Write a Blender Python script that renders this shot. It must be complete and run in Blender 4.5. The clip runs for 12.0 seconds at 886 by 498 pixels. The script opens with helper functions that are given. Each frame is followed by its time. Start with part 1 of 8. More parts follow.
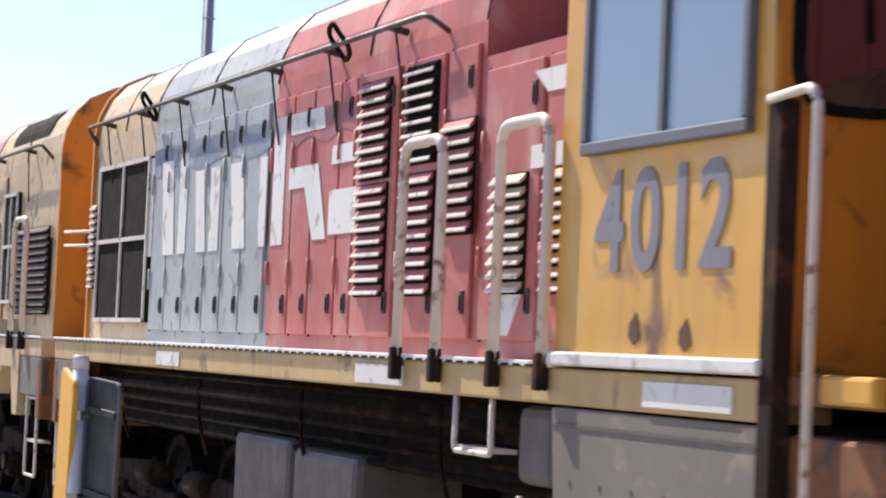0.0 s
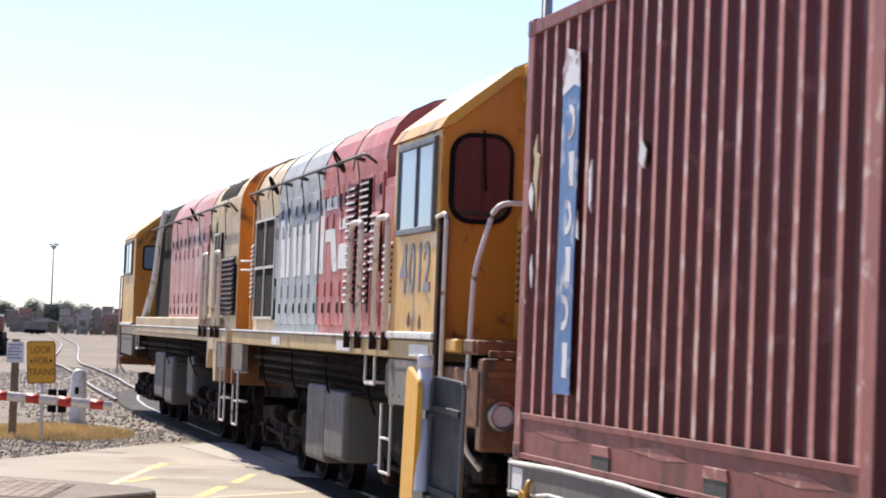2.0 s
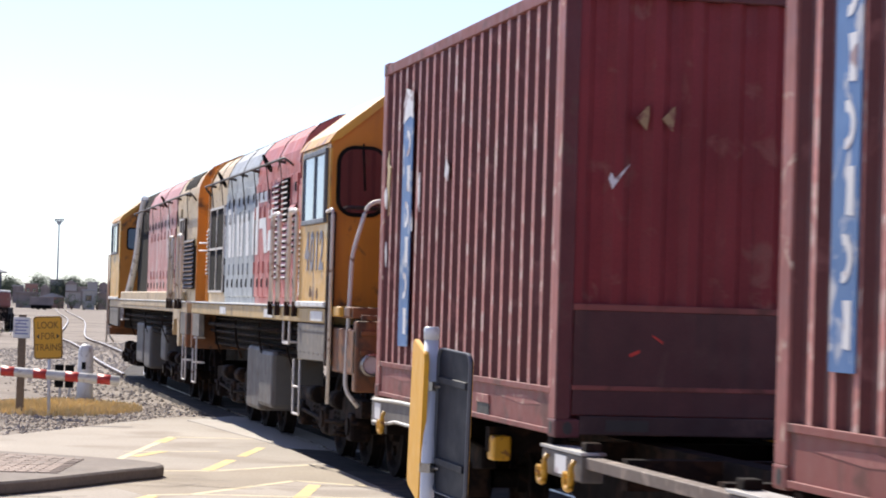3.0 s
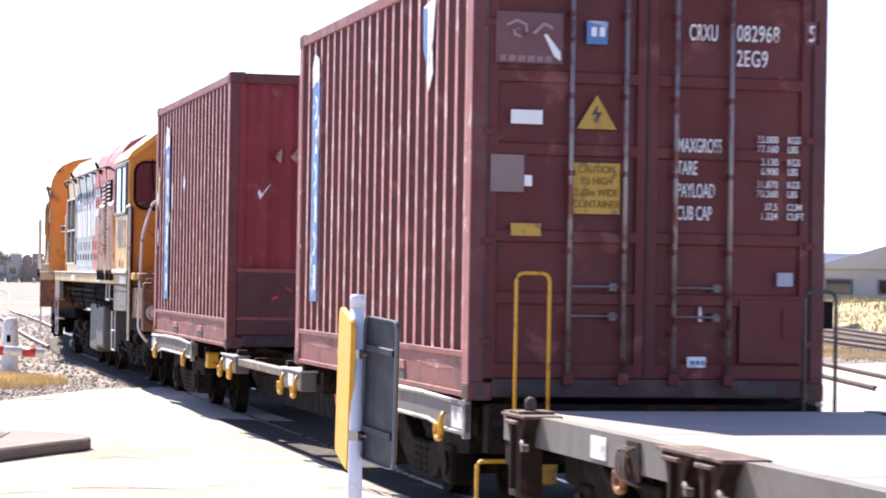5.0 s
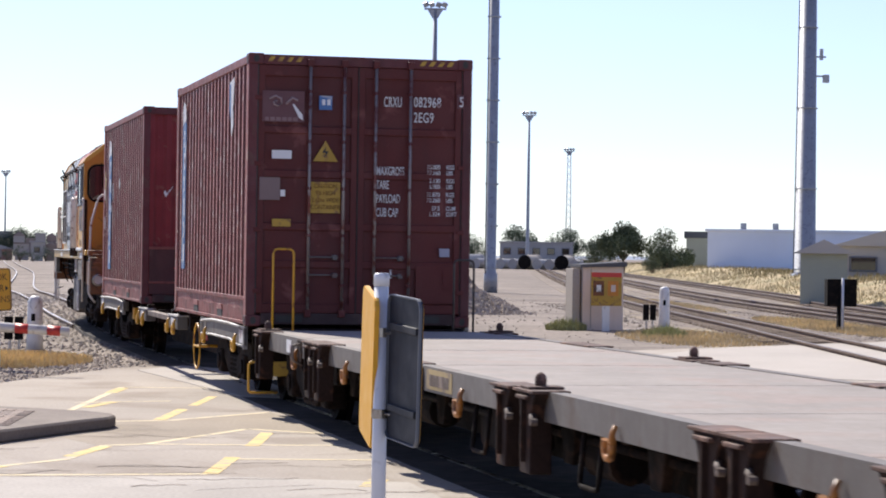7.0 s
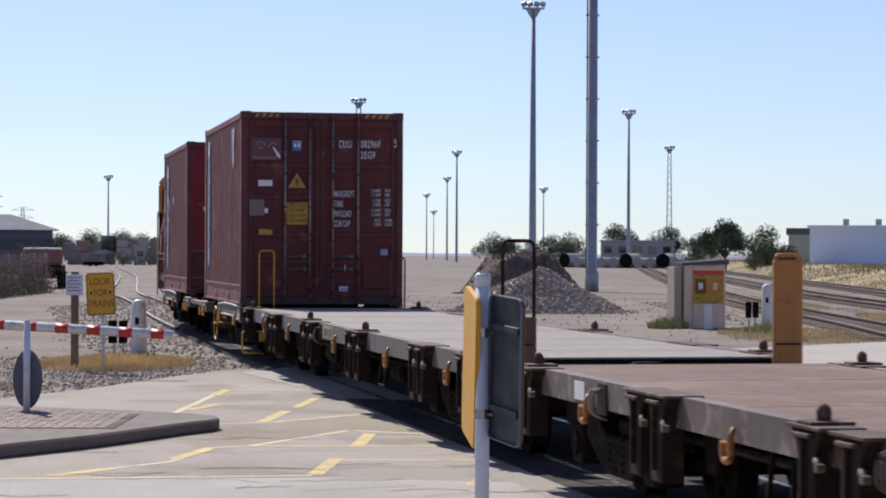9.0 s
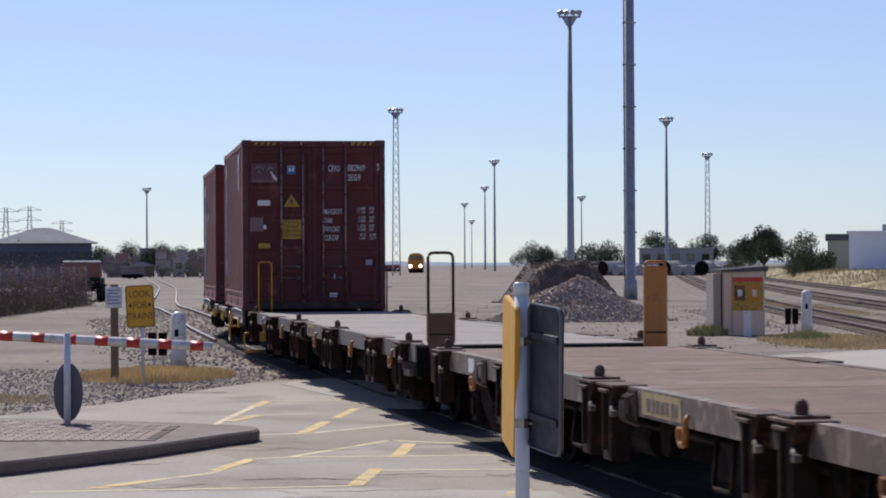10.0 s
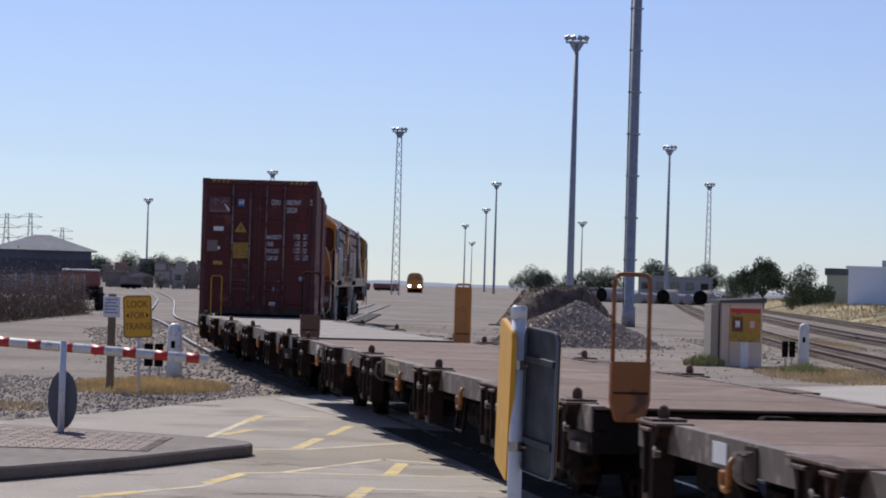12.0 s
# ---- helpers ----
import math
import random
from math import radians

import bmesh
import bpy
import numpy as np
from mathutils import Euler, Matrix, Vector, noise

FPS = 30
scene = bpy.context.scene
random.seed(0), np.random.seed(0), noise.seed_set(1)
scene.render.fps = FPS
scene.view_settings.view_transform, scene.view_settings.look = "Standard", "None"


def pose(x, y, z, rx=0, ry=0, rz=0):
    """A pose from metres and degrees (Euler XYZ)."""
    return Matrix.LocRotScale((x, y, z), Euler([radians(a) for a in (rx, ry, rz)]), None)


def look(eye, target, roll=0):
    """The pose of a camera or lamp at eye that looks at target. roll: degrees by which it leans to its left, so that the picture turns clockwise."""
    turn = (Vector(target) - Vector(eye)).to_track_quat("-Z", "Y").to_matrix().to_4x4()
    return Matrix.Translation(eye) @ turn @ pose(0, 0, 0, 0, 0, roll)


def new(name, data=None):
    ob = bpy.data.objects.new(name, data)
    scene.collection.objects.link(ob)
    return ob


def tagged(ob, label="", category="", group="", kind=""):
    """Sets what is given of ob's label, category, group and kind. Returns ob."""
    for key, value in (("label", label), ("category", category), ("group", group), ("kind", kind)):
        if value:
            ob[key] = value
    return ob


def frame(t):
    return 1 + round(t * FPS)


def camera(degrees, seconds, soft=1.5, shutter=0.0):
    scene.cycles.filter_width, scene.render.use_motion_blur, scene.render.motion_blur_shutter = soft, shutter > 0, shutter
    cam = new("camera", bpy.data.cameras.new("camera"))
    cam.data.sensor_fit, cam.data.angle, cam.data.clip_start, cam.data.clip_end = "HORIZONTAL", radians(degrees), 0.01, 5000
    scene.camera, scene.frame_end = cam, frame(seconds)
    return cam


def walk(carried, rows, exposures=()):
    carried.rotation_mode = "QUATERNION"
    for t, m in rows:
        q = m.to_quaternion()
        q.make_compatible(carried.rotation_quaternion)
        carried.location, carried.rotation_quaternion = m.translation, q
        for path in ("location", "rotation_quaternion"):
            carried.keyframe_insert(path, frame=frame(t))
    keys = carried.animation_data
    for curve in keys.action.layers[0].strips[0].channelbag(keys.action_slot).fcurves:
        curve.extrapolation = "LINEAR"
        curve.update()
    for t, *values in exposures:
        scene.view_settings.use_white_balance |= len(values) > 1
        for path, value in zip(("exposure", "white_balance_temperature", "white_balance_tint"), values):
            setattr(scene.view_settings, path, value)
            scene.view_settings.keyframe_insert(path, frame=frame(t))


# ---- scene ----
EYE = Vector((0.0, 0.0, 1.74))
cam = camera(21.0, 12.0, soft=1.9, shutter=0.3)
# seconds, turn to the left, tilt up, lean (degrees)
AIM = [
    (0.0, -9.953, 2.452, 2.552),
    (0.5, -7.482, 2.953, 2.302),
    (0.6, -7.079, 2.678, 1.847),
    (1.0, -4.540, 3.254, 2.100),
    (1.5, -2.442, 2.899, 2.808),
    (2.0, -1.798, 2.076, 2.228),
    (2.5, -1.494, 1.453, 1.756),
    (2.7, -1.500, 1.440, 1.750),
    (4.3, -3.370, 1.080, 1.600),
    (4.5, -3.063, 1.166, 1.614),
    (5.0, -3.498, 0.656, 0.938),
    (5.5, -2.824, 0.895, 1.084),
    (6.0, -2.470, 0.941, 1.331),
    (6.5, -2.191, 0.517, 0.963),
    (6.7, -2.990, 0.340, 0.900),
    (8.3, -1.060, -0.240, 0.180),
    (8.5, -0.598, -0.012, 0.184),
    (9.0, -0.526, 0.106, 0.228),
    (9.5, 0.257, 0.533, -0.938),
    (10.0, 0.391, 0.333, -0.317),
    (10.5, 0.000, 0.595, 0.787),
    (11.0, 0.003, 0.751, 0.257),
    (11.5, 0.391, 0.655, 1.041),
    (12.0, 0.391, 0.832, 1.674),
]


def gaze(turn, tilt, lean):
    a, b = radians(turn), radians(tilt)
    way = Vector((-math.sin(a) * math.cos(b), math.cos(a) * math.cos(b), math.sin(b)))
    return look(EYE, EYE + way * 10, lean)


walk(cam, [(t, gaze(a, b, c)) for t, a, b, c in AIM],
     exposures=[(0.0, 0.80, 6600, 12), (0.5, 1.08, 6600, 12), (1.0, 1.08, 6600, 12), (1.5, 0.88, 6600, 12), (2.5, 0.76, 6500, 12), (4.5, 1.42, 6350, 14), (5.0, 1.63, 6350, 14), (5.5, 1.66, 6350, 14), (6.0, 1.36, 6330, 14), (6.5, 0.92, 6350, 14), (8.5, 0.28, 6150, 14), (9.5, 0.0, 6050, 14), (12.0, -0.17, 6000, 14)])

# ---- light ----
SUN_WAY = Vector((-0.408, 0.992, 1.0)).normalized()
world = bpy.data.worlds.new("sky")
scene.world = world
world.use_nodes = True
wn = world.node_tree
sky = wn.nodes.new("ShaderNodeTexSky")
sky.sky_type, sky.sun_disc = "NISHITA", False
sky.sun_elevation = math.asin(SUN_WAY.z)
sky.sun_rotation = math.atan2(SUN_WAY.x, SUN_WAY.y)
sky.air_density, sky.dust_density, sky.ozone_density = 1.0, 0.1, 5.0
haze = wn.nodes.new("ShaderNodeHueSaturation")
haze.inputs["Saturation"].default_value = 0.78
haze.inputs["Hue"].default_value = 0.518
wn.links.new(sky.outputs["Color"], haze.inputs["Color"])
air = wn.nodes.new("ShaderNodeMix")
air.data_type, air.blend_type = "RGBA", "MULTIPLY"
air.inputs[0].default_value, air.inputs[7].default_value = 1.0, (0.935, 0.98, 1.10, 1.0)
wn.links.new(haze.outputs["Color"], air.inputs[6])
wn.links.new(air.outputs[2], wn.nodes["Background"].inputs["Color"])
wn.nodes["Background"].inputs["Strength"].default_value = 0.092
sun = new("sun", bpy.data.lights.new("sun", "SUN"))
sun.data.energy, sun.data.angle, sun.data.color = 5.0, radians(0.53), (1.0, 0.93, 0.80)
sun.matrix_world = look(SUN_WAY * 200, (0, 0, 0))

# ---- materials ----


def paint(name, colour, rough=0.5, metal=0.0, spots=None, spot_size=6.0, spot_amount=0.35, grain=0.0, grain_size=60.0,
          bump=0.0, vary=0.12, vary_size=1.5, streak=0.0, streak_colour=(0.09, 0.05, 0.03), spec=0.5, pieces=0.0):
    """A worn surface: slow drift of tone, patches of a second colour, fine grain, streaks that run down."""
    m = bpy.data.materials.new(name)
    m.use_nodes = True
    n, l = m.node_tree.nodes, m.node_tree.links
    b = n["Principled BSDF"]
    b.inputs["Roughness"].default_value, b.inputs["Metallic"].default_value = rough, metal
    b.inputs["Specular IOR Level"].default_value = spec
    at = n.new("ShaderNodeTexCoord").outputs["Object"]

    def noisy(size, detail=4.0, stretch=None, wob=0.0):
        t = n.new("ShaderNodeTexNoise")
        t.inputs["Scale"].default_value, t.inputs["Detail"].default_value = size, detail
        t.inputs["Distortion"].default_value = wob
        if stretch:
            mp = n.new("ShaderNodeMapping")
            mp.inputs["Scale"].default_value = stretch
            l.new(at, mp.inputs["Vector"])
            l.new(mp.outputs["Vector"], t.inputs["Vector"])
        else:
            l.new(at, t.inputs["Vector"])
        return t.outputs["Fac"]

    def ramp(fac, lo, hi, a=0.0, z=1.0):
        r = n.new("ShaderNodeMapRange")
        r.inputs["From Min"].default_value, r.inputs["From Max"].default_value = lo, hi
        r.inputs["To Min"].default_value, r.inputs["To Max"].default_value = a, z
        l.new(fac, r.inputs["Value"])
        return r.outputs["Result"]

    def mix(fac, a, z, how="MIX"):
        x = n.new("ShaderNodeMix")
        x.data_type, x.blend_type = "RGBA", how
        for key, v in (("Factor", fac), ("A", a), ("B", z)):
            sock = x.inputs[key] if key == "Factor" else x.inputs[6 if key == "A" else 7]
            if hasattr(v, "is_linked"):
                l.new(v, sock)
            else:
                sock.default_value = v if key == "Factor" else (*v, 1.0)
        return x.outputs[2]

    col = mix(ramp(noisy(vary_size), 0.3, 0.7), tuple(c * (1 - vary) for c in colour), tuple(min(1.0, c * (1 + vary)) for c in colour))
    if pieces:
        rnd = n.new("ShaderNodeObjectInfo").outputs["Random"]
        v = ramp(rnd, 0.0, 1.0, 1 - pieces, 1 + pieces)
        cc = n.new("ShaderNodeCombineColor")
        for i in range(3):
            l.new(v, cc.inputs[i])
        col = mix(1.0, col, cc.outputs[0], "MULTIPLY")
    if spots:
        fac = ramp(noisy(spot_size, 6.0, wob=0.6), 0.62 - spot_amount * 0.3, 0.70 - spot_amount * 0.2)
        col = mix(fac, col, spots)
    if streak:
        col = mix(ramp(noisy(1.0, 5.0, (9.0, 9.0, 0.7)), 0.52, 0.78, 0.0, streak), col, streak_colour)
    if grain:
        g = ramp(noisy(grain_size, 6.0), 0.25, 0.75, 1 - grain, 1 + grain)
        cc = n.new("ShaderNodeCombineColor")
        for i in range(3):
            l.new(g, cc.inputs[i])
        col = mix(1.0, col, cc.outputs[0], "MULTIPLY")
    l.new(col, b.inputs["Base Color"])
    l.new(ramp(noisy(vary_size * 5), 0.3, 0.7, max(0.02, rough - 0.1), min(1.0, rough + 0.12)), b.inputs["Roughness"])
    if bump:
        bp = n.new("ShaderNodeBump")
        bp.inputs["Strength"].default_value, bp.inputs["Distance"].default_value = min(1.0, bump * 4), 0.02
        l.new(noisy(grain_size, 6.0), bp.inputs["Height"])
        l.new(bp.outputs["Normal"], b.inputs["Normal"])
    return m


def glow(name, colour, strength):
    m = bpy.data.materials.new(name)
    m.use_nodes = True
    b = m.node_tree.nodes["Principled BSDF"]
    b.inputs["Base Color"].default_value = (*colour, 1)
    b.inputs["Emission Color"].default_value, b.inputs["Emission Strength"].default_value = (*colour, 1), strength
    return m


def glass(name, colour, rough=0.03):
    m = bpy.data.materials.new(name)
    m.use_nodes = True
    b = m.node_tree.nodes["Principled BSDF"]
    b.inputs["Base Color"].default_value = (*colour, 1)
    b.inputs["Roughness"].default_value, b.inputs["Metallic"].default_value = rough, 0.0
    b.inputs["IOR"].default_value, b.inputs["Specular IOR Level"].default_value = 1.5, 0.9
    return m


M_YELLOW = paint("loco_yellow", (0.62, 0.33, 0.045), 0.4, spots=(0.16, 0.07, 0.03), spot_size=2.2, spot_amount=0.12, vary=0.1, streak=0.25, streak_colour=(0.3, 0.16, 0.05))
M_ORANGE = paint("loco_orange", (0.56, 0.21, 0.018), 0.45, spots=(0.1, 0.05, 0.02), spot_size=3, spot_amount=0.12, vary=0.12, streak=0.25)
M_RUST = paint("rust_orange", (0.20, 0.075, 0.025), 0.65, spots=(0.07, 0.035, 0.02), spot_amount=0.4, vary=0.25, streak=0.4)
M_CREAM = paint("faded_cream", (0.55, 0.42, 0.25), 0.55, spots=(0.25, 0.15, 0.1), spot_amount=0.12, vary=0.1, streak=0.35, streak_colour=(0.25, 0.17, 0.1))
M_GREYBLUE = paint("faded_blue_grey", (0.35, 0.375, 0.385), 0.5, spots=(0.2, 0.2, 0.2), spot_amount=0.1, vary=0.12, streak=0.3, streak_colour=(0.18, 0.19, 0.2))
M_PINK = paint("washed_pink", (0.52, 0.25, 0.23), 0.5, spots=(0.55, 0.42, 0.40), spot_size=1.6, spot_amount=0.25, vary=0.12, streak=0.35, streak_colour=(0.3, 0.12, 0.1), spec=0.25)
M_RED = paint("faded_red", (0.46, 0.135, 0.118), 0.5, spots=(0.5, 0.24, 0.215), spot_size=1.6, spot_amount=0.2, vary=0.14, streak=0.3, streak_colour=(0.2, 0.05, 0.04), spec=0.25)
M_WHITE = paint("worn_white", (0.72, 0.72, 0.70), 0.5, spots=(0.4, 0.38, 0.36), spot_amount=0.15, vary=0.06, streak=0.2, streak_colour=(0.4, 0.36, 0.32))
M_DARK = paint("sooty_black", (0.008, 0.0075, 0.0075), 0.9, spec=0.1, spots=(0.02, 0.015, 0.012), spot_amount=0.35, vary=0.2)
# Grime, darkened further to hold the deep shade beneath the train.
M_GRIME_SHADE = paint("grimy_brown_shaded", (0.011, 0.008, 0.007), 0.9, spec=0.1, spots=(0.032, 0.018, 0.012), spot_amount=0.35, vary=0.3, grain=0.3, grain_size=30, bump=0.06)
M_TANK = paint("dusty_grey", (0.095, 0.088, 0.083), 0.6, spots=(0.09, 0.07, 0.06), spot_amount=0.35, vary=0.15, streak=0.4)
M_SILL_Y = paint("faded_yellow_sill", (0.50, 0.35, 0.15), 0.55, spots=(0.26, 0.17, 0.09), spot_size=3, spot_amount=0.15, vary=0.14, streak=0.4, streak_colour=(0.22, 0.15, 0.09))
M_SKIRT = paint("skirt_grey", (0.185, 0.168, 0.148), 0.7, spec=0.3, spots=(0.28, 0.24, 0.19), spot_amount=0.1, vary=0.1, streak=0.25, streak_colour=(0.2, 0.16, 0.12))
M_PIPE = paint("handrail_white", (0.60, 0.55, 0.50), 0.45, spots=(0.22, 0.13, 0.09), spot_size=9, spot_amount=0.12)
M_PIPE_DARK = paint("pipe_dark", (0.05, 0.043, 0.04), 0.6, spots=(0.12, 0.09, 0.075), spot_amount=0.2)
M_FRAME = paint("window_rubber_grey", (0.11, 0.117, 0.135), 0.5, vary=0.1)
# Opaque panes: the sky mirrored in the glass is painted as blue base.
M_GLASS = glass("side_glass_sky_tint", (0.17, 0.245, 0.32), 0.04)
M_GLASS_DARK = glass("dark_glass", (0.035, 0.02, 0.02), 0.03)
M_NUMBER = paint("number_grey", (0.20, 0.19, 0.22), 0.5)
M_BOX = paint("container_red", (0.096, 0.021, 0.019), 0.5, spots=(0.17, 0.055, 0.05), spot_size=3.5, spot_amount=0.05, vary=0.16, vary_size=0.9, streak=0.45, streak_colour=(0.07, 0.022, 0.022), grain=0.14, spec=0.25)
# Ridge and post reds are paled for grazing sun; the spots are chipped paint.
M_BOX_RIDGE = paint("container_ridge_sunlit", (0.47, 0.20, 0.17), 0.5, spots=(0.60, 0.42, 0.36), spot_size=7, spot_amount=0.28, vary=0.2, grain=0.15, grain_size=18, spec=0.25)
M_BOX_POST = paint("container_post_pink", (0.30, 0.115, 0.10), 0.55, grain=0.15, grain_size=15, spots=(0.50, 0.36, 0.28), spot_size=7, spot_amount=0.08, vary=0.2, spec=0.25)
M_BOX_RAIL = paint("container_rail", (0.22, 0.072, 0.062), 0.55, spots=(0.13, 0.05, 0.04), spot_size=4, spot_amount=0.3, vary=0.15, spec=0.25)
M_ROD = paint("lock_rod", (0.25, 0.22, 0.21), 0.45, metal=0.5, spots=(0.16, 0.05, 0.04), spot_amount=0.35)
M_HANDLE = paint("lock_handle_grey", (0.13, 0.115, 0.11), 0.5, metal=0.3, spots=(0.12, 0.04, 0.035), spot_amount=0.3)
M_BLUE = paint("decal_blue", (0.06, 0.15, 0.34), 0.5, spots=(0.45, 0.45, 0.47), spot_size=5, spot_amount=0.22, vary=0.15)
M_DECAL = paint("decal_white", (0.66, 0.66, 0.66), 0.55, spots=(0.3, 0.2, 0.2), spot_amount=0.2)
M_STICKER = paint("sticker_yellow", (0.42, 0.26, 0.035), 0.6, vary=0.12, spots=(0.22, 0.12, 0.04), spot_size=9, spot_amount=0.25)
M_RAIL_Y = paint("rail_amber", (0.58, 0.30, 0.02), 0.45, vary=0.1, spots=(0.25, 0.1, 0.03), spot_size=12, spot_amount=0.2)
M_INK = paint("ink_black", (0.03, 0.028, 0.025), 0.6)
M_FADED_INK = paint("faded_ink", (0.20, 0.10, 0.015), 0.7, vary=0.2, vary_size=6)
M_ROOF_PALE = paint("weathered_roof", (0.20, 0.21, 0.235), 0.9, spec=0.15, vary=0.12, vary_size=0.4, streak=0.3, streak_colour=(0.12, 0.12, 0.13))
M_GHOST = paint("faded_mark", (0.112, 0.045, 0.050), 0.6)
M_SILL = paint("sill_silver", (0.29, 0.27, 0.245), 0.5, metal=0.1, spots=(0.15, 0.12, 0.10), spot_size=3.5, spot_amount=0.2, vary=0.12, streak=0.5, streak_colour=(0.11, 0.085, 0.07), grain=0.1)
M_SILL_FLAT = paint("sill_dull_grey", (0.125, 0.112, 0.10), 0.7, spots=(0.11, 0.085, 0.068), spot_size=3.0, spot_amount=0.2, vary=0.14, streak=0.45, streak_colour=(0.07, 0.05, 0.04), grain=0.12)
M_CAP = paint("bracket_cap_rust", (0.085, 0.048, 0.036), 0.75, spec=0.3, spots=(0.19, 0.11, 0.08), spot_size=9, spot_amount=0.3, vary=0.25, grain=0.2, grain_size=30)
M_BANK = paint("dry_bank", (0.44, 0.355, 0.215), 0.95, spec=0.1, spots=(0.25, 0.22, 0.12), spot_size=0.22, spot_amount=0.5, vary=0.2, vary_size=0.07, grain=0.3, grain_size=5)
M_TRACK_GROUND = paint("grey_brown_ballast", (0.20, 0.168, 0.138), 0.95, spec=0.15, spots=(0.30, 0.25, 0.165), spot_size=0.35, spot_amount=0.22, vary=0.22, vary_size=0.25, grain=0.4, grain_size=9, bump=0.2)
# Town colours are lightened: distance haze is mixed into the paint.
M_TOWN = paint("hazy_umber", (0.26, 0.22, 0.205), 0.9, spec=0.1, vary=0.3, vary_size=0.12, grain=0.3, grain_size=0.6)
M_TOWN_PALE = paint("hazy_cream", (0.42, 0.40, 0.37), 0.9, spec=0.1, vary=0.15, vary_size=0.2)
M_TOWN_RED = paint("hazy_brick", (0.34, 0.20, 0.165), 0.9, spec=0.1, vary=0.25, vary_size=0.15)
M_SILL_BROWN = paint("sill_brown_grey", (0.115, 0.085, 0.068), 0.7, grain=0.15, spots=(0.26, 0.2, 0.16), spot_amount=0.3, vary=0.18, streak=0.4, streak_colour=(0.06, 0.04, 0.03))
M_HOOK = paint("hook_orange", (0.34, 0.13, 0.02), 0.5, spots=(0.18, 0.08, 0.03), spot_amount=0.3)
M_DECK_GREY = paint("deck_grey", (0.235, 0.207, 0.18), 0.8, spots=(0.25, 0.2, 0.17), spot_size=1.2, spot_amount=0.35, vary=0.12, grain=0.1, grain_size=25)
M_DECK_RED = paint("deck_rust", (0.165, 0.108, 0.079), 0.85, spec=0.3, spots=(0.22, 0.15, 0.12), spot_size=1.1, spot_amount=0.35, vary=0.15, grain=0.14, grain_size=25)
M_BOARD = paint("end_board_orange", (0.42, 0.17, 0.035), 0.6, spots=(0.24, 0.10, 0.04), spot_amount=0.1, vary=0.15, streak=0.3)
M_BOARD_RUST = paint("hoop_board_rust", (0.27, 0.095, 0.022), 0.65, spots=(0.12, 0.05, 0.025), spot_amount=0.15, vary=0.15, streak=0.3)
M_STEEL = paint("steel_worn", (0.34, 0.32, 0.30), 0.3, metal=0.9, spots=(0.16, 0.09, 0.06), spot_amount=0.3)
M_RAIL_SIDE = paint("rail_rust", (0.085, 0.05, 0.035), 0.8, vary=0.2)
M_GALV = paint("galvanised", (0.33, 0.35, 0.38), 0.45, metal=0.3, vary=0.1, spots=(0.24, 0.25, 0.27), spot_amount=0.25)
M_IRON = paint("rusty_casting", (0.026, 0.015, 0.012), 0.85, spec=0.15, spots=(0.075, 0.034, 0.02), spot_size=7, spot_amount=0.22, vary=0.3, grain=0.25, grain_size=30)
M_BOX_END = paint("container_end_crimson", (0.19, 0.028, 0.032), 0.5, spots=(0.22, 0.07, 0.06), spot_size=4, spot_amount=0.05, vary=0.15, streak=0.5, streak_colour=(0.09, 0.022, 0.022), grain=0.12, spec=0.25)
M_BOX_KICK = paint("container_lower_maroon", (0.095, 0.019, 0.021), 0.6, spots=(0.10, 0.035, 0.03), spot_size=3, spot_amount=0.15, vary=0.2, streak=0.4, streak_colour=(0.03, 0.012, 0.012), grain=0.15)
M_BOX_SILL_DARK = paint("sill_dark_maroon", (0.040, 0.017, 0.016), 0.65, spots=(0.07, 0.035, 0.03), spot_size=5, spot_amount=0.2, vary=0.25, grain=0.2)
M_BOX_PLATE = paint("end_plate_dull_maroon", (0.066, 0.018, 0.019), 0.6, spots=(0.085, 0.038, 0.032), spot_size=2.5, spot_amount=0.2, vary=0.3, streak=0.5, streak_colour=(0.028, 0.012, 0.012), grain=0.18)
# Galvanised steel paled by the haze of distance, in the base colour.
M_GALV_FAR = paint("haze_paled_lattice", (0.46, 0.48, 0.51), 0.5, metal=0.15, vary=0.1, vary_size=0.3)
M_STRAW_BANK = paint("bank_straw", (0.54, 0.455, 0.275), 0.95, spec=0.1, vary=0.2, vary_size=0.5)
# Blue of the hazy horizon is painted straight onto the ridge.
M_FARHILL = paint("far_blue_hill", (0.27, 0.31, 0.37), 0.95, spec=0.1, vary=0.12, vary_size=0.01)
M_GROUND = paint("yard_gravel", (0.222, 0.188, 0.157), 0.95, spec=0.2, spots=(0.165, 0.137, 0.113), spot_size=0.28, spot_amount=0.45, vary=0.2, vary_size=0.09, grain=0.35, grain_size=9, bump=0.15)
M_ROAD = paint("road_grey", (0.355, 0.315, 0.265), 0.95, spec=0.25, spots=(0.285, 0.245, 0.20), spot_size=0.7, spot_amount=0.35, vary=0.10, vary_size=0.3, grain=0.16, grain_size=28, bump=0.08)
M_PAD = paint("pale_concrete", (0.38, 0.345, 0.30), 0.95, vary=0.08, vary_size=0.3, grain=0.1, grain_size=20, bump=0.05)
M_LINE = paint("line_yellow", (0.62, 0.47, 0.19), 0.9, spots=(0.36, 0.32, 0.25), spot_size=5, spot_amount=0.28)
M_LINE_W = paint("line_pale", (0.64, 0.54, 0.34), 0.9, spots=(0.40, 0.35, 0.28), spot_size=5, spot_amount=0.22)
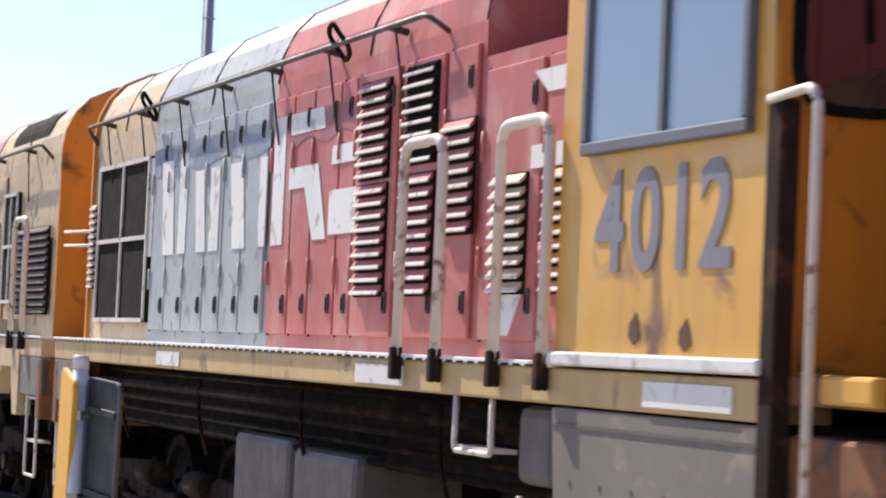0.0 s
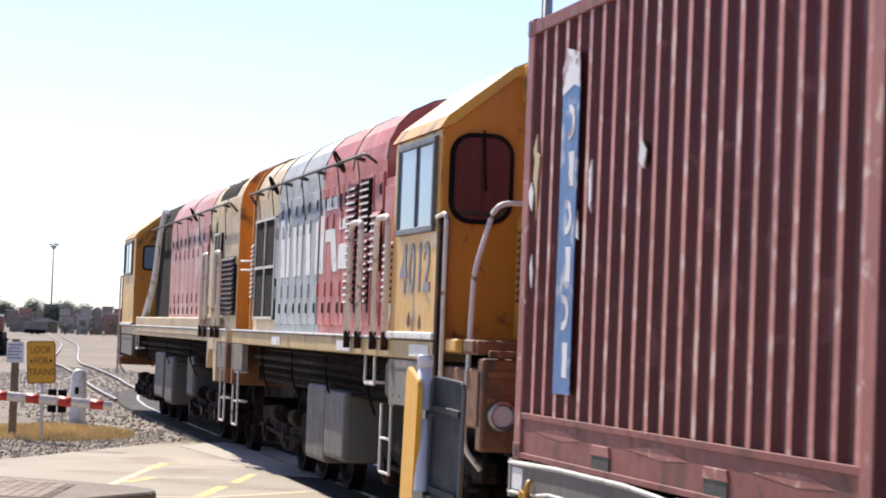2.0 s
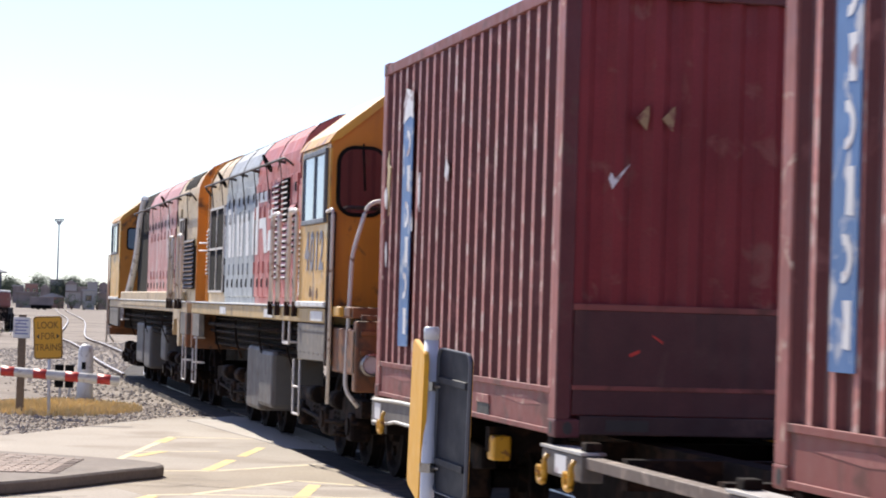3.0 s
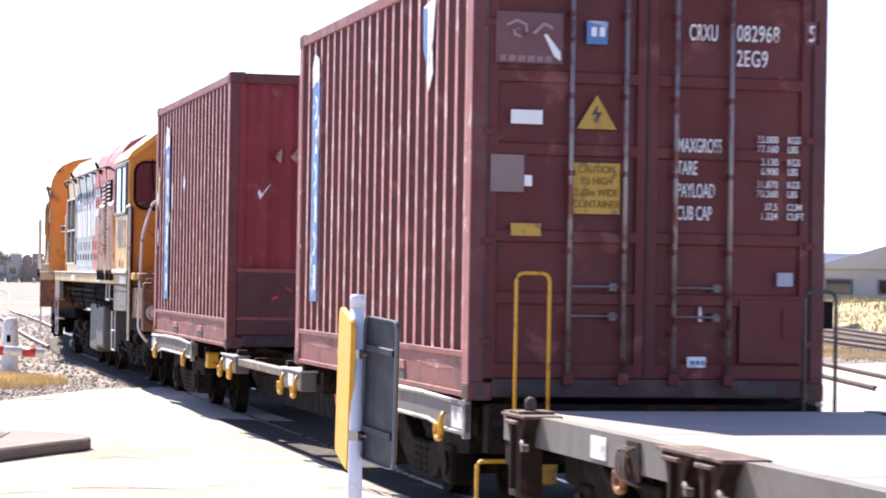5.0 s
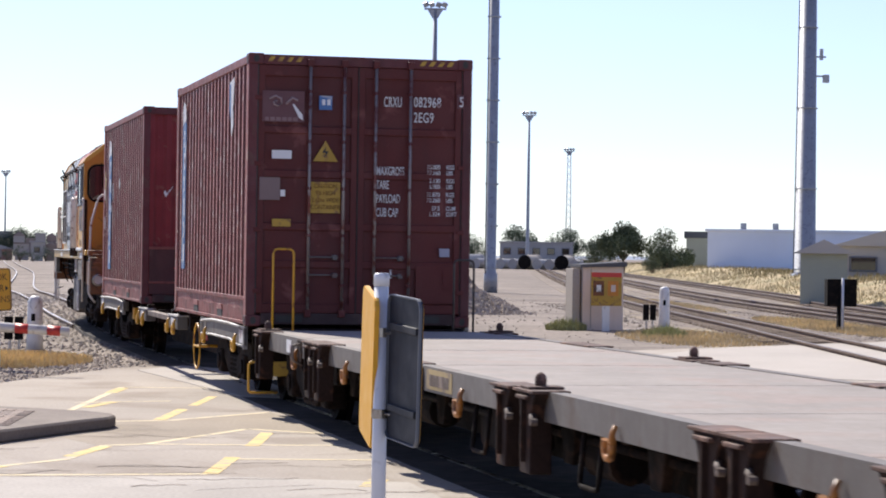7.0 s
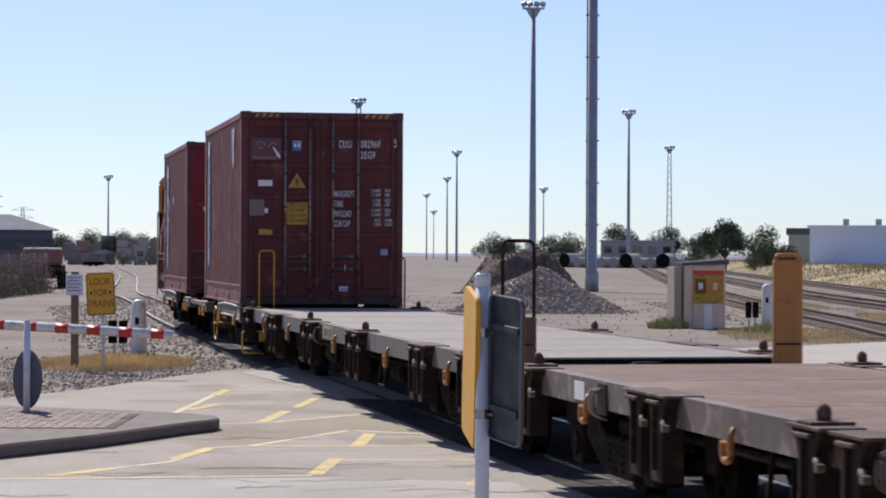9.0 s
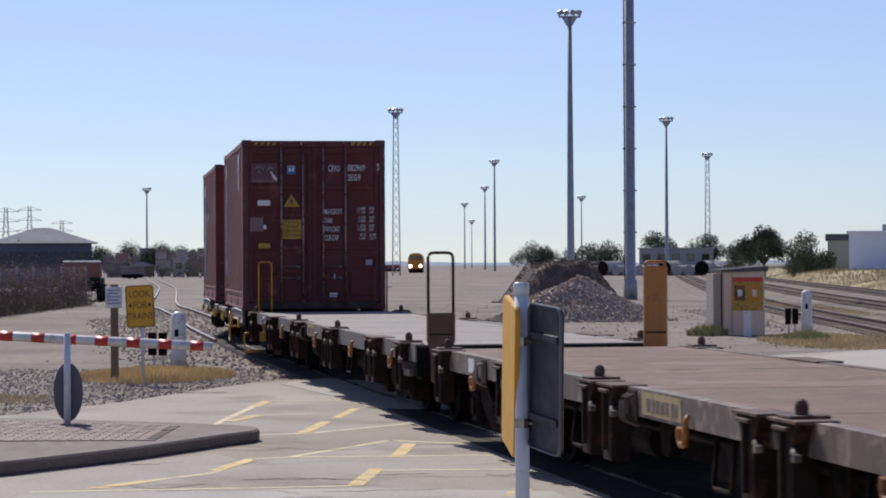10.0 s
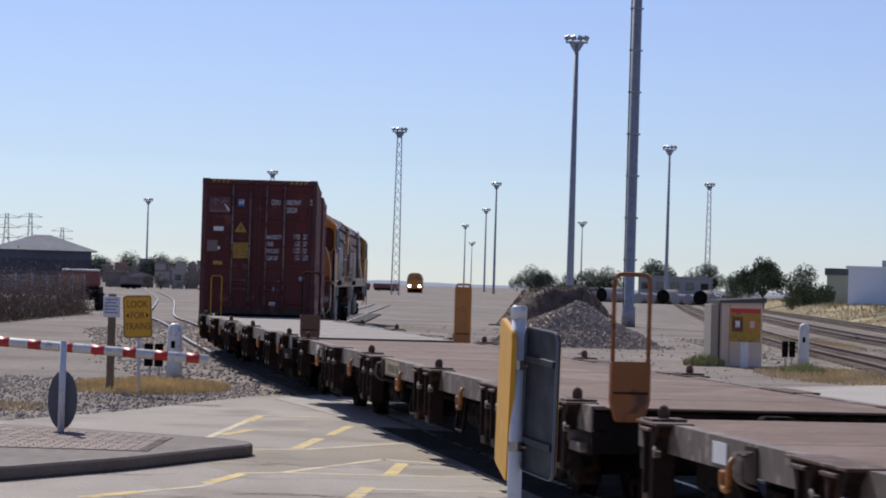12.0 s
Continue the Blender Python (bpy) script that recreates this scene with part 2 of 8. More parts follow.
# Near-black so that the bed carries the shadow under the train.
M_BED_SHADE = paint("shaded_track_bed", (0.035, 0.03, 0.027), 0.9, spec=0.2, vary=0.3, grain=0.3, grain_size=20, spots=(0.07, 0.055, 0.045), spot_size=2)
M_KERB = paint("kerb_concrete", (0.165, 0.135, 0.11), 0.9, vary=0.12, grain=0.15, grain_size=30, bump=0.06)
M_BRICK = paint("paver_brick", (0.24, 0.185, 0.15), 0.9, vary=0.15, grain=0.15, grain_size=40, pieces=0.25)
M_STONE = paint("ballast_stone", (0.40, 0.335, 0.27), 0.9, vary=0.35, vary_size=9, grain=0.25, grain_size=60, bump=0.1)
M_DIRT = paint("dark_soil", (0.14, 0.105, 0.08), 0.95, vary=0.3, vary_size=2, grain=0.3, grain_size=20, bump=0.2)
M_STRAW = paint("dry_grass", (0.70, 0.54, 0.27), 0.9, vary=0.3, vary_size=0.8)
M_WEED = paint("green_weed", (0.30, 0.30, 0.13), 0.9, vary=0.3, vary_size=2)
M_OLIVE = paint("olive_weed", (0.27, 0.225, 0.11), 0.9, spec=0.2, vary=0.3, vary_size=0.5)
# Leaf green lifted towards grey to carry haze over the far trees.
M_LEAF = paint("haze_lifted_leaf", (0.095, 0.115, 0.065), 0.9, spec=0.15, vary=0.35, vary_size=0.6)
M_BARK = paint("bark", (0.14, 0.1, 0.07), 0.9, vary=0.2)
M_SCRUB = paint("dry_scrub", (0.21, 0.16, 0.135), 0.95, spec=0.1, vary=0.2, vary_size=0.8)
M_WOOD = paint("grey_timber", (0.19, 0.14, 0.095), 0.85, vary=0.15, grain=0.2, grain_size=30)
M_SIGN_Y = paint("sign_yellow", (0.66, 0.335, 0.014), 0.45, vary=0.08, spots=(0.5, 0.36, 0.12), spot_size=2, spot_amount=0.15)
M_SIGN_BACK = paint("sign_back_grey", (0.018, 0.020, 0.028), 0.6, spec=0.3, vary=0.1, spots=(0.026, 0.028, 0.036), spot_amount=0.2)
# Lighter than the sign back: the rim's bright highlight is in the colour.
M_RIM = paint("sign_rim_highlight", (0.10, 0.11, 0.13), 0.5, vary=0.1)
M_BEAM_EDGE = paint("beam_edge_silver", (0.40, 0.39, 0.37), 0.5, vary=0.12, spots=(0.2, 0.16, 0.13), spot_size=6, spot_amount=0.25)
M_RAIL_TOP = paint("dull_rail_top", (0.20, 0.165, 0.14), 0.45, metal=0.4, vary=0.15, spots=(0.10, 0.07, 0.05), spot_amount=0.3)
M_POLE = paint("pole_white", (0.60, 0.62, 0.66), 0.4, vary=0.06, spots=(0.36, 0.36, 0.36), spot_size=8, spot_amount=0.15)
M_BOOM_RED = paint("boom_red", (0.52, 0.04, 0.03), 0.5)
M_HUT = paint("hut_cream", (0.64, 0.54, 0.46), 0.7, vary=0.08, streak=0.2, streak_colour=(0.35, 0.28, 0.22))
M_BLUEWALL = paint("pale_blue_wall", (0.64, 0.72, 0.85), 0.7, vary=0.06, vary_size=0.2)
M_GREYWALL = paint("grey_wall", (0.34, 0.34, 0.34), 0.9, spec=0.2, vary=0.08, vary_size=0.2)
# Paler still: haze painted into the leaves on the skyline.
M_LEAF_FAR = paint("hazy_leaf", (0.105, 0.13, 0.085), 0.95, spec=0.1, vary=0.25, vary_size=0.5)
M_ROOF = paint("dark_roof", (0.10, 0.105, 0.115), 0.95, spec=0.1, vary=0.1, vary_size=0.3)
M_GREENWALL = paint("sage_wall", (0.33, 0.35, 0.28), 0.7, vary=0.06, vary_size=0.3)
M_WAGON_FAR = paint("far_wagon_red", (0.26, 0.10, 0.08), 0.7, vary=0.3, vary_size=0.15)
M_GREY_FAR = paint("far_grey", (0.30, 0.30, 0.31), 0.7, vary=0.2, vary_size=0.15)
M_HEADLAMP = glow("headlamp_glow", (1.0, 0.95, 0.85), 14.0)
M_LENS = glass("lamp_lens", (0.5, 0.5, 0.5), 0.05)

# ---- mesh tools ----


def box(bm, x0, x1, y0, y1, z0, z1, bevel=0.0):
    """An upright block, its edges rounded by bevel."""
    v = [bm.verts.new((x, y, z)) for z in (z0, z1) for y in (y0, y1) for x in (x0, x1)]
    fs = [bm.faces.new([v[i] for i in q]) for q in ((0, 2, 3, 1), (4, 5, 7, 6), (0, 1, 5, 4), (2, 6, 7, 3), (0, 4, 6, 2), (1, 3, 7, 5))]
    if bevel:
        bmesh.ops.bevel(bm, geom=list({e for f in fs for e in f.edges}), offset=bevel, segments=2, affect="EDGES", profile=0.5)
    return bm


def prism(bm, outline, axis, a, z, bevel=0.0):
    """Sweeps a closed outline of (u, v) from a to z along an axis: x: (y, z), y: (x, z), z: (x, y)."""
    def at(u, v, w):
        return {"x": (w, u, v), "y": (u, w, v), "z": (u, v, w)}[axis]
    lo = [bm.verts.new(at(u, v, a)) for u, v in outline]
    hi = [bm.verts.new(at(u, v, z)) for u, v in outline]
    fs = [bm.faces.new(lo), bm.faces.new(hi[::-1])]
    k = len(outline)
    fs += [bm.faces.new((lo[i], hi[i], hi[(i + 1) % k], lo[(i + 1) % k])) for i in range(k)]
    bmesh.ops.recalc_face_normals(bm, faces=fs)
    if bevel:
        bmesh.ops.bevel(bm, geom=list({e for f in fs for e in f.edges}), offset=bevel, segments=1, affect="EDGES")
    return bm


def tube(bm, pts, r, sides=8):
    """A round bar through the points."""
    pts = [Vector(p) for p in pts]
    rings = []
    for i, p in enumerate(pts):
        d = (pts[min(i + 1, len(pts) - 1)] - pts[max(i - 1, 0)]).normalized()
        a = d.cross(Vector((0, 0, 1)) if abs(d.z) < 0.9 else Vector((1, 0, 0))).normalized()
        b = d.cross(a)
        rr = r[i] if isinstance(r, (list, tuple)) else r
        rings.append([bm.verts.new(p + (a * math.cos(w) + b * math.sin(w)) * rr) for w in (2 * math.pi * j / sides for j in range(sides))])
    for m, n in zip(rings, rings[1:]):
        for j in range(sides):
            f = bm.faces.new((m[j], m[(j + 1) % sides], n[(j + 1) % sides], n[j]))
            f.smooth = True
    bm.faces.new(rings[0][::-1]), bm.faces.new(rings[-1])
    return bm


def bend(pts, r=0.08, steps=4):
    """Rounds the corners of a path."""
    pts = [Vector(p) for p in pts]
    out = [pts[0]]
    for a, b, c in zip(pts, pts[1:], pts[2:]):
        u, w = (a - b), (c - b)
        k = min(r, u.length * 0.45, w.length * 0.45)
        p, q = b + u.normalized() * k, b + w.normalized() * k
        out += [p.lerp(b, t).lerp(b.lerp(q, t), t) for t in (i / steps for i in range(steps + 1))]
    return out + [pts[-1]]


def disc(bm, centre, axis, r, a, z, sides=20, hub=None):
    """A wheel or drum: stations (offset, radius) along an axis."""
    c, rings = Vector(centre), []
    for off, rad in ((a, r), (z, r)) if hub is None else hub:
        ring = []
        for j in range(sides):
            w = 2 * math.pi * j / sides
            u, v = rad * math.cos(w), rad * math.sin(w)
            ring.append(bm.verts.new(c + Vector({"x": (off, u, v), "y": (u, off, v), "z": (u, v, off)}[axis])))
        rings.append(ring)
    fs = []
    for m, n in zip(rings, rings[1:]):
        fs += [bm.faces.new((m[j], m[(j + 1) % sides], n[(j + 1) % sides], n[j])) for j in range(sides)]
    fs += [bm.faces.new(rings[0][::-1]), bm.faces.new(rings[-1])]
    bmesh.ops.recalc_face_normals(bm, faces=fs)
    return bm


def part(name, bm, material, parent=None, label="", smooth=False):
    """One mesh object under a thing or under a part."""
    if isinstance(bm, bmesh.types.BMesh):
        me = bpy.data.meshes.new(name)
        if smooth:
            for f in bm.faces:
                f.smooth = True
        bm.to_mesh(me)
        bm.free()
        me.materials.append(material)
    else:
        me = bm
    ob = new(name, me)
    if parent:
        ob.parent = parent
    return tagged(ob, label)


def B():
    return bmesh.new()


def thing(name, label, category, group="", m=None):
    ob = new(name)
    ob.empty_display_size = 0.3
    if m:
        ob.matrix_basis = m
    return tagged(ob, label, category, group)


def text_mesh(name, words, height, material, squeeze=0.75, depth=0.002, align="LEFT", space=1.0, bold=0.012):
    """Words as a mesh in the x, y plane, in the built-in font, height of the capitals in metres."""
    c = bpy.data.curves.new(name, "FONT")
    c.body, c.size, c.extrude, c.align_x, c.space_character, c.offset = words, height / 0.69, depth, align, space, bold * height
    ob = new(name, c)
    dg = bpy.context.evaluated_depsgraph_get()
    me = bpy.data.meshes.new_from_object(ob.evaluated_get(dg))
    bpy.data.objects.remove(ob)
    me.transform(Matrix.Diagonal((squeeze, 1, 1, 1)))
    me.materials.clear()
    me.materials.append(material)
    me.name = name
    return me


def lettering(name, words, height, material, parent, m, **kw):
    ob = part(name, text_mesh(name, words, height, material, **kw), material, parent)
    ob.matrix_basis = m
    return ob


ON_LEFT = Matrix(((0, 0, -1, 0), (-1, 0, 0, 0), (0, 1, 0, 0), (0, 0, 0, 1)))   # writing on a face that looks to -x
ON_REAR = Matrix(((1, 0, 0, 0), (0, 0, -1, 0), (0, 1, 0, 0), (0, 0, 0, 1)))    # writing on a face that looks to -y

# ---- the line of the track ----
HEAD = 0.184
FW, RI = Vector((-math.sin(HEAD), math.cos(HEAD), 0)), Vector((math.cos(HEAD), math.sin(HEAD), 0))
SIDE, BEND_AT, RADIUS, SWING = 5.09, 45.6, 90.0, 0.178
RAIL = 0.10


def track(s):
    """The track's centre s metres along, and its heading."""
    if s <= BEND_AT:
        return FW * s + RI * SIDE, HEAD
    a = min(SWING, (s - BEND_AT) / RADIUS)
    c = FW * BEND_AT + RI * (SIDE + RADIUS)
    ahead = FW * math.cos(a) + RI * math.sin(a)
    return c - RI * (RADIUS * math.cos(a)) + FW * (RADIUS * math.sin(a)) + ahead * max(0.0, s - BEND_AT - SWING * RADIUS), HEAD - a


def gone(t):
    """How far the train has rolled."""
    return 5.149 * t - 0.00265 * (t - 6) ** 2


def riding(s, half):
    """The pose of a vehicle with its middle at s and bogies half apart."""
    a, b = track(s - half)[0], track(s + half)[0]
    d = b - a
    return Matrix.Translation((a + b) / 2) @ Matrix.Rotation(math.atan2(-d.x, d.y), 4, "Z")

# ---- rolling stock ----
MOVERS = []      # what rolls, its vehicle's middle along the train, half the bogie spacing, turned about, height, offset
WHEELS = []      # wheelset, radius, turn direction


def wheelset_mesh(r, gauge=1.067):
    bm = B()
    for sx in (-1, 1):
        o = sx * gauge / 2
        disc(bm, (0, 0, 0), "x", r, 0, 0, 24, hub=[(o - sx * 0.03, r + 0.025), (o, r + 0.025), (o + sx * 0.004, r), (o + sx * 0.10, r - 0.006),
                                                  (o + sx * 0.10, r * 0.83), (o + sx * 0.05, r * 0.76), (o + sx * 0.06, r * 0.3), (o + sx * 0.13, r * 0.28)])
        for k in range(3):
            a = k * 2.1
            disc(bm, (o + sx * 0.055, r * 0.55 * math.cos(a), r * 0.55 * math.sin(a)), "x", 0.05, -0.03, 0.03, 8)
    disc(bm, (0, 0, 0), "x", 0.075, -0.85, 0.85, 10)
    me = bpy.data.meshes.new("wheelset")
    bm.to_mesh(me)
    bm.free()
    me.materials.append(M_GRIME_SHADE)
    return me


def bogie(owner, y, axles, r, x, mesh, facing=1, loco_kind=False):
    """Side frames, springs, axle boxes, brake gear and wheels of one bogie in its vehicle's space."""
    half = max(axles) + 0.45
    w_r, r = r, r + RAIL
    bm = B()
    for sx in (-1, 1):
        a = sx * x
        top = [(-half, r + 0.10), (-half, r + 0.26), (-half * 0.55, r + 0.30), (-0.28, r + 0.10), (0.28, r + 0.10), (half * 0.55, r + 0.30), (half, r + 0.26), (half, r + 0.10),
               (half * 0.6, r + 0.06), (0.3, r - 0.16), (-0.3, r - 0.16), (-half * 0.6, r + 0.06)]
        prism(bm, [(y + u, v) for u, v in top], "x", a - 0.06, a + 0.06, 0.012)
    box(bm, -x, x, y - 0.18, y + 0.18, r, r + 0.2, 0.02)
    frame_part = part("bogie_frame", bm, M_GRIME_SHADE, owner)
    for sx in (-1, 1):
        a = sx * x
        for ax in axles:
            bm = B()
            box(bm, a - 0.10, a + 0.10, y + ax - 0.13, y + ax + 0.13, r - 0.14, r + 0.13, 0.03)
            disc(bm, (a + sx * 0.10, y + ax, r), "x", 0.085, -0.02, 0.04, 10)
            part("axle_box", bm, M_GRIME_SHADE, frame_part)
        for dy in ((-0.16, 0.0, 0.16) if not loco_kind else (-0.75, -0.55, 0.55, 0.75)):
            pts = [(a + sx * 0.02 + 0.05 * math.cos(k * 1.05), y + dy + 0.05 * math.sin(k * 1.05), r - 0.14 + k * 0.0085) for k in range(30)]
            part("spring", tube(B(), pts, 0.014, 5), M_GRIME_SHADE, frame_part)
        if loco_kind:
            bm = B()
            tube(bm, [(a + sx * 0.05, y - 0.9, r + 0.22), (a + sx * 0.05, y - 0.45, r + 0.22)], 0.09, 10)
            tube(bm, [(a + sx * 0.05, y + 0.45, r + 0.22), (a + sx * 0.05, y + 0.9, r + 0.22)], 0.09, 10)
            tube(bm, [(a + sx * 0.08, y - half, r + 0.05), (a + sx * 0.08, y, r - 0.02), (a + sx * 0.08, y + half, r + 0.05)], 0.022, 6)
            part("brake_cylinder", bm, M_GRIME_SHADE, frame_part)
    for ax in axles:
        w = part("wheelset", mesh, M_GRIME_SHADE, owner)
        WHEELS.append((w, Vector((0, y + ax, r)), w_r, facing))


def coupler(owner, y, out, z=0.82):
    bm = B()
    box(bm, -0.09, 0.09, min(y, y + out * 0.3), max(y, y + out * 0.3), z - 0.08, z + 0.08, 0.02)
    prism(bm, [(-0.15, z - 0.14), (0.15, z - 0.14), (0.17, z + 0.02), (0.10, z + 0.15), (-0.12, z + 0.15), (-0.17, z)], "y", y + out * 0.22, y + out * 0.36, 0.02)
    part("coupler", bm, M_GRIME_SHADE, owner)
    bm = B()
    tube(bm, bend([(0.35, y, z - 0.05), (0.35, y + out * 0.18, z - 0.12), (0.30, y + out * 0.3, z - 0.4), (0.22, y + out * 0.36, z - 0.3)], 0.12), 0.022, 6)
    part("brake_hose", bm, M_DARK, owner)


def louvres(parent, x, y0, y1, z0, z1, count, material, sx):
    """A pressed louvre bank on a hood side: a frame plate and its hoods."""
    bm = B()
    box(bm, *sorted((x, x + sx * 0.012)), y0, y1, z0, z1)
    plate = part("louvre_plate", bm, M_DARK, parent)
    step = (z1 - z0) / count
    bm = B()
    for i in range(count):
        z = z0 + step * (i + 0.30)
        prism(bm, [(x, z + step * 0.62), (x + sx * 0.014, z + step * 0.60), (x + sx * 0.038, z), (x + sx * 0.033, z - 0.008), (x, z + step * 0.40)], "y", y0 + 0.012, y1 - 0.012)
    part("louvre", bm, material, plate)
    # Separate pale lips paint the sunlit upper edge of each louvre.
    bm = B()
    for i in range(count):
        z = z0 + step * (i + 0.30)
        prism(bm, [(x + sx * 0.030, z + step * 0.17), (x + sx * 0.036, z + step * 0.17), (x + sx * 0.042, z - 0.004), (x + sx * 0.036, z - 0.010)], "y", y0 + 0.010, y1 - 0.010)
    part("louvre_lip", bm, M_PIPE if material is not M_TANK else M_CAP, plate, "pale louvre lips, sunlit edges put into the colour")


def latch(parent, x, y, z, sx):
    bm = B()
    box(bm, *sorted((x - sx * 0.002, x + sx * 0.012)), y - 0.022, y + 0.022, z - 0.055, z + 0.055, 0.006)
    plate = part("latch", bm, M_PIPE_DARK, parent)
    part("latch_slot", box(B(), *sorted((x + sx * 0.012, x + sx * 0.015)), y - 0.010, y + 0.012, z - 0.04, z + 0.03), M_DARK, plate) if parent.parent is None or parent.parent.parent is None else None


def cab_window(parent, name, x, y0, y1, z0, z1, sx):
    """A sliding side window with a grey frame on a cab side."""
    bm = B()
    t, o = 0.05, sorted((x - sx * 0.01, x + sx * 0.035))
    for a, b, c, d in ((y0, y1, z0, z0 + t), (y0, y1, z1 - t, z1), (y0, y0 + t, z0 + t, z1 - t), (y1 - t, y1, z0 + t, z1 - t)):
        box(bm, *o, a, b, c, d, 0.008)
    ym = (y0 + y1) / 2
    box(bm, *sorted((x, x + sx * 0.025)), ym - 0.02, ym + 0.02, z0 + t, z1 - t)
    w = part(name, bm, M_FRAME, parent, "grey-framed sliding cab window")
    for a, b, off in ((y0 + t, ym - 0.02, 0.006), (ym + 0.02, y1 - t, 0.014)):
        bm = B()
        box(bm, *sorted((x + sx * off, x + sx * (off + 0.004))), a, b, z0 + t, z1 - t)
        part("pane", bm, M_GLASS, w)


def rounded(x0, x1, z0, z1, r, n=5):
    out = []
    for cx, cz, a0 in ((x1 - r, z1 - r, 0), (x0 + r, z1 - r, 90), (x0 + r, z0 + r, 180), (x1 - r, z0 + r, 270)):
        out += [(cx + r * math.cos(radians(a0 + 90 * i / n)), cz + r * math.sin(radians(a0 + 90 * i / n))) for i in range(n + 1)]
    return out


def end_window(parent, x0, x1, y, z0, z1, out):
    """A round-cornered end window in black rubber."""
    bm = B()
    prism(bm, rounded(x0, x1, z0, z1, 0.17, 7), "y", *sorted((y - out * 0.005, y + out * 0.03)))
    w = part("end_window", bm, M_DARK, parent, "round-cornered window in black rubber")
    bm = B()
    prism(bm, rounded(x0 + 0.035, x1 - 0.035, z0 + 0.035, z1 - 0.035, 0.135, 7), "y", *sorted((y + out * 0.031, y + out * 0.036)))
    part("pane", bm, M_GLASS_DARK, w)
    bm = B()
    tube(bm, [((x0 + x1) / 2, y + out * 0.05, z1 + 0.02), ((x0 + x1) / 2 + 0.03, y + out * 0.05, z0 + 0.25)], 0.009, 5)
    part("wiper", bm, M_DARK, w)


def loco(name, label, d, group="locomotives"):
    """A hood diesel with its cab towards -y. d: its stations along y and its looks."""
    ob = thing(name, label, "locomotive", group)
    yn, yc0, yc1, yh, ye = d["nose"], d["cab_out"], d["cab_in"], d["hood_end"], d["end"]
    W, HW, ZS, ZD = 1.33, 1.14, 1.55, 1.715
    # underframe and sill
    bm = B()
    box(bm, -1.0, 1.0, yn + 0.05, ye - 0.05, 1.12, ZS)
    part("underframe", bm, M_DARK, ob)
    for sx in (-1, 1):
        bm = B()
        box(bm, *sorted((sx * 1.05, sx * W)), yc0 + 0.02, ye, ZS, ZD - 0.02, 0.012)
        sill = part("side_sill", bm, d["sill"], ob, "weathered pale yellow side sill")
        bm = B()
        box(bm, *sorted((sx * 1.0, sx * (W + 0.015))), yc1, ye, ZD - 0.02, ZD + 0.005, 0.004)
        edge = part("walkway_edge", bm, M_WHITE, sill)
        bm = B()
        for k in range(int((ye - yc1) / 0.13)):
            u = yc1 + 0.05 + k * 0.13
            box(bm, *sorted((sx * (W + 0.012), sx * (W + 0.017))), u, u + 0.085, ZD - 0.020, ZD - 0.010)
        tagged(part("tread_slots", bm, M_DARK, sill), kind="stuff")
        for a, b in d["plates"]:
            bm = B()
            box(bm, *sorted((sx * W, sx * (W + 0.008))), a, b, ZS + 0.02, ZD - 0.05, 0.003)
            part("marking_plate", bm, M_WHITE, sill)
        bm = B()
        box(bm, *sorted((sx * 1.25, sx * (W - 0.003))), ye - 0.95, ye, 1.23, ZS, 0.01)
        part("end_plate", bm, M_SKIRT, sill)
        bm = B()
        prism(bm, [(yc0 + 0.01, ZS - 0.01), (yc1 + 0.02, ZS - 0.01), (yc1 - 0.03, 1.17), (yc0 + 0.01, 1.19)], "x", *sorted((sx * 1.27, sx * (W - 0.006))), 0.006)
        skirt = part("cab_skirt", bm, M_SKIRT, sill, "grey cab skirt plate")
        part("skirt_rim", box(B(), *sorted((sx * (W - 0.007), sx * (W - 0.001))), yc0 + 0.02, yc1, ZS - 0.085, ZS - 0.07), M_TANK, skirt)
        for k in range(6):
            part("rivet", disc(B(), (sx * (W - 0.006), yc0 + 0.15 + k * 0.28, 1.25), "x", 0.012, -0.004, 0.006, 6), M_TANK, skirt) if sx < 0 else None
        # ladder steps
        for k, ys in enumerate((yc1 + 0.90, ye - 0.35)):
            bm = B()
            a = sx * (W - 0.02)
            low = (1.31, 0.58)[k]
            tube(bm, bend([(a, ys - 0.215, ZS), (a, ys - 0.215, low), (a, ys + 0.215, low), (a, ys + 0.215, ZS)], 0.03), 0.014, 6)
            for zz in ((1.315,), (0.85, 1.2))[k]:
                box(bm, *sorted((a, a - sx * 0.12)), ys - 0.22, ys + 0.22, zz, zz + 0.02)
            part("step_ladder", bm, M_PIPE, sill)
    bm = B()
    box(bm, -W + 0.06, W - 0.06, yn, yn + 0.16, 0.95, ZD - 0.12, 0.02)
    box(bm, -W + 0.05, W - 0.05, yn + 0.14, yc0, ZD - 0.10, ZD, 0.01)
    head = part("headstock", bm, M_RUST, ob, "grimy orange end beam")
    for zz in (1.28, 1.46, 1.60):
        bm = B()
        box(bm, -W + 0.10, W - 0.10, yn - 0.03, yn + 0.02, zz, zz + 0.05, 0.01)
        part("beam_rib", bm, M_RUST, head)
    bm = B()
    box(bm, -W, W, ye - 0.16, ye, 1.05, ZS, 0.02)
    part("headstock", bm, M_RUST, ob)
    for sx in (-1, 1):
        bm = B()
        box(bm, *sorted((sx * 1.02, sx * W)), yn + 0.62, yn + 0.95, ZD - 0.09, ZD + 0.004, 0.015)
        part("step_block", bm, M_YELLOW, head)
        bm = B()
        box(bm, *sorted((sx * 0.98, sx * (W - 0.03))), yn + 0.20, yn + 0.50, ZD - 0.09, ZD + 0.004, 0.015)
        part("step_block", bm, M_RUST, head)
        bm = B()
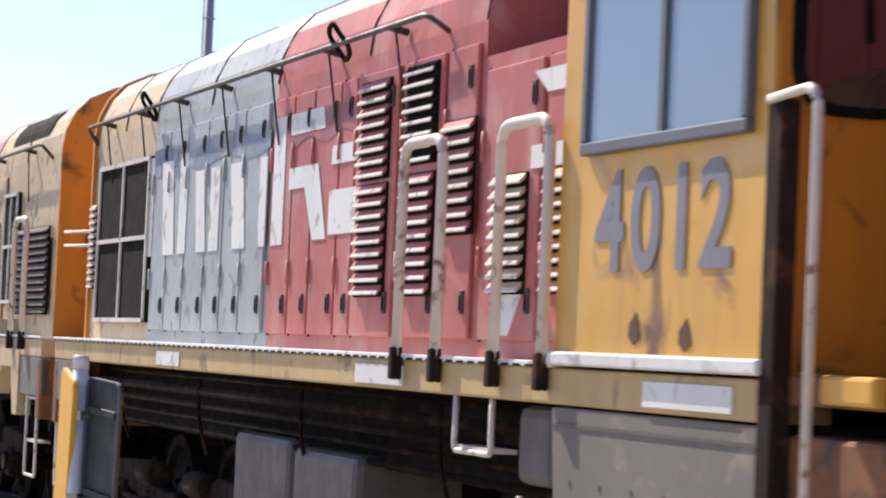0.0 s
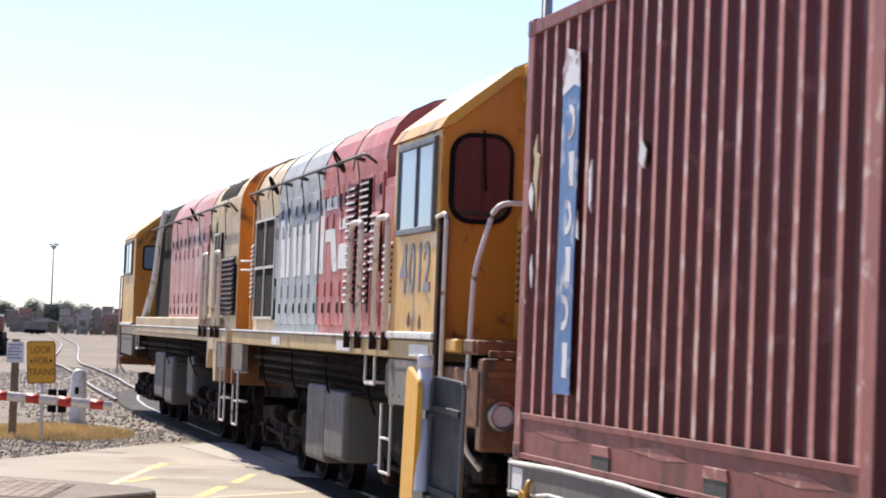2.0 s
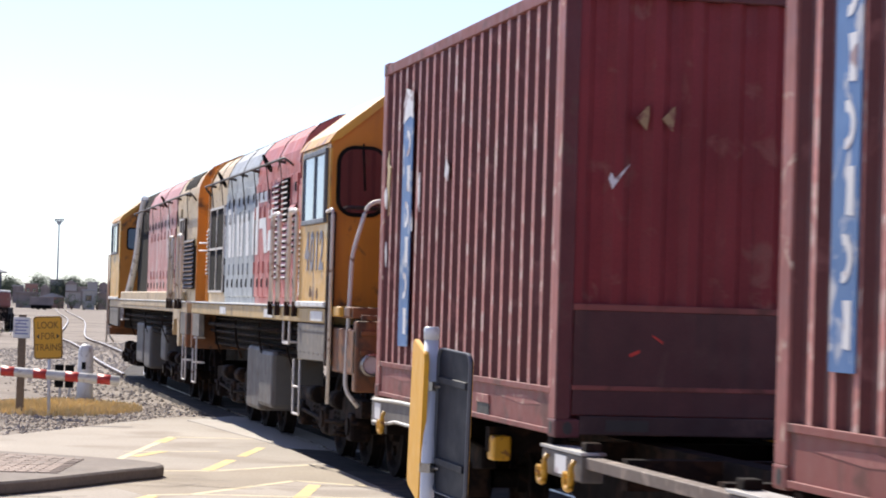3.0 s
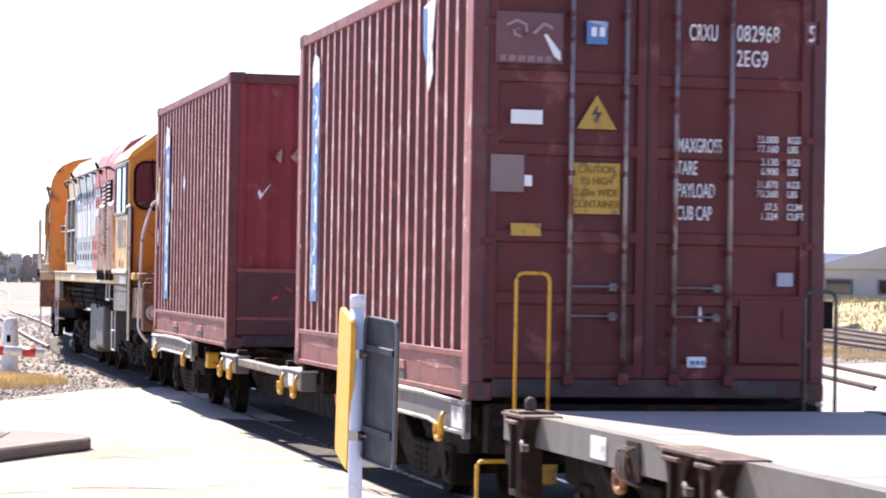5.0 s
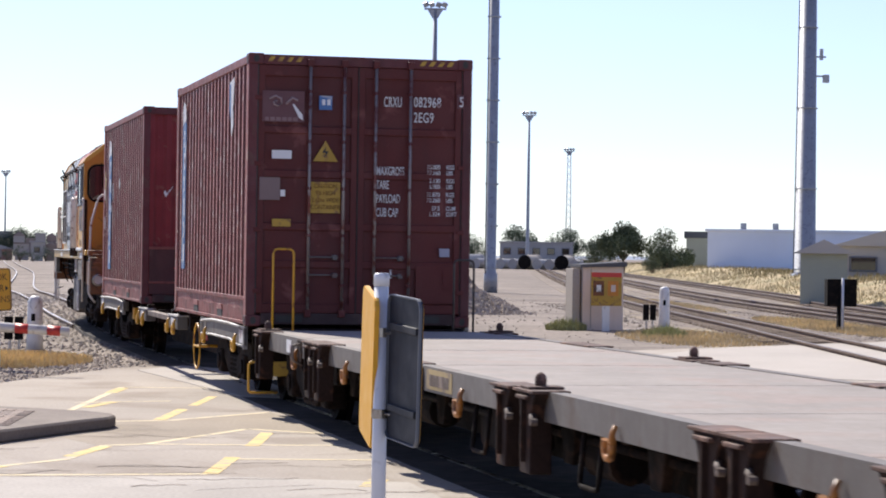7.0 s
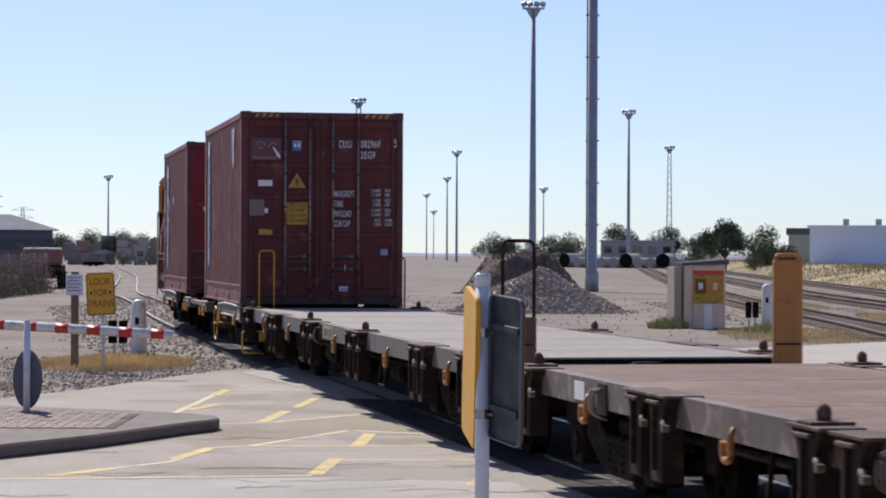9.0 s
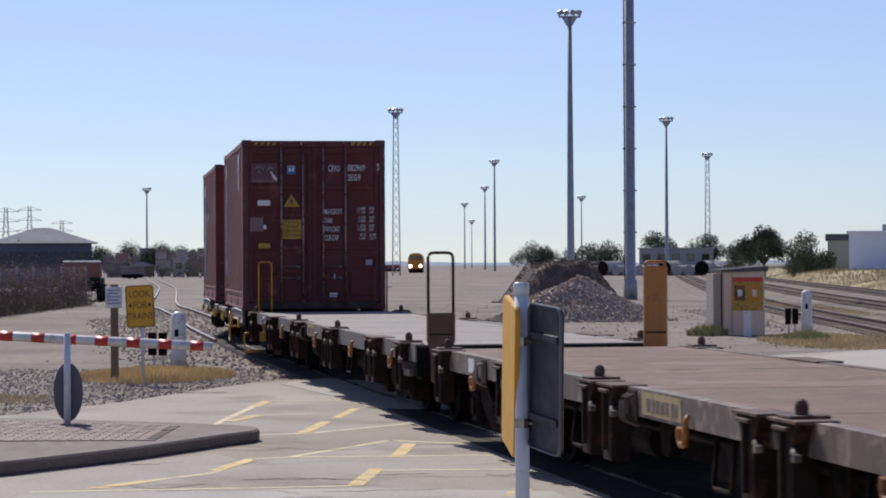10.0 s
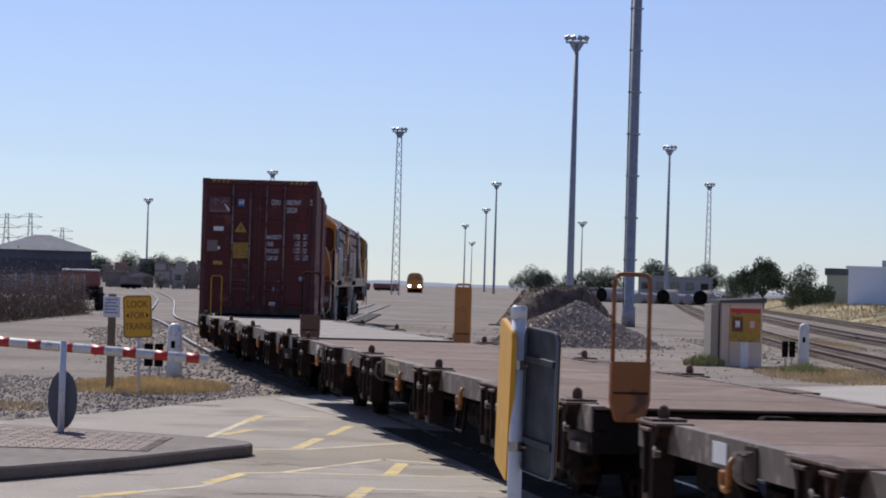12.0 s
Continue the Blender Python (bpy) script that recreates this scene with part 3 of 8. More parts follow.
        box(bm, *sorted((sx * 0.95, sx * (W - 0.06))), yn + 0.02, yn + 1.25, 1.10, ZS - 0.03, 0.02)
        part("step_box", bm, M_RUST, head)
        bm = B()
        disc(bm, (sx * 1.13, yn, 1.20), "y", 0.10, -0.06, 0.0, 18, hub=[(0.0, 0.105), (-0.07, 0.105), (-0.075, 0.085), (-0.03, 0.075)])
        lamp_ = part("marker_light", bm, M_STEEL, head, "round marker light")
        part("lens", disc(B(), (sx * 1.13, yn - 0.04, 1.20), "y", 0.075, -0.01, 0.01, 16), M_LENS, lamp_)
        bm = B()
        tube(bm, bend([(sx * 0.15, yn - 0.05, 1.40), (sx * 0.5, yn - 0.10, 1.36), (sx * 0.95, yn - 0.06, 1.46)], 0.2), 0.025, 6)
        part("hose", bm, M_PIPE, head)
    # hood
    roof = [(-HW, 3.26), (-1.12, 3.42), (-1.05, 3.57), (-0.94, 3.69), (-0.74, 3.79), (-0.42, 3.86), (0.42, 3.86), (0.74, 3.79), (0.94, 3.69), (1.05, 3.57), (1.12, 3.42), (HW, 3.26)]
    for a, b, z_top, m, lab in d["bands"]:
        bm = B()
        if z_top > 3.2:
            prism(bm, [(-HW, ZD), *roof, (HW, ZD)], "y", a, b)
        else:
            prism(bm, [(-HW, ZD), (-HW, z_top), (HW, z_top), (HW, ZD)], "y", a, b)
        sect_ = part("hood_section", bm, m, ob, lab)
        if z_top > 3.2:
            for yy in (a, (a + b) / 2):
                part("roof_seam", tube(B(), [(u * 1.004, yy, v + 0.002) for u, v in roof], 0.006, 5), M_TANK, sect_)
    bm = B()
    prism(bm, [(-HW - 0.03, ZD), (-HW - 0.03, 3.28), *[(u * 1.02, v + 0.02) for u, v in roof[1:-1]], (HW + 0.03, 3.28), (HW + 0.03, ZD)], "y", yh, yh + 0.05)
    part("hood_end", bm, M_ORANGE, ob, "orange hood end plate")
    bm = B()
    for i, (x, z) in enumerate(((-0.35, 2.2), (0.35, 2.2))):
        box(bm, x - 0.3, x + 0.3, yh + 0.05, yh + 0.07, 1.85, 3.0, 0.01)
    part("end_door", bm, M_ORANGE, ob)
    for sx in (-1, 1):
        x = sx * HW
        # doors
        for a, b, z0, z1, m in d["doors"]:
            bm = B()
            box(bm, *sorted((x - sx * 0.002, x + sx * 0.022)), a + 0.012, b - 0.012, z0, z1, 0.008)
            door = part("hood_door", bm, m, ob)
            for zz in (z1 - 0.15, z0 + 0.17):
                latch(door, x + sx * 0.022, a + 0.085, zz, sx)
            part("door_gap", box(B(), *sorted((x, x + sx * 0.006)), b - 0.011, b + 0.011, z0 - 0.01, z1 + 0.01), M_DARK, ob)
            for zz in (z0 + 0.35, z1 - 0.35):
                bm = B()
                tube(bm, [(x + sx * 0.024, b - 0.012, zz - 0.07), (x + sx * 0.024, b - 0.012, zz + 0.07)], 0.016, 6)
                part("hinge", bm, m, door)
        for a, b, z0, z1, k, m in d["louvres"]:
            louvres(ob, x + sx * 0.022, a, b, z0, z1, k, m, sx)
        # radiator grille
        a, b, z0, z1 = d["grille"]
        bm = B()
        box(bm, *sorted((x, x + sx * 0.03)), a, b, z0, z1)
        gr = part("radiator_grille", bm, M_DARK, ob, "black mesh radiator grille")
        bm = B()
        for u in (a, (a + b) / 2 - 0.012, b - 0.03):
            box(bm, *sorted((x + sx * 0.03, x + sx * 0.045)), u, u + 0.03, z0, z1)
        for u in (z0, (z0 + z1) / 2, z1 - 0.03):
            box(bm, *sorted((x + sx * 0.03, x + sx * 0.047)), a, b, u, u + 0.03)
        part("grille_frame", bm, M_PIPE, gr)
        # hood handrail
        a, b = d["rail"]
        bm = B()
        xr, zr = x + sx * 0.10, 3.34
        tube(bm, bend([(x, a - 0.05, zr - 0.08), (xr, a, zr), (xr, b, zr), (x, b + 0.05, zr - 0.12)], 0.06), 0.015, 6)
        rail = part("hood_handrail", bm, M_PIPE_DARK, ob)
        for k in range(7):
            u = a + (b - a) * (k + 0.5) / 7
            part("rail_bracket", tube(B(), [(x, u, zr - 0.02), (xr, u, zr)], 0.02, 6), M_PIPE_DARK, rail)
            part("rail_cord", tube(B(), [(xr - sx * 0.03, u, zr), (x + sx * 0.03, u - 0.09, zr - 0.45)], 0.007, 5), M_PIPE_DARK, rail)
        for u in d["rings"]:
            bm = B()
            tube(bm, [(xr + sx * 0.05 * math.sin(w), u + 0.09 * math.cos(w) + 0.02 * math.sin(3 * w), zr + 0.01 + 0.09 * math.sin(w)) for w in (i * 0.5 for i in range(25))], 0.014, 6)
            part("rail_ring", bm, M_DARK, rail)
        # hoop handrails
        for u in d["hoops"]:
            bm = B()
            a = sx * (W + 0.03)
            tube(bm, bend([(a, u - 0.26, ZS + 0.05), (a, u - 0.26, 2.70), (a, u + 0.26, 2.70), (a, u + 0.26, ZS + 0.05)], 0.11, 6), 0.026, 8)
            hoop = part("hoop_handrail", bm, M_PIPE, ob, "worn white hoop handrail")
            for w in (-0.26, 0.26):
                bm = B()
                prism(bm, [(u + w - 0.03, ZS + 0.05), (u + w + 0.03, ZS + 0.05), (u + w + 0.024, ZD + 0.04), (u + w - 0.024, ZD + 0.04)], "x", *sorted((sx * (W + 0.005), sx * (W + 0.06))), 0.008)
                part("rail_foot", bm, M_IRON, hoop)
    # exhaust gap beside the cab
    bm = B()
    prism(bm, [(-0.55, 3.0), (-0.55, 3.55), (-0.4, 3.68), (0.4, 3.68), (0.55, 3.55), (0.55, 3.0)], "y", yc1, d["notch"], 0.02)
    part("silencer_housing", bm, M_DARK, ob)
    bm = B()
    for sx in (-1, 1):
        box(bm, *sorted((sx * 0.60, sx * 0.98)), yc1 + 0.12, d["notch"] - 0.62, 3.10, 3.16, 0.01)
    ledge = part("exhaust_ledge", bm, M_RED, ob)
    for i in range(11):
        part("exhaust_slat", box(B(), -0.92, 0.92, yc1 + 0.15, d["notch"] - 0.7, 3.18 + i * 0.045, 3.198 + i * 0.045), M_DARK, ledge)
    bm = B()
    tube(bm, [(-0.62, yc1, 3.68), (-0.62, d["notch"] + 0.1, 3.68)], 0.10, 10)
    tube(bm, [(0.62, yc1, 3.68), (0.62, d["notch"] + 0.1, 3.68)], 0.10, 10)
    part("air_duct", bm, M_RED, ob)
    # cab
    outline = [(-W, ZD), (-W, 3.28), (-1.27, 3.36), (-0.80, 3.74), (-0.70, 3.79), (0.70, 3.79), (0.80, 3.74), (1.27, 3.36), (W, 3.28), (W, ZD)]
    bm = B()
    prism(bm, outline, "y", yc0, yc1)
    cab = part("cab", bm, d["cab"], ob, "yellow driver's cab")
    bm = B()
    prism(bm, [(u * 0.985, v - 0.004 if v > 2 else v + 0.01) for u, v in outline], "y", yc0 - 0.006, yc0 + 0.02)
    part("cab_end_wall", bm, M_ORANGE, cab, "shaded orange end wall")
    bm = B()
    prism(bm, [(u * 0.985, v - 0.004 if v > 2 else v + 0.01) for u, v in outline], "y", yc1 - 0.02, yc1 + 0.006)
    part("cab_inner_wall", bm, M_ORANGE, cab)
    bm = B()
    prism(bm, [(-W - 0.03, 3.28), (-1.29, 3.385), (-0.81, 3.765), (-0.70, 3.815), (0.70, 3.815), (0.81, 3.765), (1.29, 3.385), (W + 0.03, 3.28), (1.25, 3.32), (0.78, 3.70), (-0.78, 3.70), (-1.25, 3.32)], "y", yc0 - 0.04, yc1 + 0.03)
    part("cab_roof", bm, d["cab"], cab)
    for sx in (-1, 1):
        cab_window(cab, "cab_window", sx * W, *d["window"], sx)
        bm = B()
        box(bm, *sorted((sx * W, sx * (W + 0.035))), yc0 - 0.01, yc1 + 0.01, ZD - 0.01, ZD + 0.045, 0.01)
        part("drip_strip", bm, M_WHITE, cab)
        end_window(cab, *sorted((sx * 0.78, sx * 1.27)), yc0 - 0.006, 2.58, 3.26, -1)
        bm = B()
        prism(bm, rounded(*sorted((sx * 0.80, sx * 1.2)), 2.7, 3.15, 0.07), "y", yc1 + 0.006, yc1 + 0.03)
        w2 = part("rear_window", bm, M_DARK, cab)
        bm = B()
        prism(bm, rounded(*sorted((sx * 0.83, sx * 1.17)), 2.73, 3.12, 0.05), "y", yc1 + 0.031, yc1 + 0.036)
        part("pane", bm, M_GLASS, w2)
        bm = B()
        box(bm, *sorted((sx * (W - 0.06), sx * (W + 0.012))), yc0 - 0.09, yc0 + 0.015, 1.15, 2.62, 0.01)
        part("corner_channel", bm, M_IRON, cab)
        bm = B()
        a = sx * (W + 0.02)
        tube(bm, bend([(a, yc0 - 0.02, 2.62), (a, yc0 - 0.34, 2.64), (a, yc0 - 0.34, 0.8)], 0.09, 5), 0.018, 8)
        part("grab_rail", bm, M_PIPE, cab)
        bm = B()
        tube(bm, bend([(sx * 0.60, yn + 0.40, 2.70), (sx * 1.10, yn + 0.50, 2.70), (sx * 1.24, yn + 0.50, 2.2), (sx * 1.27, yn + 0.50, 0.95), (sx * 1.15, yn + 0.45, 0.80)], 0.12, 6), 0.020, 8)
        part("grab_rail", bm, M_PIPE, head)
    # number boards
    bm = B()
    box(bm, -0.74, 0.74, yc0 - 0.16, yc0, 3.50, 3.80, 0.03)
    board = part("number_box", bm, d["cab"], cab)
    for sx in (-1, 1):
        bm = B()
        box(bm, *sorted((sx * 0.16, sx * 0.69)), yc0 - 0.172, yc0 - 0.16, 3.54, 3.76, 0.02)
        part("number_board", bm, M_DARK, board)
        if d["number"]:
            lettering("number", d["number"], 0.14, M_WHITE, board, Matrix.Translation((-0.62 if sx < 0 else 0.22, yc0 - 0.174, 3.585)) @ ON_REAR, squeeze=0.85)
    # low nose
    bm = B()
    prism(bm, [(-0.74, ZD), (-0.74, 2.62), (-0.66, 2.80), (-0.45, 2.88), (0.45, 2.88), (0.66, 2.80), (0.74, 2.62), (0.74, ZD)], "y", yn + 0.35, yc0 - 0.006, 0.02)
    nose = part("low_nose", bm, M_YELLOW, ob, "yellow low nose hood")
    for sx in (-1, 1):
        louvres(nose, sx * 0.74, yn + 0.80, yn + 1.12, 2.0, 2.56, 10, M_TANK, sx)
        latch(nose, sx * 0.74, yn + 0.66, 2.5, sx)
        latch(nose, sx * 0.74, yn + 0.66, 2.0, sx)
        for a, b in ((yn + 0.42, yn + 0.74), (yn + 0.76, yn + 1.24)):
            bm = B()
            box(bm, *sorted((sx * 0.735, sx * 0.752)), a, b, 1.80, 2.62, 0.006)
            part("nose_door", bm, M_YELLOW, nose)
        bm = B()
        disc(bm, (sx * 0.34, yn + 0.35, 2.72), "y", 0.12, -0.05, 0.3, 16)
        part("lamp_housing", bm, M_YELLOW, nose)
    for x in (-0.35, 0.35):
        part("headlight", disc(B(), (x, yc0 - 0.14, 3.32), "y", 0.15, -0.05, 0.14, 16), M_IRON, cab)
    part("horn", disc(B(), (-0.52, yc0 - 0.30, 3.42), "y", 0.06, -0.1, 0.3, 10), M_IRON, cab)
    # under the floor
    for a, b, z0, z1, x, m in d["tanks"]:
        for sx in (-1, 1):
            bm = B()
            box(bm, *sorted((sx * 0.55, sx * x)), a, b, z0, z1, 0.05)
            part("equipment_box", bm, m, ob)
    for sx in (-1, 1):
        for xx, z, r in ((1.18, 1.42, 0.03), (1.15, 1.33, 0.022), (1.08, 1.24, 0.018), (1.08, 1.16, 0.018), (1.08, 1.50, 0.018)):
            part("brake_pipe", tube(B(), [(sx * xx, yc1 + 0.5, z), (sx * xx, ye - 1.0, z)], r, 6), M_GRIME_SHADE, ob)
        for k in range(4):
            u = yc1 + 1.6 + k * (ye - yc1 - 3.4) / 3
            part("sand_hose", tube(B(), bend([(sx * 1.2, u, 1.5), (sx * 1.20, u, 1.25), (sx * 1.1, u + 0.1, 1.02)], 0.1), 0.013, 5), M_GRIME_SHADE, ob)
    mesh = wheelset_mesh(0.475)
    for u in d["bogies"]:
        bogie(ob, u, (-1.5, 0.0, 1.5) if d["six"] else (-1.0, 1.0), 0.475, 0.98, mesh, d.get("facing", 1), True)
    coupler(ob, yn, -1), coupler(ob, ye, 1)
    return ob


def smooth_line(pts, n=6):
    out = []
    for i in range(len(pts) - 1):
        p = [Vector(pts[max(0, min(len(pts) - 1, i + k))]) for k in (-1, 0, 1, 2)]
        for t in (j / n for j in range(n)):
            out.append(0.5 * (2 * p[1] + (p[2] - p[0]) * t + (2 * p[0] - 5 * p[1] + 4 * p[2] - p[3]) * t * t + (3 * p[1] - p[0] - 3 * p[2] + p[3]) * t ** 3))
    return out + [Vector(pts[-1])]


S0 = 12.3


def y_of(s):
    return s - S0


loco_main = loco("diesel_locomotive", "weathered hood diesel, faded grey and red flanks, yellow cab", dict(
    nose=y_of(5.78), cab_out=y_of(7.1), cab_in=y_of(8.84), hood_end=y_of(18.4), end=y_of(18.75), notch=y_of(10.2), cab=M_YELLOW, sill=M_SILL_Y, number="4012",
    window=(y_of(7.22), y_of(8.60), 2.52, 3.24), rail=(y_of(10.75), y_of(18.35)), rings=(y_of(12.1), y_of(16.35)), hoops=(y_of(9.16), y_of(10.38)),
    bands=[(y_of(16.5), y_of(18.4), 3.7, M_CREAM, "faded cream hood panel"), (y_of(13.52), y_of(16.5), 3.7, M_GREYBLUE, "faded blue-grey hood panels"),
           (y_of(10.2), y_of(13.52), 3.7, M_RED, "faded red hood panels"), (y_of(8.8), y_of(10.2), 3.09, M_RED, "low red hood panel")],
    doors=[(y_of(a), y_of(b), 1.80, 3.16, M_GREYBLUE) for a, b in ((15.98, 16.42), (15.5, 15.98), (14.98, 15.5), (14.56, 14.98), (14.12, 14.56), (13.62, 14.12))]
    + [(y_of(a), y_of(b), 1.80, 3.16, M_RED) for a, b in ((13.1, 13.52), (12.72, 13.1), (12.25, 12.72), (11.98, 12.25), (11.32, 11.98), (10.68, 11.26), (10.24, 10.64))]
    + [(y_of(9.46), y_of(10.14), 1.80, 3.02, M_RED), (y_of(8.92), y_of(9.42), 1.80, 3.02, M_RED)],
    louvres=[(y_of(11.42), y_of(11.88), 2.0, 2.58, 9, M_RED), (y_of(11.42), y_of(11.88), 2.6, 3.11, 8, M_RED), (y_of(10.74), y_of(11.18), 2.0, 2.60, 9, M_RED), (y_of(10.74), y_of(11.18), 2.64, 3.13, 8, M_DARK),
             (y_of(10.22), y_of(10.62), 2.28, 2.82, 8, M_RED), (y_of(9.58), y_of(9.97), 2.0, 2.53, 9, M_CREAM), (y_of(8.98), y_of(9.36), 2.0, 2.53, 9, M_YELLOW), (y_of(18.14), y_of(18.34), 2.1, 2.75, 12, M_CREAM)],
    grille=(y_of(16.50), y_of(18.10), 1.85, 3.02), plates=[(y_of(7.3), y_of(8.0)), (y_of(10.6), y_of(11.3)), (y_of(14.8), y_of(15.4))],
    tanks=[(y_of(11.75), y_of(12.85), 0.52, 1.18, 1.16, M_TANK), (y_of(13.05), y_of(14.2), 0.44, 1.21, 1.12, M_TANK), (y_of(9.0), y_of(9.4), 1.20, 1.53, 1.25, M_TANK)],
    bogies=(y_of(8.6), y_of(15.9)), six=True))
MOVERS.append((loco_main, S0, 3.65, False, 0.0, 0.0))

LADDER = 9.0
T0 = 27.7


def w_of(s):
    return T0 - s


loco_lead = loco("diesel_locomotive", "weathered leading hood diesel with faded pink-red flanks and yellow cab", dict(
    nose=w_of(36.3), cab_out=w_of(34.9), cab_in=w_of(32.6), hood_end=w_of(19.7), end=w_of(19.3), notch=w_of(30.8), cab=M_YELLOW, sill=M_CREAM, number="", facing=-1,
    window=(w_of(34.6), w_of(33.0), 2.62, 3.24), rail=(w_of(30.5), w_of(20.2)), rings=(w_of(24.3),), hoops=(w_of(20.3), w_of(21.6)),
    bands=[(w_of(22.9), w_of(19.7), 3.7, M_CREAM, "faded cream hood panel"), (w_of(28.2), w_of(22.9), 3.7, M_PINK, "washed-out pink hood panels"), (w_of(30.4), w_of(28.2), 3.7, M_DARK, "black hood panel behind the cab")],
    doors=[(w_of(23.0 + 0.6 * (k + 1)), w_of(23.0 + 0.6 * k), 1.80, 3.16, M_PINK) for k in range(8)] + [(w_of(22.8), w_of(22.2), 1.8, 3.16, M_CREAM)],
    louvres=[(w_of(21.4), w_of(20.0), 1.9, 2.65, 12, M_TANK)],
    grille=(w_of(22.15), w_of(21.5), 2.0, 3.0), plates=[], tanks=[(w_of(30.0), w_of(28.6), 0.55, 1.3, 1.15, M_TANK), (w_of(28.3), w_of(27.2), 0.5, 1.25, 1.15, M_TANK), (w_of(25.6), w_of(24.8), 0.7, 1.3, 1.1, M_TANK)],
    bogies=(w_of(32.3), w_of(23.4)), six=True))
for sx in (-1, 1):
    bm = B()
    tube(bm, smooth_line([(sx * 1.12, w_of(29.5), 3.62), (sx * 1.16, w_of(29.8), 3.2), (sx * 1.18, w_of(30.3), 2.5), (sx * 1.24, w_of(31.2), 1.85)]), 0.07, 6)
    part("white_edge", bm, M_WHITE, loco_lead, "curved white edge strip")
    bm = B()
    box(bm, *sorted((sx * 1.16, sx * 1.34)), w_of(31.8), w_of(21.2), 1.60, 1.86, 0.02)
    part("side_box", bm, M_CREAM, loco_lead, "long dusty cream side box")
    bm = B()
    prism(bm, [(w_of(21.2), 1.60), (w_of(20.2), 1.60), (w_of(20.2), 1.05), (w_of(20.4), 1.05), (w_of(20.55), 1.45), (w_of(21.0), 1.45), (w_of(21.2), 1.2)], "x", *sorted((sx * 1.22, sx * 1.34)))
    part("step_frame", bm, M_CREAM, loco_lead)
bm = B()
prism(bm, [(-1.13, 3.36), (-1.08, 3.56), (-0.95, 3.70), (0.95, 3.70), (1.08, 3.56), (1.13, 3.36)], "y", w_of(22.3), w_of(20.5), 0.04)
part("fan_cowl", bm, M_DARK, loco_lead, "black radiator fan cowl")
part("narrow_hood", prism(B(), [(-0.72, 1.70), (-0.72, 3.30), (-0.55, 3.50), (0.55, 3.50), (0.72, 3.30), (0.72, 1.70)], "y", w_of(32.65), w_of(30.4)), M_DARK, loco_lead, "narrow black hood next to the cab")
for k, sx in enumerate((-1, 1)):
    for z in (2.55, 2.44):
        part("chain_rail", tube(B(), [(sx * 1.12, y_of(18.42), z), (sx * 1.18, y_of(19.3), z + 0.02)], 0.014, 6), M_PIPE, loco_main)
bm = B()
for digit, s0 in (("4", 8.475), ("0", 8.165), ("1", 7.87), ("2", 7.60)):
    lettering("cab_digit", digit, 0.36, M_NUMBER, loco_main, Matrix.Translation((-1.334, y_of(s0), 2.08)) @ ON_LEFT, squeeze=0.98, depth=0.002, bold=0.035)
chip_ = paint("rust_chip", (0.10, 0.045, 0.03), 0.8)
for u, z in ((8.10, 1.80), (7.68, 1.78)):
    bm = B()
    prism(bm, [(y_of(u) + a * 0.05, z + 0.055 + b * 0.06) for a, b in ((-1, -0.6), (0.1, -1), (1, -0.5), (0.9, 0.3), (0.2, 0.7), (-0.1, 1), (-0.6, 0.4))], "x", -1.334, -1.329)
    part("paint_chip", bm, chip_, loco_main)


for sx in (-1, 1):
    bm, a = B(), sx * 1.30
    tube(bm, bend([(a, y_of(LADDER) - 0.21, 1.16), (a, y_of(LADDER) - 0.21, 0.60), (a, y_of(LADDER) + 0.21, 0.60), (a, y_of(LADDER) + 0.21, 1.16)], 0.02, 3), 0.013, 6)
    tube(bm, [(a, y_of(LADDER) - 0.21, 0.88), (a, y_of(LADDER) + 0.21, 0.88)], 0.012, 6)
    tube(bm, [(a, y_of(LADDER) - 0.21, 1.16), (a, y_of(LADDER) - 0.21, 1.50)], 0.02, 6)
    part("hanging_ladder", bm, M_PIPE, loco_main, "narrow pale hanging ladder")
# weathered darker band across the doors
for (u0, u1), m_band in (((16.42, 13.56), paint("band_slate", (0.19, 0.235, 0.29), 0.6, spots=(0.33, 0.36, 0.38), spot_size=2.5, spot_amount=0.3, vary=0.2)), ((13.48, 11.95), paint("band_plum", (0.30, 0.10, 0.115), 0.6, spots=(0.44, 0.12, 0.10), spot_size=2.5, spot_amount=0.35, vary=0.2))):
    n_, bm = 12, B()
    lower = [(y_of(u0 + (u1 - u0) * k / n_), 2.88 + 0.03 * math.sin(k * 1.3 + u0)) for k in range(n_ + 1)]
    upper = [(y_of(u0 + (u1 - u0) * k / n_), 3.02 + 0.03 * math.sin(k * 0.9 + u1)) for k in range(n_, -1, -1)]
    prism(bm, lower + upper, "x", -1.1655, -1.160)
    part("faded_band", bm, m_band, loco_main, "darker weathered band along the flank")


def flank_mark(strokes):
    """One white block shape of the faded flank marking, over the doors."""
    bm = B()
    for pts in strokes:
        prism(bm, [(y_of(s), z) for s, z in pts], "x", -1.168, -1.160)
    part("flank_mark", bm, M_WHITE, loco_main, "faded white flank marking")


for s0, s1, z1 in ((16.60, 16.40, 3.0), (16.16, 15.86, 2.95), (15.66, 15.46, 2.98), (15.26, 15.04, 2.84), (14.86, 14.64, 2.84), (14.40, 14.12, 2.84), (13.74, 13.60, 2.84), (13.46, 13.24, 3.05)):
    lean = 0.10 if s1 in (15.86, 15.04, 14.12) else 0.0
    flank_mark([[(s0, z1), (s1, z1), (s1 - lean, 2.31), (s0 - lean, 2.31)]])
flank_mark([[(13.14, 3.05), (12.54, 3.05), (12.50, 2.93), (13.14, 2.93)]])
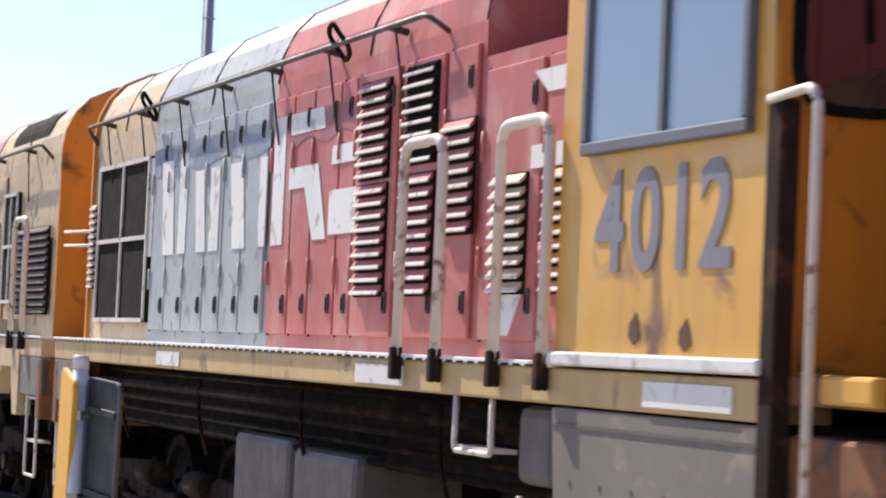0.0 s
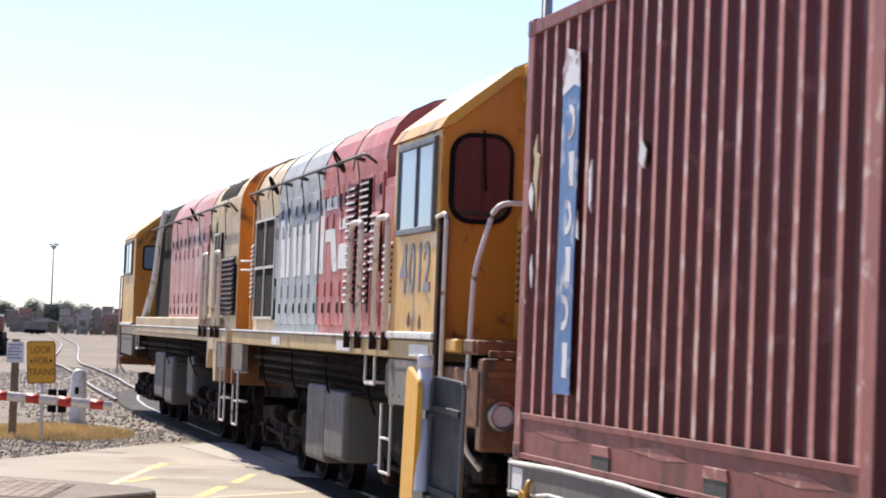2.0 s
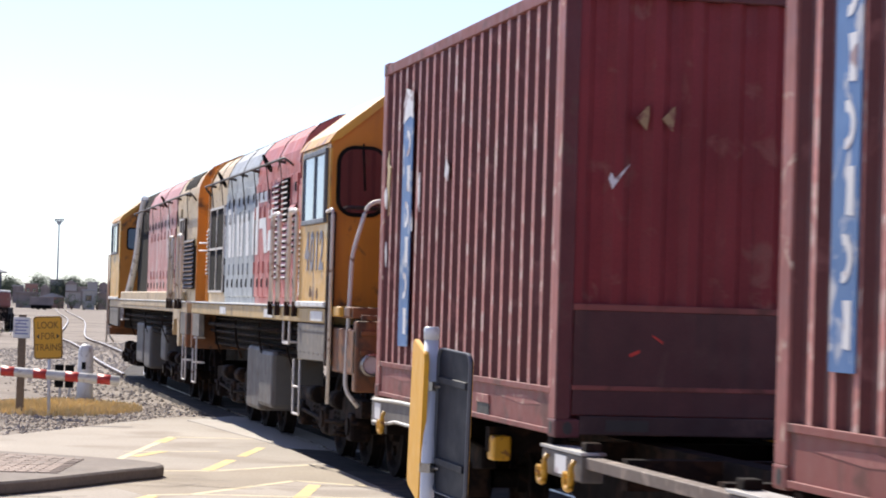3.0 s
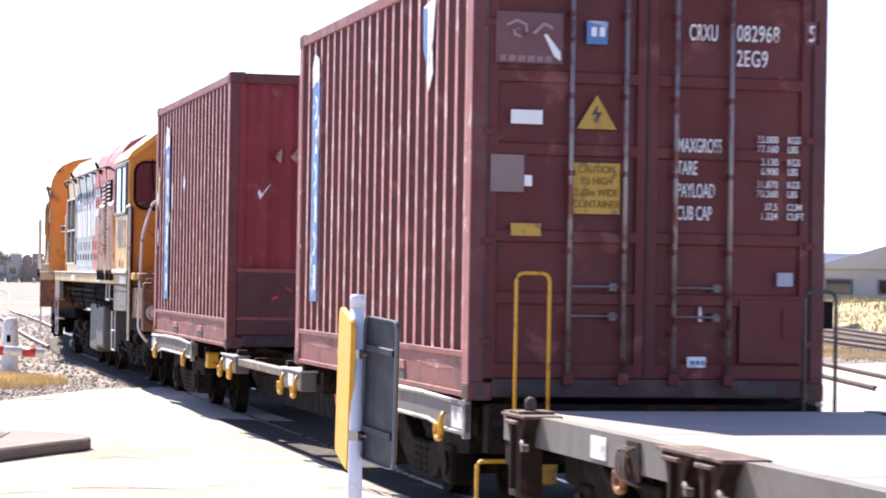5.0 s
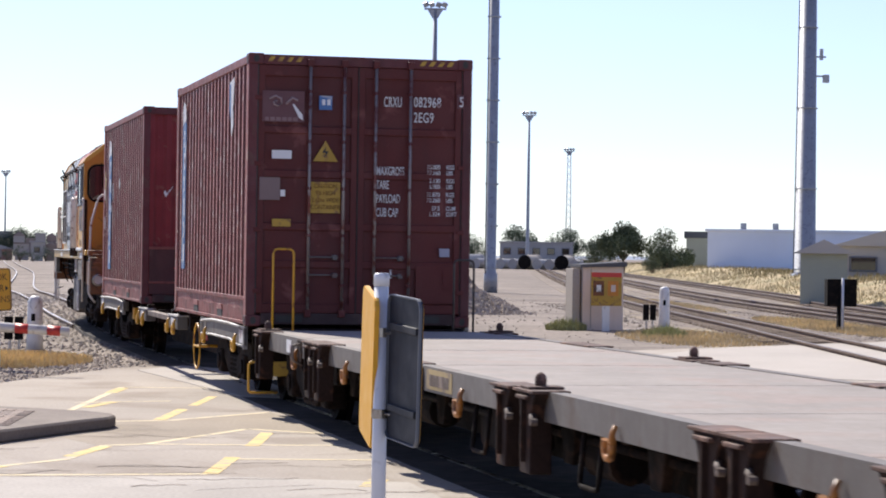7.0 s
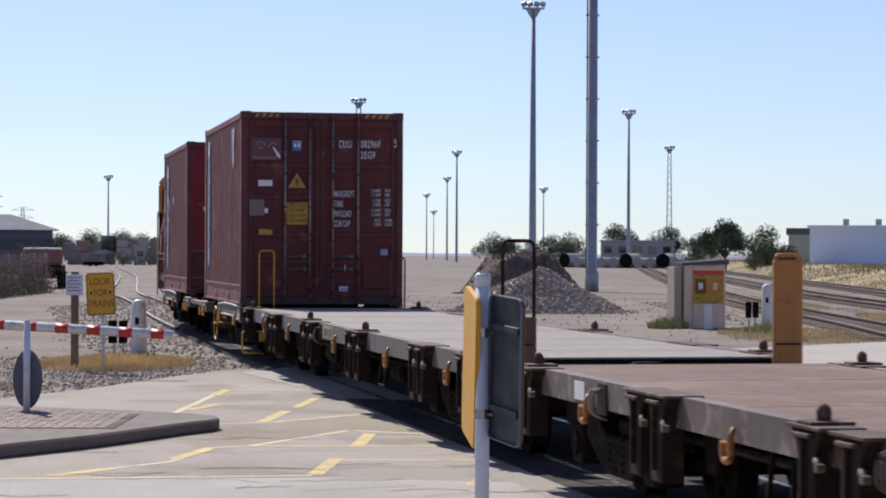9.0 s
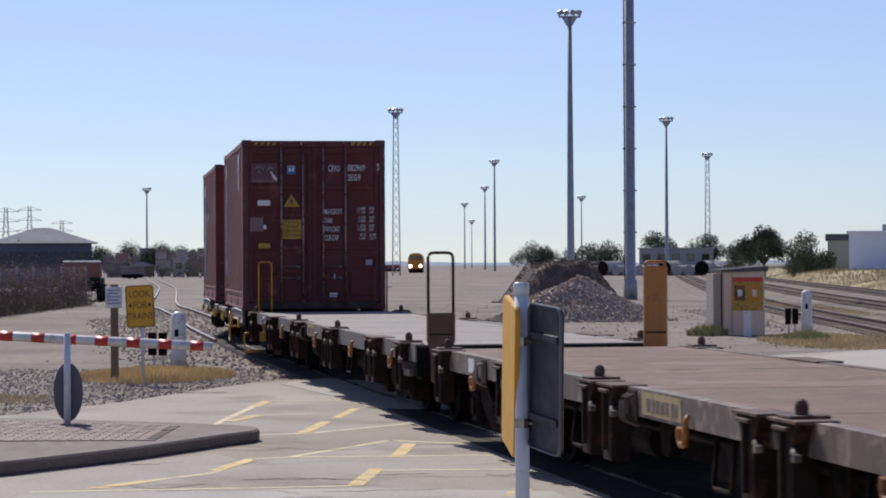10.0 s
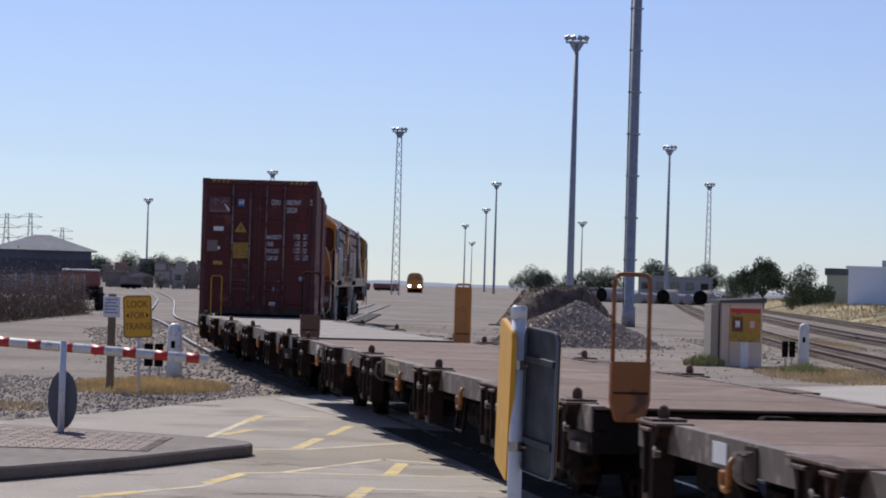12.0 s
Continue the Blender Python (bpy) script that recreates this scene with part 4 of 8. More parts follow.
flank_mark([[(13.14, 2.74), (12.60, 2.74), (12.42, 2.32), (12.66, 2.32), (12.84, 2.62), (13.14, 2.62)]])
flank_mark([[(12.36, 2.82), (11.92, 2.82), (11.92, 2.72), (12.36, 2.72)]])
flank_mark([[(12.38, 2.58), (11.92, 2.58), (11.92, 2.34), (12.38, 2.34)]])
flank_mark([[(9.55, 2.96), (9.40, 2.86), (8.95, 2.86), (8.95, 2.96)]])
flank_mark([[(9.56, 2.64), (9.0, 2.64), (9.0, 2.54), (9.56, 2.54)]])
flank_mark([[(9.95, 2.0), (9.62, 2.0), (9.75, 1.82), (9.95, 1.82)]])
MOVERS.append((loco_lead, T0, 5.5, True, 0.0, 0.0))

# ---- containers ----
CL, CW, CH = 6.058, 2.438, 2.896


def corrugated(bm, u0, u1, z0, z1, face, out, axis, pitch=0.278, depth=0.034):
    """A trapezoid-pressed steel wall between u0 and u1, with its outer folds at face."""
    n = max(1, round((u1 - u0) / pitch))
    p = (u1 - u0) / n
    line = []
    for i in range(n):
        a = u0 + i * p
        line += [(a, 0), (a + 0.24 * p, 0), (a + 0.46 * p, -depth), (a + 0.77 * p, -depth)]
    line.append((u1, 0))
    def at(u, d, z):
        w = face + out * d
        return (w, u, z) if axis == "x" else (u, w, z)
    lo = [bm.verts.new(at(u, d, z0)) for u, d in line]
    hi = [bm.verts.new(at(u, d, z1)) for u, d in line]
    fs = [bm.faces.new((lo[i], lo[i + 1], hi[i + 1], hi[i])) for i in range(len(line) - 1)]
    g = bmesh.ops.extrude_face_region(bm, geom=fs)
    shift = Vector((-out * 0.01, 0, 0)) if axis == "x" else Vector((0, -out * 0.01, 0))
    bmesh.ops.translate(bm, vec=shift, verts=[v for v in g["geom"] if isinstance(v, bmesh.types.BMVert)])
    bmesh.ops.recalc_face_normals(bm, faces=bm.faces)
    # Outer fold faces take the second, paler material: sunlight put into the colour.
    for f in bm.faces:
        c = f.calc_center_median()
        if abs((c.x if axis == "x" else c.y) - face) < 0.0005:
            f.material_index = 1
    return bm


def container(label, door_rear):
    ob = thing("shipping_container", label, "container", "containers on the wagon")
    h, w = CL / 2, CW / 2
    for sx in (-1, 1):
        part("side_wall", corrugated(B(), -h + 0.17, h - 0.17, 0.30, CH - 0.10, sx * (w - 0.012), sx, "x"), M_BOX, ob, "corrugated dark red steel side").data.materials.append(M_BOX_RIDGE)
        bm = B()
        box(bm, *sorted((sx * (w - 0.09), sx * w)), -h + 0.16, h - 0.16, CH - 0.11, CH - 0.02, 0.008)
        part("top_rail", bm, M_BOX_RAIL, ob)
        bm = B()
        a, z = sx * (w - 0.03), sx * w
        box(bm, *sorted((a, z)), -h + 0.16, h - 0.16, 0.27, 0.31, 0.004)
        box(bm, *sorted((sx * (w - 0.045), sx * (w - 0.018))), -h + 0.16, h - 0.16, 0.03, 0.27)
        box(bm, *sorted((a, z)), -h + 0.16, h - 0.16, 0.015, 0.05, 0.004)
        rail = part("bottom_rail", bm, M_BOX_RAIL, ob, "faded pink-red bottom rail")
        for u in (-1.02, 1.02):
            bm = B()
            box(bm, *sorted((sx * (w - 0.06), sx * (w - 0.010))), u - 0.18, u + 0.18, 0.02, 0.13)
            part("fork_pocket", bm, M_INK, rail)
            bm = B()
            prism(bm, [(u - 0.20, 0.13), (u + 0.20, 0.13), (u + 0.17, 0.19), (u - 0.17, 0.19)], "x", *sorted((sx * (w - 0.020), sx * (w - 0.004))), 0.003)
            part("pocket_lip", bm, M_BOX_POST, rail)
        for k in range(3):
            u = -h + 1.0 + k * (CL - 2.0) / 2
            dent = [(u - 0.55, 0.19), (u - 0.1, 0.17), (u + 0.5, 0.20), (u + 0.2, 0.225), (u - 0.2, 0.235)]
            part("scraped_dent", prism(B(), dent, "x", *sorted((sx * (w - 0.0185), sx * (w - 0.0155)))), M_BOX_POST, rail, "pale scrape on the rail")
        for sy in (-1, 1):
            bm = B()
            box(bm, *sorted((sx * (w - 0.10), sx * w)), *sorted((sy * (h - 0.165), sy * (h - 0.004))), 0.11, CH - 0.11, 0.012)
            # End faces get the dark maroon: their shade is painted, sides stay sunlit pink.
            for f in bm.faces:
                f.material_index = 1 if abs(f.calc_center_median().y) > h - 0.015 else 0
            part("corner_post", bm, M_BOX_POST, ob, "scraped corner post, sunlit pink sides and shaded ends painted in").data.materials.append(M_BOX_KICK)
            for z in (0.0, CH - 0.118):
                bm = B()
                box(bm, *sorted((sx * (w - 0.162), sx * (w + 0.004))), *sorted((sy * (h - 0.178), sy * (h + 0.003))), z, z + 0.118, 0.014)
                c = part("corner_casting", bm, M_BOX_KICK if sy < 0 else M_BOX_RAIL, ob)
                bm = B()
                prism(bm, [(sy * h - sy * 0.09 + 0.032 * math.cos(i * 0.785), z + 0.06 + 0.042 * math.sin(i * 0.785)) for i in range(8)], "x", *sorted((sx * (w - 0.01), sx * (w + 0.007))))
                part("casting_hole", bm, M_INK, c)
                bm = B()
                prism(bm, [(sx * w - sx * 0.08 + 0.032 * math.cos(i * 0.785), z + 0.06 + 0.042 * math.sin(i * 0.785)) for i in range(8)], "y", *sorted((sy * (h - 0.01), sy * (h + 0.006))))
                part("casting_hole", bm, M_INK, c)
    bm = B()
    box(bm, -w + 0.05, w - 0.05, -h + 0.1, h - 0.1, CH - 0.045, CH - 0.03)
    part("roof", bm, M_BOX, ob)
    bm = B()
    box(bm, -w + 0.05, w - 0.05, -h + 0.1, h - 0.1, 0.10, 0.16)
    part("floor_frame", bm, M_BOX, ob)
    for sy in (-1, 1):
        y = sy * h
        bm = B()
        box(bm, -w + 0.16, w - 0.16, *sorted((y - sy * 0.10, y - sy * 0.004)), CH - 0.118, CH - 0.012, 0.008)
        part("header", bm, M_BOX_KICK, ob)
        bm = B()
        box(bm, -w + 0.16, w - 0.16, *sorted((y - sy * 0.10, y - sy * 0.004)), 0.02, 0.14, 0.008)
        es = part("end_sill", bm, M_BOX_SILL_DARK, ob, "very dark maroon end sill")
        for x in (-0.75, 0.75):
            part("sill_slot", box(B(), x - 0.14, x + 0.14, *sorted((y - sy * 0.008, y - sy * 0.001)), 0.045, 0.115), M_INK, es)
        if sy > 0 or not door_rear:
            part("end_wall", corrugated(B(), -w + 0.10, w - 0.10, 0.14, CH - 0.118, y - sy * 0.03, sy, "y", 0.25, 0.045), M_BOX_END, ob, "corrugated end wall").data.materials.append(M_BOX_END)
            if sy < 0:
                bm = B()
                box(bm, -w + 0.1, w - 0.1, y + 0.006, y + 0.03, 0.80, 0.84, 0.004)
                box(bm, -w + 0.1, w - 0.1, y + 0.006, y + 0.03, 0.30, 0.33, 0.004)
                part("end_band", bm, M_BOX_RAIL, ob)
                for u, v, tilt in ((-0.60, 0.66, 0.9), (-0.75, 0.53, -0.6)):
                    mark = [(u, v), (u + 0.07, v - 0.05 * tilt), (u + 0.075, v - 0.05 * tilt - 0.018), (u + 0.01, v - 0.02)]
                    part("red_scratch", prism(B(), mark, "y", y + 0.008, y + 0.0115), M_BOOM_RED, ob, "bright red scratch")
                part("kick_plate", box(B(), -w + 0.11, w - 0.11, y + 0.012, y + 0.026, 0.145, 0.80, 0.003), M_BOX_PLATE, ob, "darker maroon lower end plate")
        else:
            container_doors(ob, y)
    return ob


def container_doors(ob, y):
    """Two doors with four lock rods each side of the middle, and their stickers and figures."""
    w = CW / 2

    def at(lat, z, out=0.0):
        return Matrix.Translation((lat - 1.219, y + 0.016 - out, z)) @ ON_REAR

    for x0, x1 in ((-w + 0.11, -0.035), (-0.025, w - 0.11)):
        bm = B()
        box(bm, x0, x1, y + 0.045, y + 0.075, 0.14, CH - 0.12)
        door = part("door", bm, M_BOX, ob, "dark red steel container door")
        bm = B()
        for z0, z1 in ((0.14, 0.24), (0.62, 0.70), (1.02, 1.10), (1.58, 1.66), (2.05, 2.13), (CH - 0.24, CH - 0.12)):
            box(bm, x0, x1, y + 0.018, y + 0.046, z0, z1, 0.010)
        for a, b in ((x0, x0 + 0.07), (x1 - 0.07, x1)):
            box(bm, a, b, y + 0.016, y + 0.046, 0.14, CH - 0.12, 0.008)
        part("door_rib", bm, M_BOX, door)
        bm = B()
        box(bm, x0 - 0.012 if x0 < -0.5 else x0 - 0.006, x0, y + 0.012, y + 0.05, 0.14, CH - 0.12)
        box(bm, x1, x1 + 0.006, y + 0.012, y + 0.05, 0.14, CH - 0.12)
        part("gasket", bm, M_INK, door)
        side = -1 if x0 < -0.5 else 1
        for z in (0.35, 1.0, 1.7, 2.4):
            bm = B()
            box(bm, *sorted((side * (w - 0.15), side * (w - 0.07))), y + 0.000, y + 0.02, z, z + 0.05, 0.006)
            part("hinge", bm, M_BOX, door)
    for lat, hinge in ((0.66, 1), (1.03, -1), (1.375, 1), (1.755, -1)):
        x = lat - 1.219
        bm = B()
        tube(bm, [(x, y - 0.018, 0.16), (x, y - 0.018, CH - 0.08)], 0.017, 8)
        rod = part("lock_rod", bm, M_ROD, ob, "grey door lock rod")
        for z in (0.10, CH - 0.13):
            part("rod_keeper", box(B(), x - 0.035, x + 0.035, y - 0.04, y + 0.004, z, z + 0.08, 0.008), M_BOX, rod)
        for z in (0.42, 0.95, 1.45, 1.95, 2.48):
            part("rod_bracket", box(B(), x - 0.024, x + 0.024, y - 0.034, y + 0.02, z, z + 0.04, 0.006), M_BOX, rod)
        if hinge > 0:
            for z in (0.74, 0.55):
                bm = B()
                tube(bm, [(x, y - 0.03, z), (x + 0.32, y - 0.045, z)], 0.010, 6)
                box(bm, x + 0.26, x + 0.31, y - 0.05, y + 0.02, z - 0.03, z + 0.025, 0.006)
                part("lock_handle", bm, M_HANDLE, rod)
    bm = B()
    box(bm, 0.92, 0.98, y - 0.004, y + 0.02, 0.42, 0.60)
    part("vent_cover", bm, M_BOX, ob)
    part("door_panel", box(B(), 1.84 - 1.219, 2.28 - 1.219, y + 0.008, y + 0.046, 0.25, 0.67, 0.006), M_BOX, ob)

    def sticker(name, lat0, lat1, z0, z1, m, label=""):
        bm = B()
        box(bm, lat0 - 1.219, lat1 - 1.219, y + 0.004, y + 0.016, z0, z1)
        return part(name, bm, m, ob, label)

    def bars(name, lat, z, widths, h, m, d=0.0):
        bm, u = B(), lat
        for k in widths:
            box(bm, u - 1.219, u + k - 1.219, y + 0.001 + d, y + 0.004 + d, z, z + h)
            u += k + h * 0.35
        return part(name, bm, m, ob)

    sticker("faded_emblem", 0.15, 0.60, 2.17, 2.50, M_GHOST, "faded owner's emblem panel")
    bm = B()
    tube(bm, [(0.30 - 1.219 + 0.06 * k * 0.16 * math.cos(k), y + 0.003, 2.38 + 0.06 * k * 0.14 * math.sin(k)) for k in range(10)], 0.012, 5)
    tube(bm, [(0.40 - 1.219, y + 0.002, 2.36), (0.47 - 1.219, y + 0.002, 2.43), (0.53 - 1.219, y + 0.002, 2.40)], 0.014, 5)
    part("emblem_shape", bm, paint("emblem_grey", (0.27, 0.20, 0.205), 0.6), ob)
    bars("emblem_bars", 0.18, 2.18, [0.04, 0.05, 0.05, 0.05, 0.04, 0.05], 0.04, paint("emblem_dim", (0.20, 0.12, 0.12), 0.6))
    bm = B()
    prism(bm, [(0.47 - 1.219, 2.36), (0.49 - 1.219, 2.36), (0.58 - 1.219, 2.25), (0.585 - 1.219, 2.19), (0.54 - 1.219, 2.22)], "y", y - 0.001, y + 0.003)
    part("scratch_mark", bm, M_DECAL, ob)
    sticker("class_plate", 0.76, 0.90, 2.31, 2.46, M_BLUE, "small blue plate")
    bars("class_plate_bars", 0.79, 2.36, [0.035, 0.035], 0.06, M_DECAL)
    bm = B()
    prism(bm, [(0.70 - 1.219, 1.76), (0.97 - 1.219, 1.76), (0.835 - 1.219, 1.98)], "y", y + 0.002, y + 0.016)
    tri = part("warning_triangle", bm, M_STICKER, ob, "yellow warning triangle")
    bm = B()
    prism(bm, [(0.84 - 1.219, 1.92), (0.80 - 1.219, 1.85), (0.835 - 1.219, 1.855), (0.82 - 1.219, 1.79), (0.87 - 1.219, 1.87), (0.835 - 1.219, 1.868)], "y", y - 0.002, y + 0.002)
    part("flash", bm, M_INK, tri)
    sticker("white_sticker", 0.26, 0.47, 1.78, 1.87, M_DECAL)
    sticker("grey_patch", 0.13, 0.35, 1.34, 1.58, paint("patch_grey", (0.18, 0.125, 0.118), 0.6))
    sticker("torn_label", 0.355, 0.405, 1.38, 1.45, M_DECAL)
    sticker("yellow_bar", 0.27, 0.47, 1.06, 1.14, M_STICKER)
    cau = sticker("caution_plate", 0.68, 1.0, 1.21, 1.54, M_STICKER, "yellow height caution plate")
    for k, words in enumerate(("CAUTION", "9'6 HIGH", "2.60m WIDE", "CONTAINER")):
        lettering("caution_word", words, 0.048, M_FADED_INK, cau, at(0.84, 1.475 - k * 0.075, 0.015), align="CENTER", squeeze=0.8)
    sticker("blue_grey_square", 2.10, 2.21, 0.76, 0.85, paint("square_grey", (0.36, 0.36, 0.44), 0.6))
    sticker("small_plate", 1.48, 1.61, 0.22, 0.29, M_DECAL)
    bars("small_plate_bars", 1.50, 0.24, [0.03, 0.03, 0.02], 0.025, M_BLUE)
    sticker("tag", 1.555, 1.575, 0.52, 0.62, M_DECAL)
    code = dict(squeeze=0.62, space=1.08)
    lettering("container_number", "CRXU", 0.105, M_DECAL, ob, at(1.465, 2.365), squeeze=0.46, space=1.08)
    lettering("container_number", "082968", 0.105, M_DECAL, ob, at(1.795, 2.37), **code)
    lettering("container_number", "2EG9", 0.105, M_DECAL, ob, at(1.795, 2.205), **code)
    sticker("check_digit_box", 2.275, 2.375, 2.365, 2.515, M_GHOST)
    lettering("check_digit", "5", 0.105, M_DECAL, ob, at(2.295, 2.385, 0.014), squeeze=0.7)
    for k, (word, a, ua, b, ub) in enumerate((("MAXGROSS", "35.000", "KGS", "77.160", "LBS"), ("TARE", "3.130", "KGS", "6.900", "LBS"),
                                             ("PAYLOAD", "31.870", "KGS", "70.260", "LBS"), ("CUB CAP", "37.5", "CUM", "1.324", "CUFT"))):
        z = 1.63 - k * 0.148
        lettering("load_word", word, 0.09, M_DECAL, ob, at(1.395, z), squeeze=0.45)
        for q, (num, unit) in enumerate(((a, ua), (b, ub))):
            lettering("load_figure", num, 0.045, M_DECAL, ob, at(2.10, z + 0.075 - q * 0.062), squeeze=0.85, align="RIGHT")
            lettering("load_unit", unit, 0.045, M_DECAL, ob, at(2.165, z + 0.075 - q * 0.062), squeeze=0.75)
    for x0 in (0.20, 1.85):
        for k in range(4):
            u, bm = x0 + k * 0.10 - 1.219, B()
            prism(bm, [(u, CH - 0.085), (u + 0.05, CH - 0.085), (u + 0.085, CH - 0.035), (u + 0.035, CH - 0.035)], "y", y + 0.0, y + 0.005)
            part("hazard_stripe", bm, M_STICKER, ob)


def side_strip(ob, u0, u1, z0, z1, marks):
    """A vertical blue strip of worn owner's marks down a side wall, laid over the folds."""
    w, h = CW / 2, CL / 2
    bm = B()
    box(bm, -w - 0.002, -w + 0.006, u0, u1, z0, z1)
    strip = part("blue_strip", bm, M_BLUE, ob, "peeling blue strip with white marks")
    m, q, tall = (u0 + u1) / 2, (u1 - u0) * 0.33, (z1 - z0) / marks * 0.68

    def ring(bm, zc, a0, a1, n=14):
        lo_, hi_ = [], []
        for i in range(n + 1):
            a = radians(a0 + (a1 - a0) * i / n)
            c, sn = math.cos(a), math.sin(a)
            lo_.append((bm.verts.new((-w - 0.005, m + q * c, zc + tall / 2 * sn)), bm.verts.new((-w - 0.005, m + q * 0.5 * c, zc + tall * 0.27 * sn))))
        for p, z in zip(lo_, lo_[1:]):
            bm.faces.new((p[0], z[0], z[1], p[1]))
    for k in range(marks):
        zc, bm = z1 - 0.10 - (k + 0.5) * (z1 - z0 - 0.16) / marks, B()
        if k % 2 == 0:
            ring(bm, zc, 75, 285)
        else:
            prism(bm, [(m - q, zc - tall / 2), (m - q * 0.1, zc - tall * 0.46), (m - q * 0.2, zc + tall * 0.1), (m, zc + tall / 2), (m - q, zc + tall / 2)], "x", -w - 0.005, -w - 0.002)
        part("white_mark", bm, M_DECAL, strip)
    bm = B()
    prism(bm, [(u0 - 0.02, z1 - 0.05), (u0 + 0.12, z1 - 0.02), (u1, z1 - 0.07), (u1 + 0.01, z1 + 0.10), (u1 - 0.08, z1 + 0.22), (u0 + 0.02, z1 + 0.17)], "x", -w - 0.005, -w - 0.002)
    part("pale_patch", bm, M_DECAL, strip)


box_front = container("dark red corrugated shipping container, blank end, blue side strip", False)
side_strip(box_front, CL / 2 - 1.33, CL / 2 - 0.95, 0.46, 2.38, 6)
for u0, z0, pts in ((2.76, 1.62, [(0, 0), (0.07, 0.06), (0.09, 0.13), (0.03, 0.19), (-0.03, 0.12)]), (2.62, 1.72, [(0.02, -0.16), (0.05, 0.0), (0.13, 0.12), (0.10, 0.22), (0.14, 0.30), (0.06, 0.40), (0.05, 0.28), (-0.02, 0.25), (0.02, 0.08)]), (2.70, 1.12, [(0, 0), (0.03, 0.06), (0.05, 0.14), (0.02, 0.22), (-0.02, 0.1)]),
                    (1.35, 1.55, [(0, 0), (0.06, 0.05), (0.08, 0.25), (0.02, 0.32)]), (0.32, 1.75, [(0, 0), (0.1, 0.05), (0.07, 0.17), (-0.03, 0.1)]), (1.62, 1.40, [(0, 0), (0.05, 0.02), (0.03, 0.18)])):
    bm = B()
    prism(bm, [(u0 + a, z0 + b) for a, b in pts], "x", -CW / 2 - 0.004, -CW / 2 + 0.004)
    part("torn_sticker", bm, M_DECAL if u0 > 2.65 or u0 < 2 else paint("old_glue", (0.45, 0.36, 0.2), 0.7), box_front)
for k, (lat, z) in enumerate(((0.55, 2.02), (0.72, 2.02))):
    bm = B()
    q = 0.07
    prism(bm, [(lat - 1.219 - q, z), (lat - 1.219, z - q * 1.1), (lat - 1.219 + q * 0.2, z + q * 0.2), (lat - 1.219 + q * 0.15, z + q * 1.2)], "y", -CL / 2 + 0.018, -CL / 2 + 0.028)
    part("diamond_label", bm, paint("label_ochre", (0.30, 0.20, 0.10), 0.6, spots=(0.17, 0.05, 0.04), spot_size=14, spot_amount=0.35), box_front)
bm = B()
prism(bm, [(0.31 - 1.219, 1.63), (0.335 - 1.219, 1.565), (0.45 - 1.219, 1.73), (0.35 - 1.219, 1.63), (0.325 - 1.219, 1.67)], "y", -CL / 2 + 0.016, -CL / 2 + 0.026)
part("white_tick", bm, M_DECAL, box_front)
bm = B()
prism(bm, [(0.46 - 1.219, 0.63), (0.50 - 1.219, 0.61), (0.52 - 1.219, 0.66), (0.47 - 1.219, 0.69)], "y", -CL / 2 + 0.016, -CL / 2 + 0.026)
part("red_label", bm, M_BOOM_RED, box_front)
MOVERS.append((box_front, -3.0, 6.02, False, 0.95, -1.008 + CL / 2 + 3.0))
box_rear = container("dark red corrugated shipping container with lettered doors", True)
side_strip(box_rear, CL / 2 - 0.96, CL / 2 - 0.66, 0.56, 2.45, 6)
bm = B()
prism(bm, [(-CL / 2 + 1.02, 2.70), (-CL / 2 + 1.36, 2.66), (-CL / 2 + 1.36, 2.46), (-CL / 2 + 1.26, 2.30), (-CL / 2 + 1.20, 2.06), (-CL / 2 + 1.08, 2.18), (-CL / 2 + 1.10, 2.36)], "x", -CW / 2 - 0.003, -CW / 2 + 0.004)
part("torn_panel", bm, M_DECAL, box_rear)
bm = B()
prism(bm, [(-CL / 2 + 1.26, 2.64), (-CL / 2 + 1.36, 2.64), (-CL / 2 + 1.34, 2.36), (-CL / 2 + 1.24, 2.24)], "x", -CW / 2 - 0.006, -CW / 2 - 0.003)
part("torn_panel_mark", bm, M_BLUE, box_rear)
MOVERS.append((box_rear, -3.0, 6.02, False, 0.95, -10.976 + CL / 2 + 3.0))

# ---- wagons ----
WAGON_WHEEL = wheelset_mesh(0.365)


def twist_lock(owner, x, y, z, sx):
    """A rusty domed lock on its flat shoe."""
    bm = B()
    box(bm, x - 0.10, x + 0.12, y - 0.10, y + 0.10, z - 0.006, z + 0.012, 0.004)
    lock = part("lock_plate", bm, M_CAP, owner)
    bm = B()
    disc(bm, (x, y, z + 0.012), "z", 0.05, 0, 0, 12, hub=[(0, 0.034), (0.028, 0.037), (0.052, 0.035), (0.070, 0.024), (0.080, 0.008)])
    part("twist_lock", bm, M_CAP, lock)


